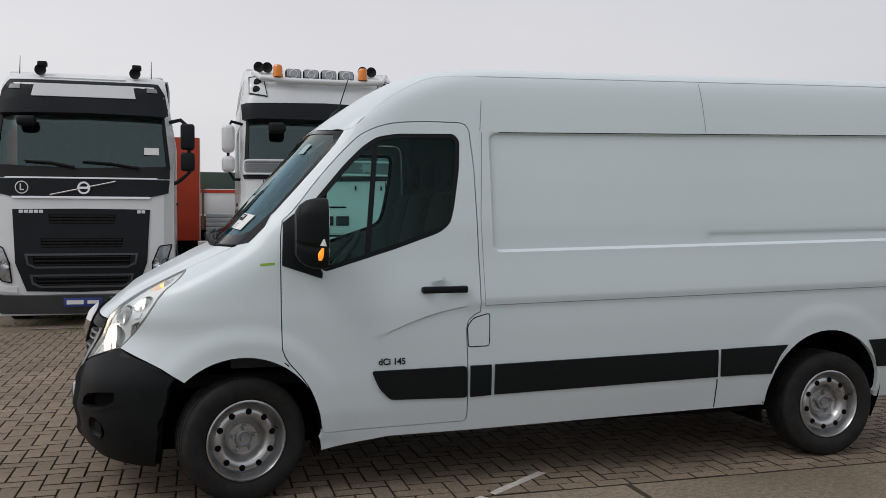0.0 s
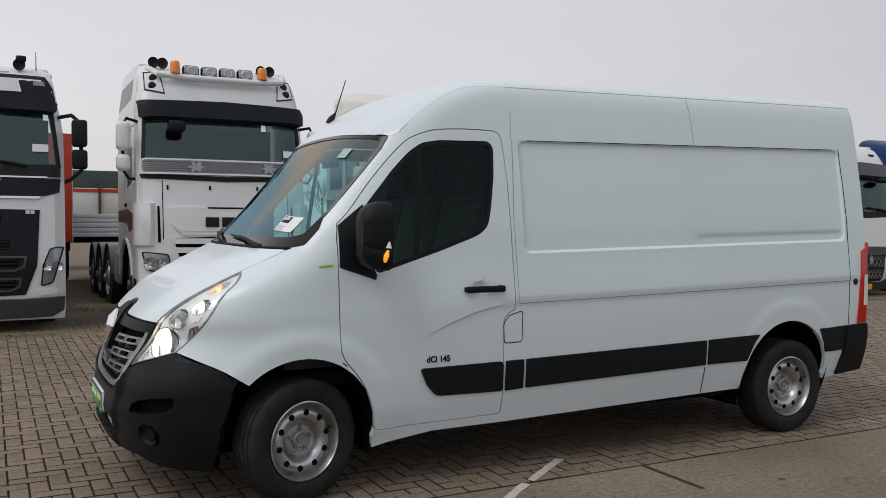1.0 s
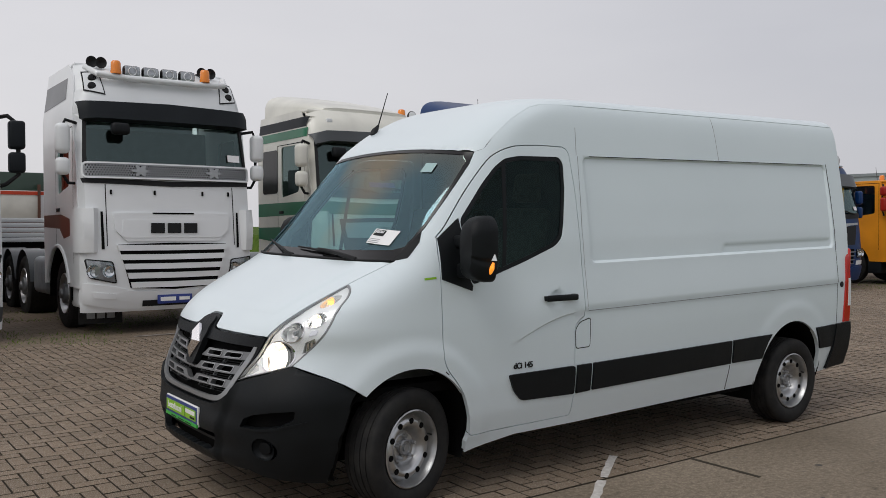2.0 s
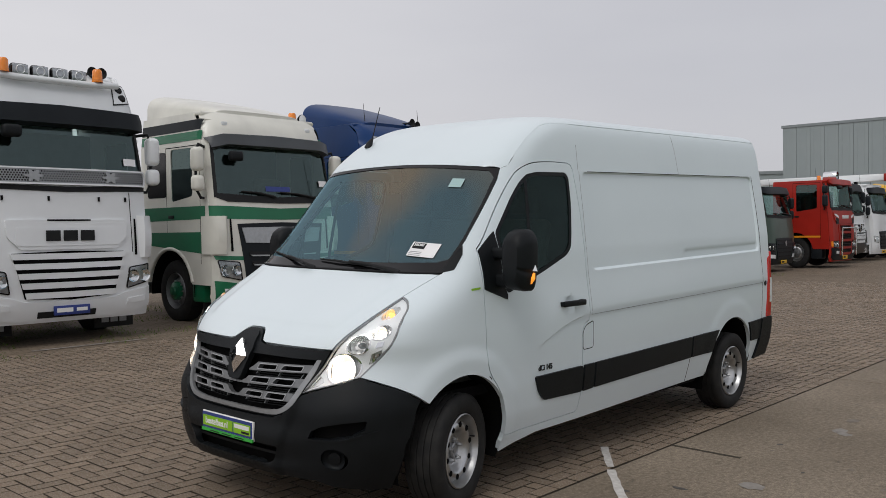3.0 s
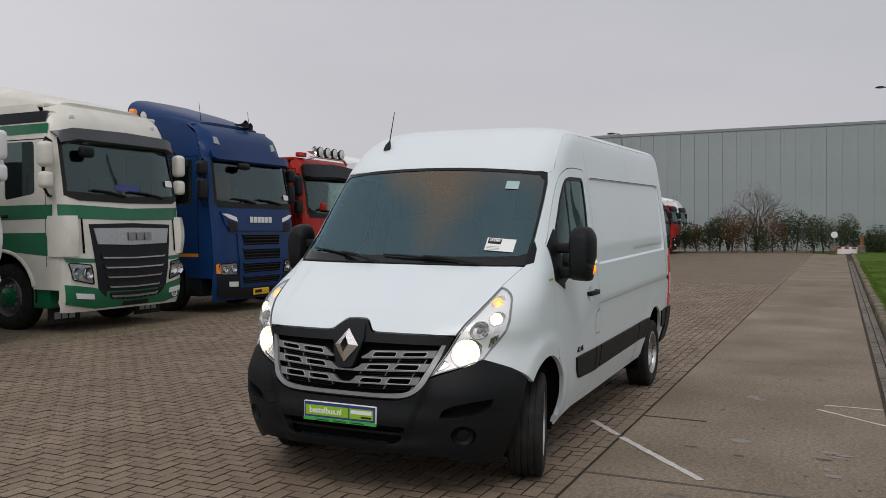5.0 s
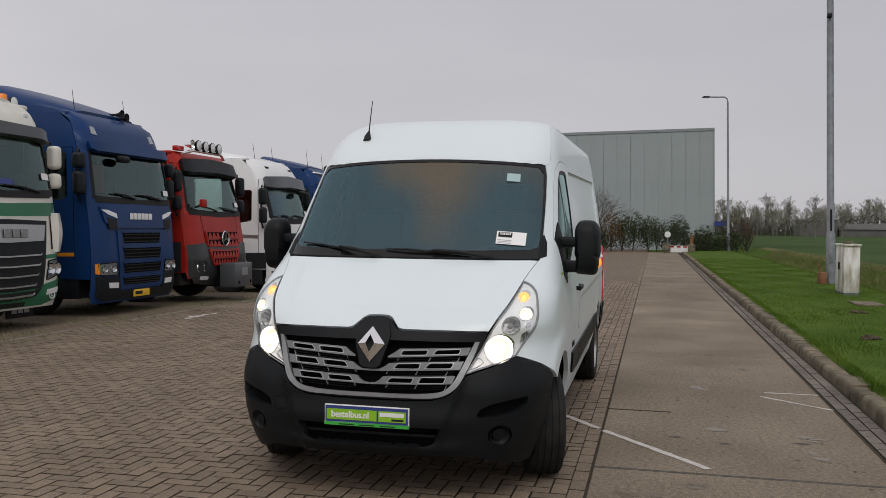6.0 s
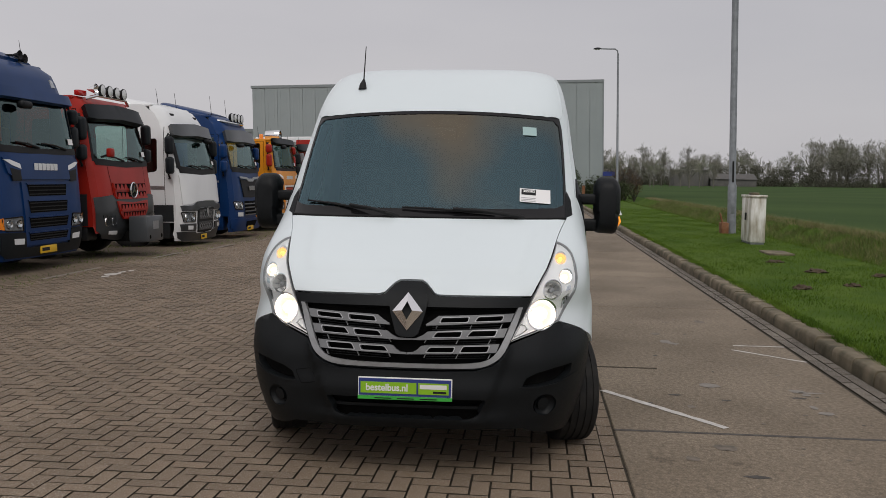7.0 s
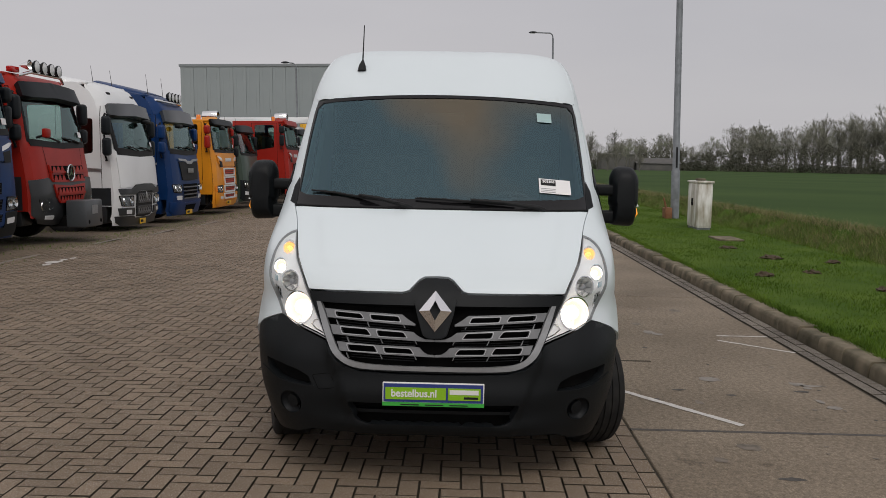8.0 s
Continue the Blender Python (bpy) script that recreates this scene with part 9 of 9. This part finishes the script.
def limb(bm, tw, rr, p, d, length, r, depth, rise):
    e = p + d * length
    tube(bm, [p, p.lerp(e, 0.5) + Vector((rr.uniform(-1, 1), rr.uniform(-1, 1), 0)) * length * 0.06, e], [r, r * 0.8, r * 0.6], 4 if depth > 1 else 3, False)
    if depth == 0:
        twigs(tw, rr, e, d, length * 0.9, 7)
        return
    for k in range(3):
        a = rr.uniform(0, math.tau)
        o = d.orthogonal().normalized()
        side = o * math.cos(a) + d.cross(o) * math.sin(a)
        nd = (d + side * rr.uniform(0.35, 0.85) + Vector((0, 0, rise))).normalized()
        limb(bm, tw, rr, p.lerp(e, 1.0 if k == 0 else rr.uniform(0.45, 0.95)), nd, length * rr.uniform(0.58, 0.8), r * 0.55, depth - 1, rise)


def build_trees():
    rr = random.Random(21)
    kinds = []
    for k in range(6):
        o = thing("tree", 0, 0, -50, "bare tree in the distant wood, its grey-brown paled for haze", "tree", "distant trees")
        bm, tw = bmesh.new(), bmesh.new()
        tall = k in (1, 3)
        tube(bm, [(0, 0, 0), (0.005, 0, 0.3), (0, 0.006, 0.62 if tall else 0.42)], [0.017, 0.013, 0.007], 6, False)
        for q in range(11 if tall else 8):
            a, z = rr.uniform(0, math.tau), rr.uniform(0.14, 0.6) if tall else rr.uniform(0.18, 0.42)
            out = 0.32 if tall else rr.uniform(0.5, 1.0)
            limb(bm, tw, rr, Vector((0, 0, z)), Vector((math.cos(a) * out, math.sin(a) * out, 1)).normalized(), rr.uniform(0.15, 0.2) * (1 if z < 0.5 else 0.8), 0.006, 3, 0.35 if tall else 0.2)
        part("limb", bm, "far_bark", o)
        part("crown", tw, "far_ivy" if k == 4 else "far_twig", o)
        kinds.append(o)
    spots_ = []
    for i in range(84):
        spots_.append((rr.uniform(285, 345), -62 - i * 1.26 + rr.uniform(-1.5, 1.5), float(np.interp(i, [0, 22, 36, 47, 62, 83], [15, 16, 23, 27, 26, 21])) * rr.uniform(0.62, 1.06)))
    for i in range(32):
        spots_.append((rr.uniform(300, 340), 8 - i * 2.2 + rr.uniform(-1, 1), rr.uniform(12.5, 16.5)))
    for i in range(18):
        spots_.append((rr.uniform(190, 215), -10 - i * 1.6 + rr.uniform(-1, 1), rr.uniform(5.5, 9.0)))
    for i in range(24):
        spots_.append((rr.uniform(40, 150), rr.uniform(120, 190), rr.uniform(8, 12)))
    first = {}
    for i, (x, y, h) in enumerate(spots_):
        m = Matrix.Translation((x, y, -0.3)) @ Matrix.Rotation(rr.uniform(0, math.tau), 4, "Z") @ Matrix.Diagonal((h * rr.uniform(0.8, 1.15), h * rr.uniform(0.8, 1.15), h, 1))
        if i < len(kinds):
            first[i] = m
        else:
            copy_thing(kinds[i % len(kinds)], m)
    for i, m in first.items():
        kinds[i].matrix_basis = m
    # low thicket under the wood
    bm = bmesh.new()
    for i in range(760):
        y = -178 + i * 0.235
        top = float(np.interp(y, [-178, -110, -85, -60, 0], [8.5, 8.5, 6.0, 5.2, 5.0]))
        leaf_cloud(bm, rr, (rr.uniform(278, 300), y, top * rr.random() ** 1.6 + 0.4), (3, 1.8, 1.6), 150, 0.28)
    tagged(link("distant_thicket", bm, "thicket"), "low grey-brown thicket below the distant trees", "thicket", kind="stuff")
    for x, y, w, d, h, rise in ((270, -41.6, 10, 10, 4.8, 0.3), (268, -53.5, 13, 10, 2.2, 1.7)):
        o = thing("farm_shed", x, y, 0, "long low dark farm shed on the horizon", "shed", "farm sheds")
        part("wall", boxm(-d / 2, d / 2, -w / 2, w / 2, -0.5, h, bevel=0.02), "shed", o)
        bm = bmesh.new()
        plate(bm, [(-d / 2 - 0.4, h), (d / 2 + 0.4, h), (0, h + rise)], Matrix(((1, 0, 0, 0), (0, 0, 1, -w / 2 - 0.3), (0, 1, 0, 0), (0, 0, 0, 1))), w + 0.6)
        part("roof", bm, "shed_roof", o)


build_trees()

# ---- the bricks nearest the walk, each by itself ----
def single_brick(ax):
    bm = bmesh.new()
    L, W = (0.1021, 0.0496) if ax else (0.0496, 0.1021)
    rings = [[bm.verts.new((sx * (L - e), sy * (W - e), d)) for sx, sy in ((-1, -1), (1, -1), (1, 1), (-1, 1))] for e, d in ((0.0032, 0), (0.0008, -0.005), (0.0, -0.035))]
    bm.faces.new(rings[0])
    for A, B in zip(rings, rings[1:]):
        for i in range(4):
            bm.faces.new((B[i], B[(i + 1) % 4], A[(i + 1) % 4], A[i])).material_index = 1
    return bm


masters = {}
for i, (x, y, ax) in enumerate(near_bricks):
    m = pose(x, y, yard_z(x, y) + rs.uniform(-0.0018, 0.0018), rs.uniform(-0.35, 0.35), rs.uniform(-0.35, 0.35), rs.uniform(-0.4, 0.4))
    if ax not in masters:
        masters[ax] = part("brick", single_brick(ax), ["brick", "joint"], pavement, smooth=False)
        masters[ax].matrix_basis = m
    else:
        share("brick", masters[ax], m, pavement)
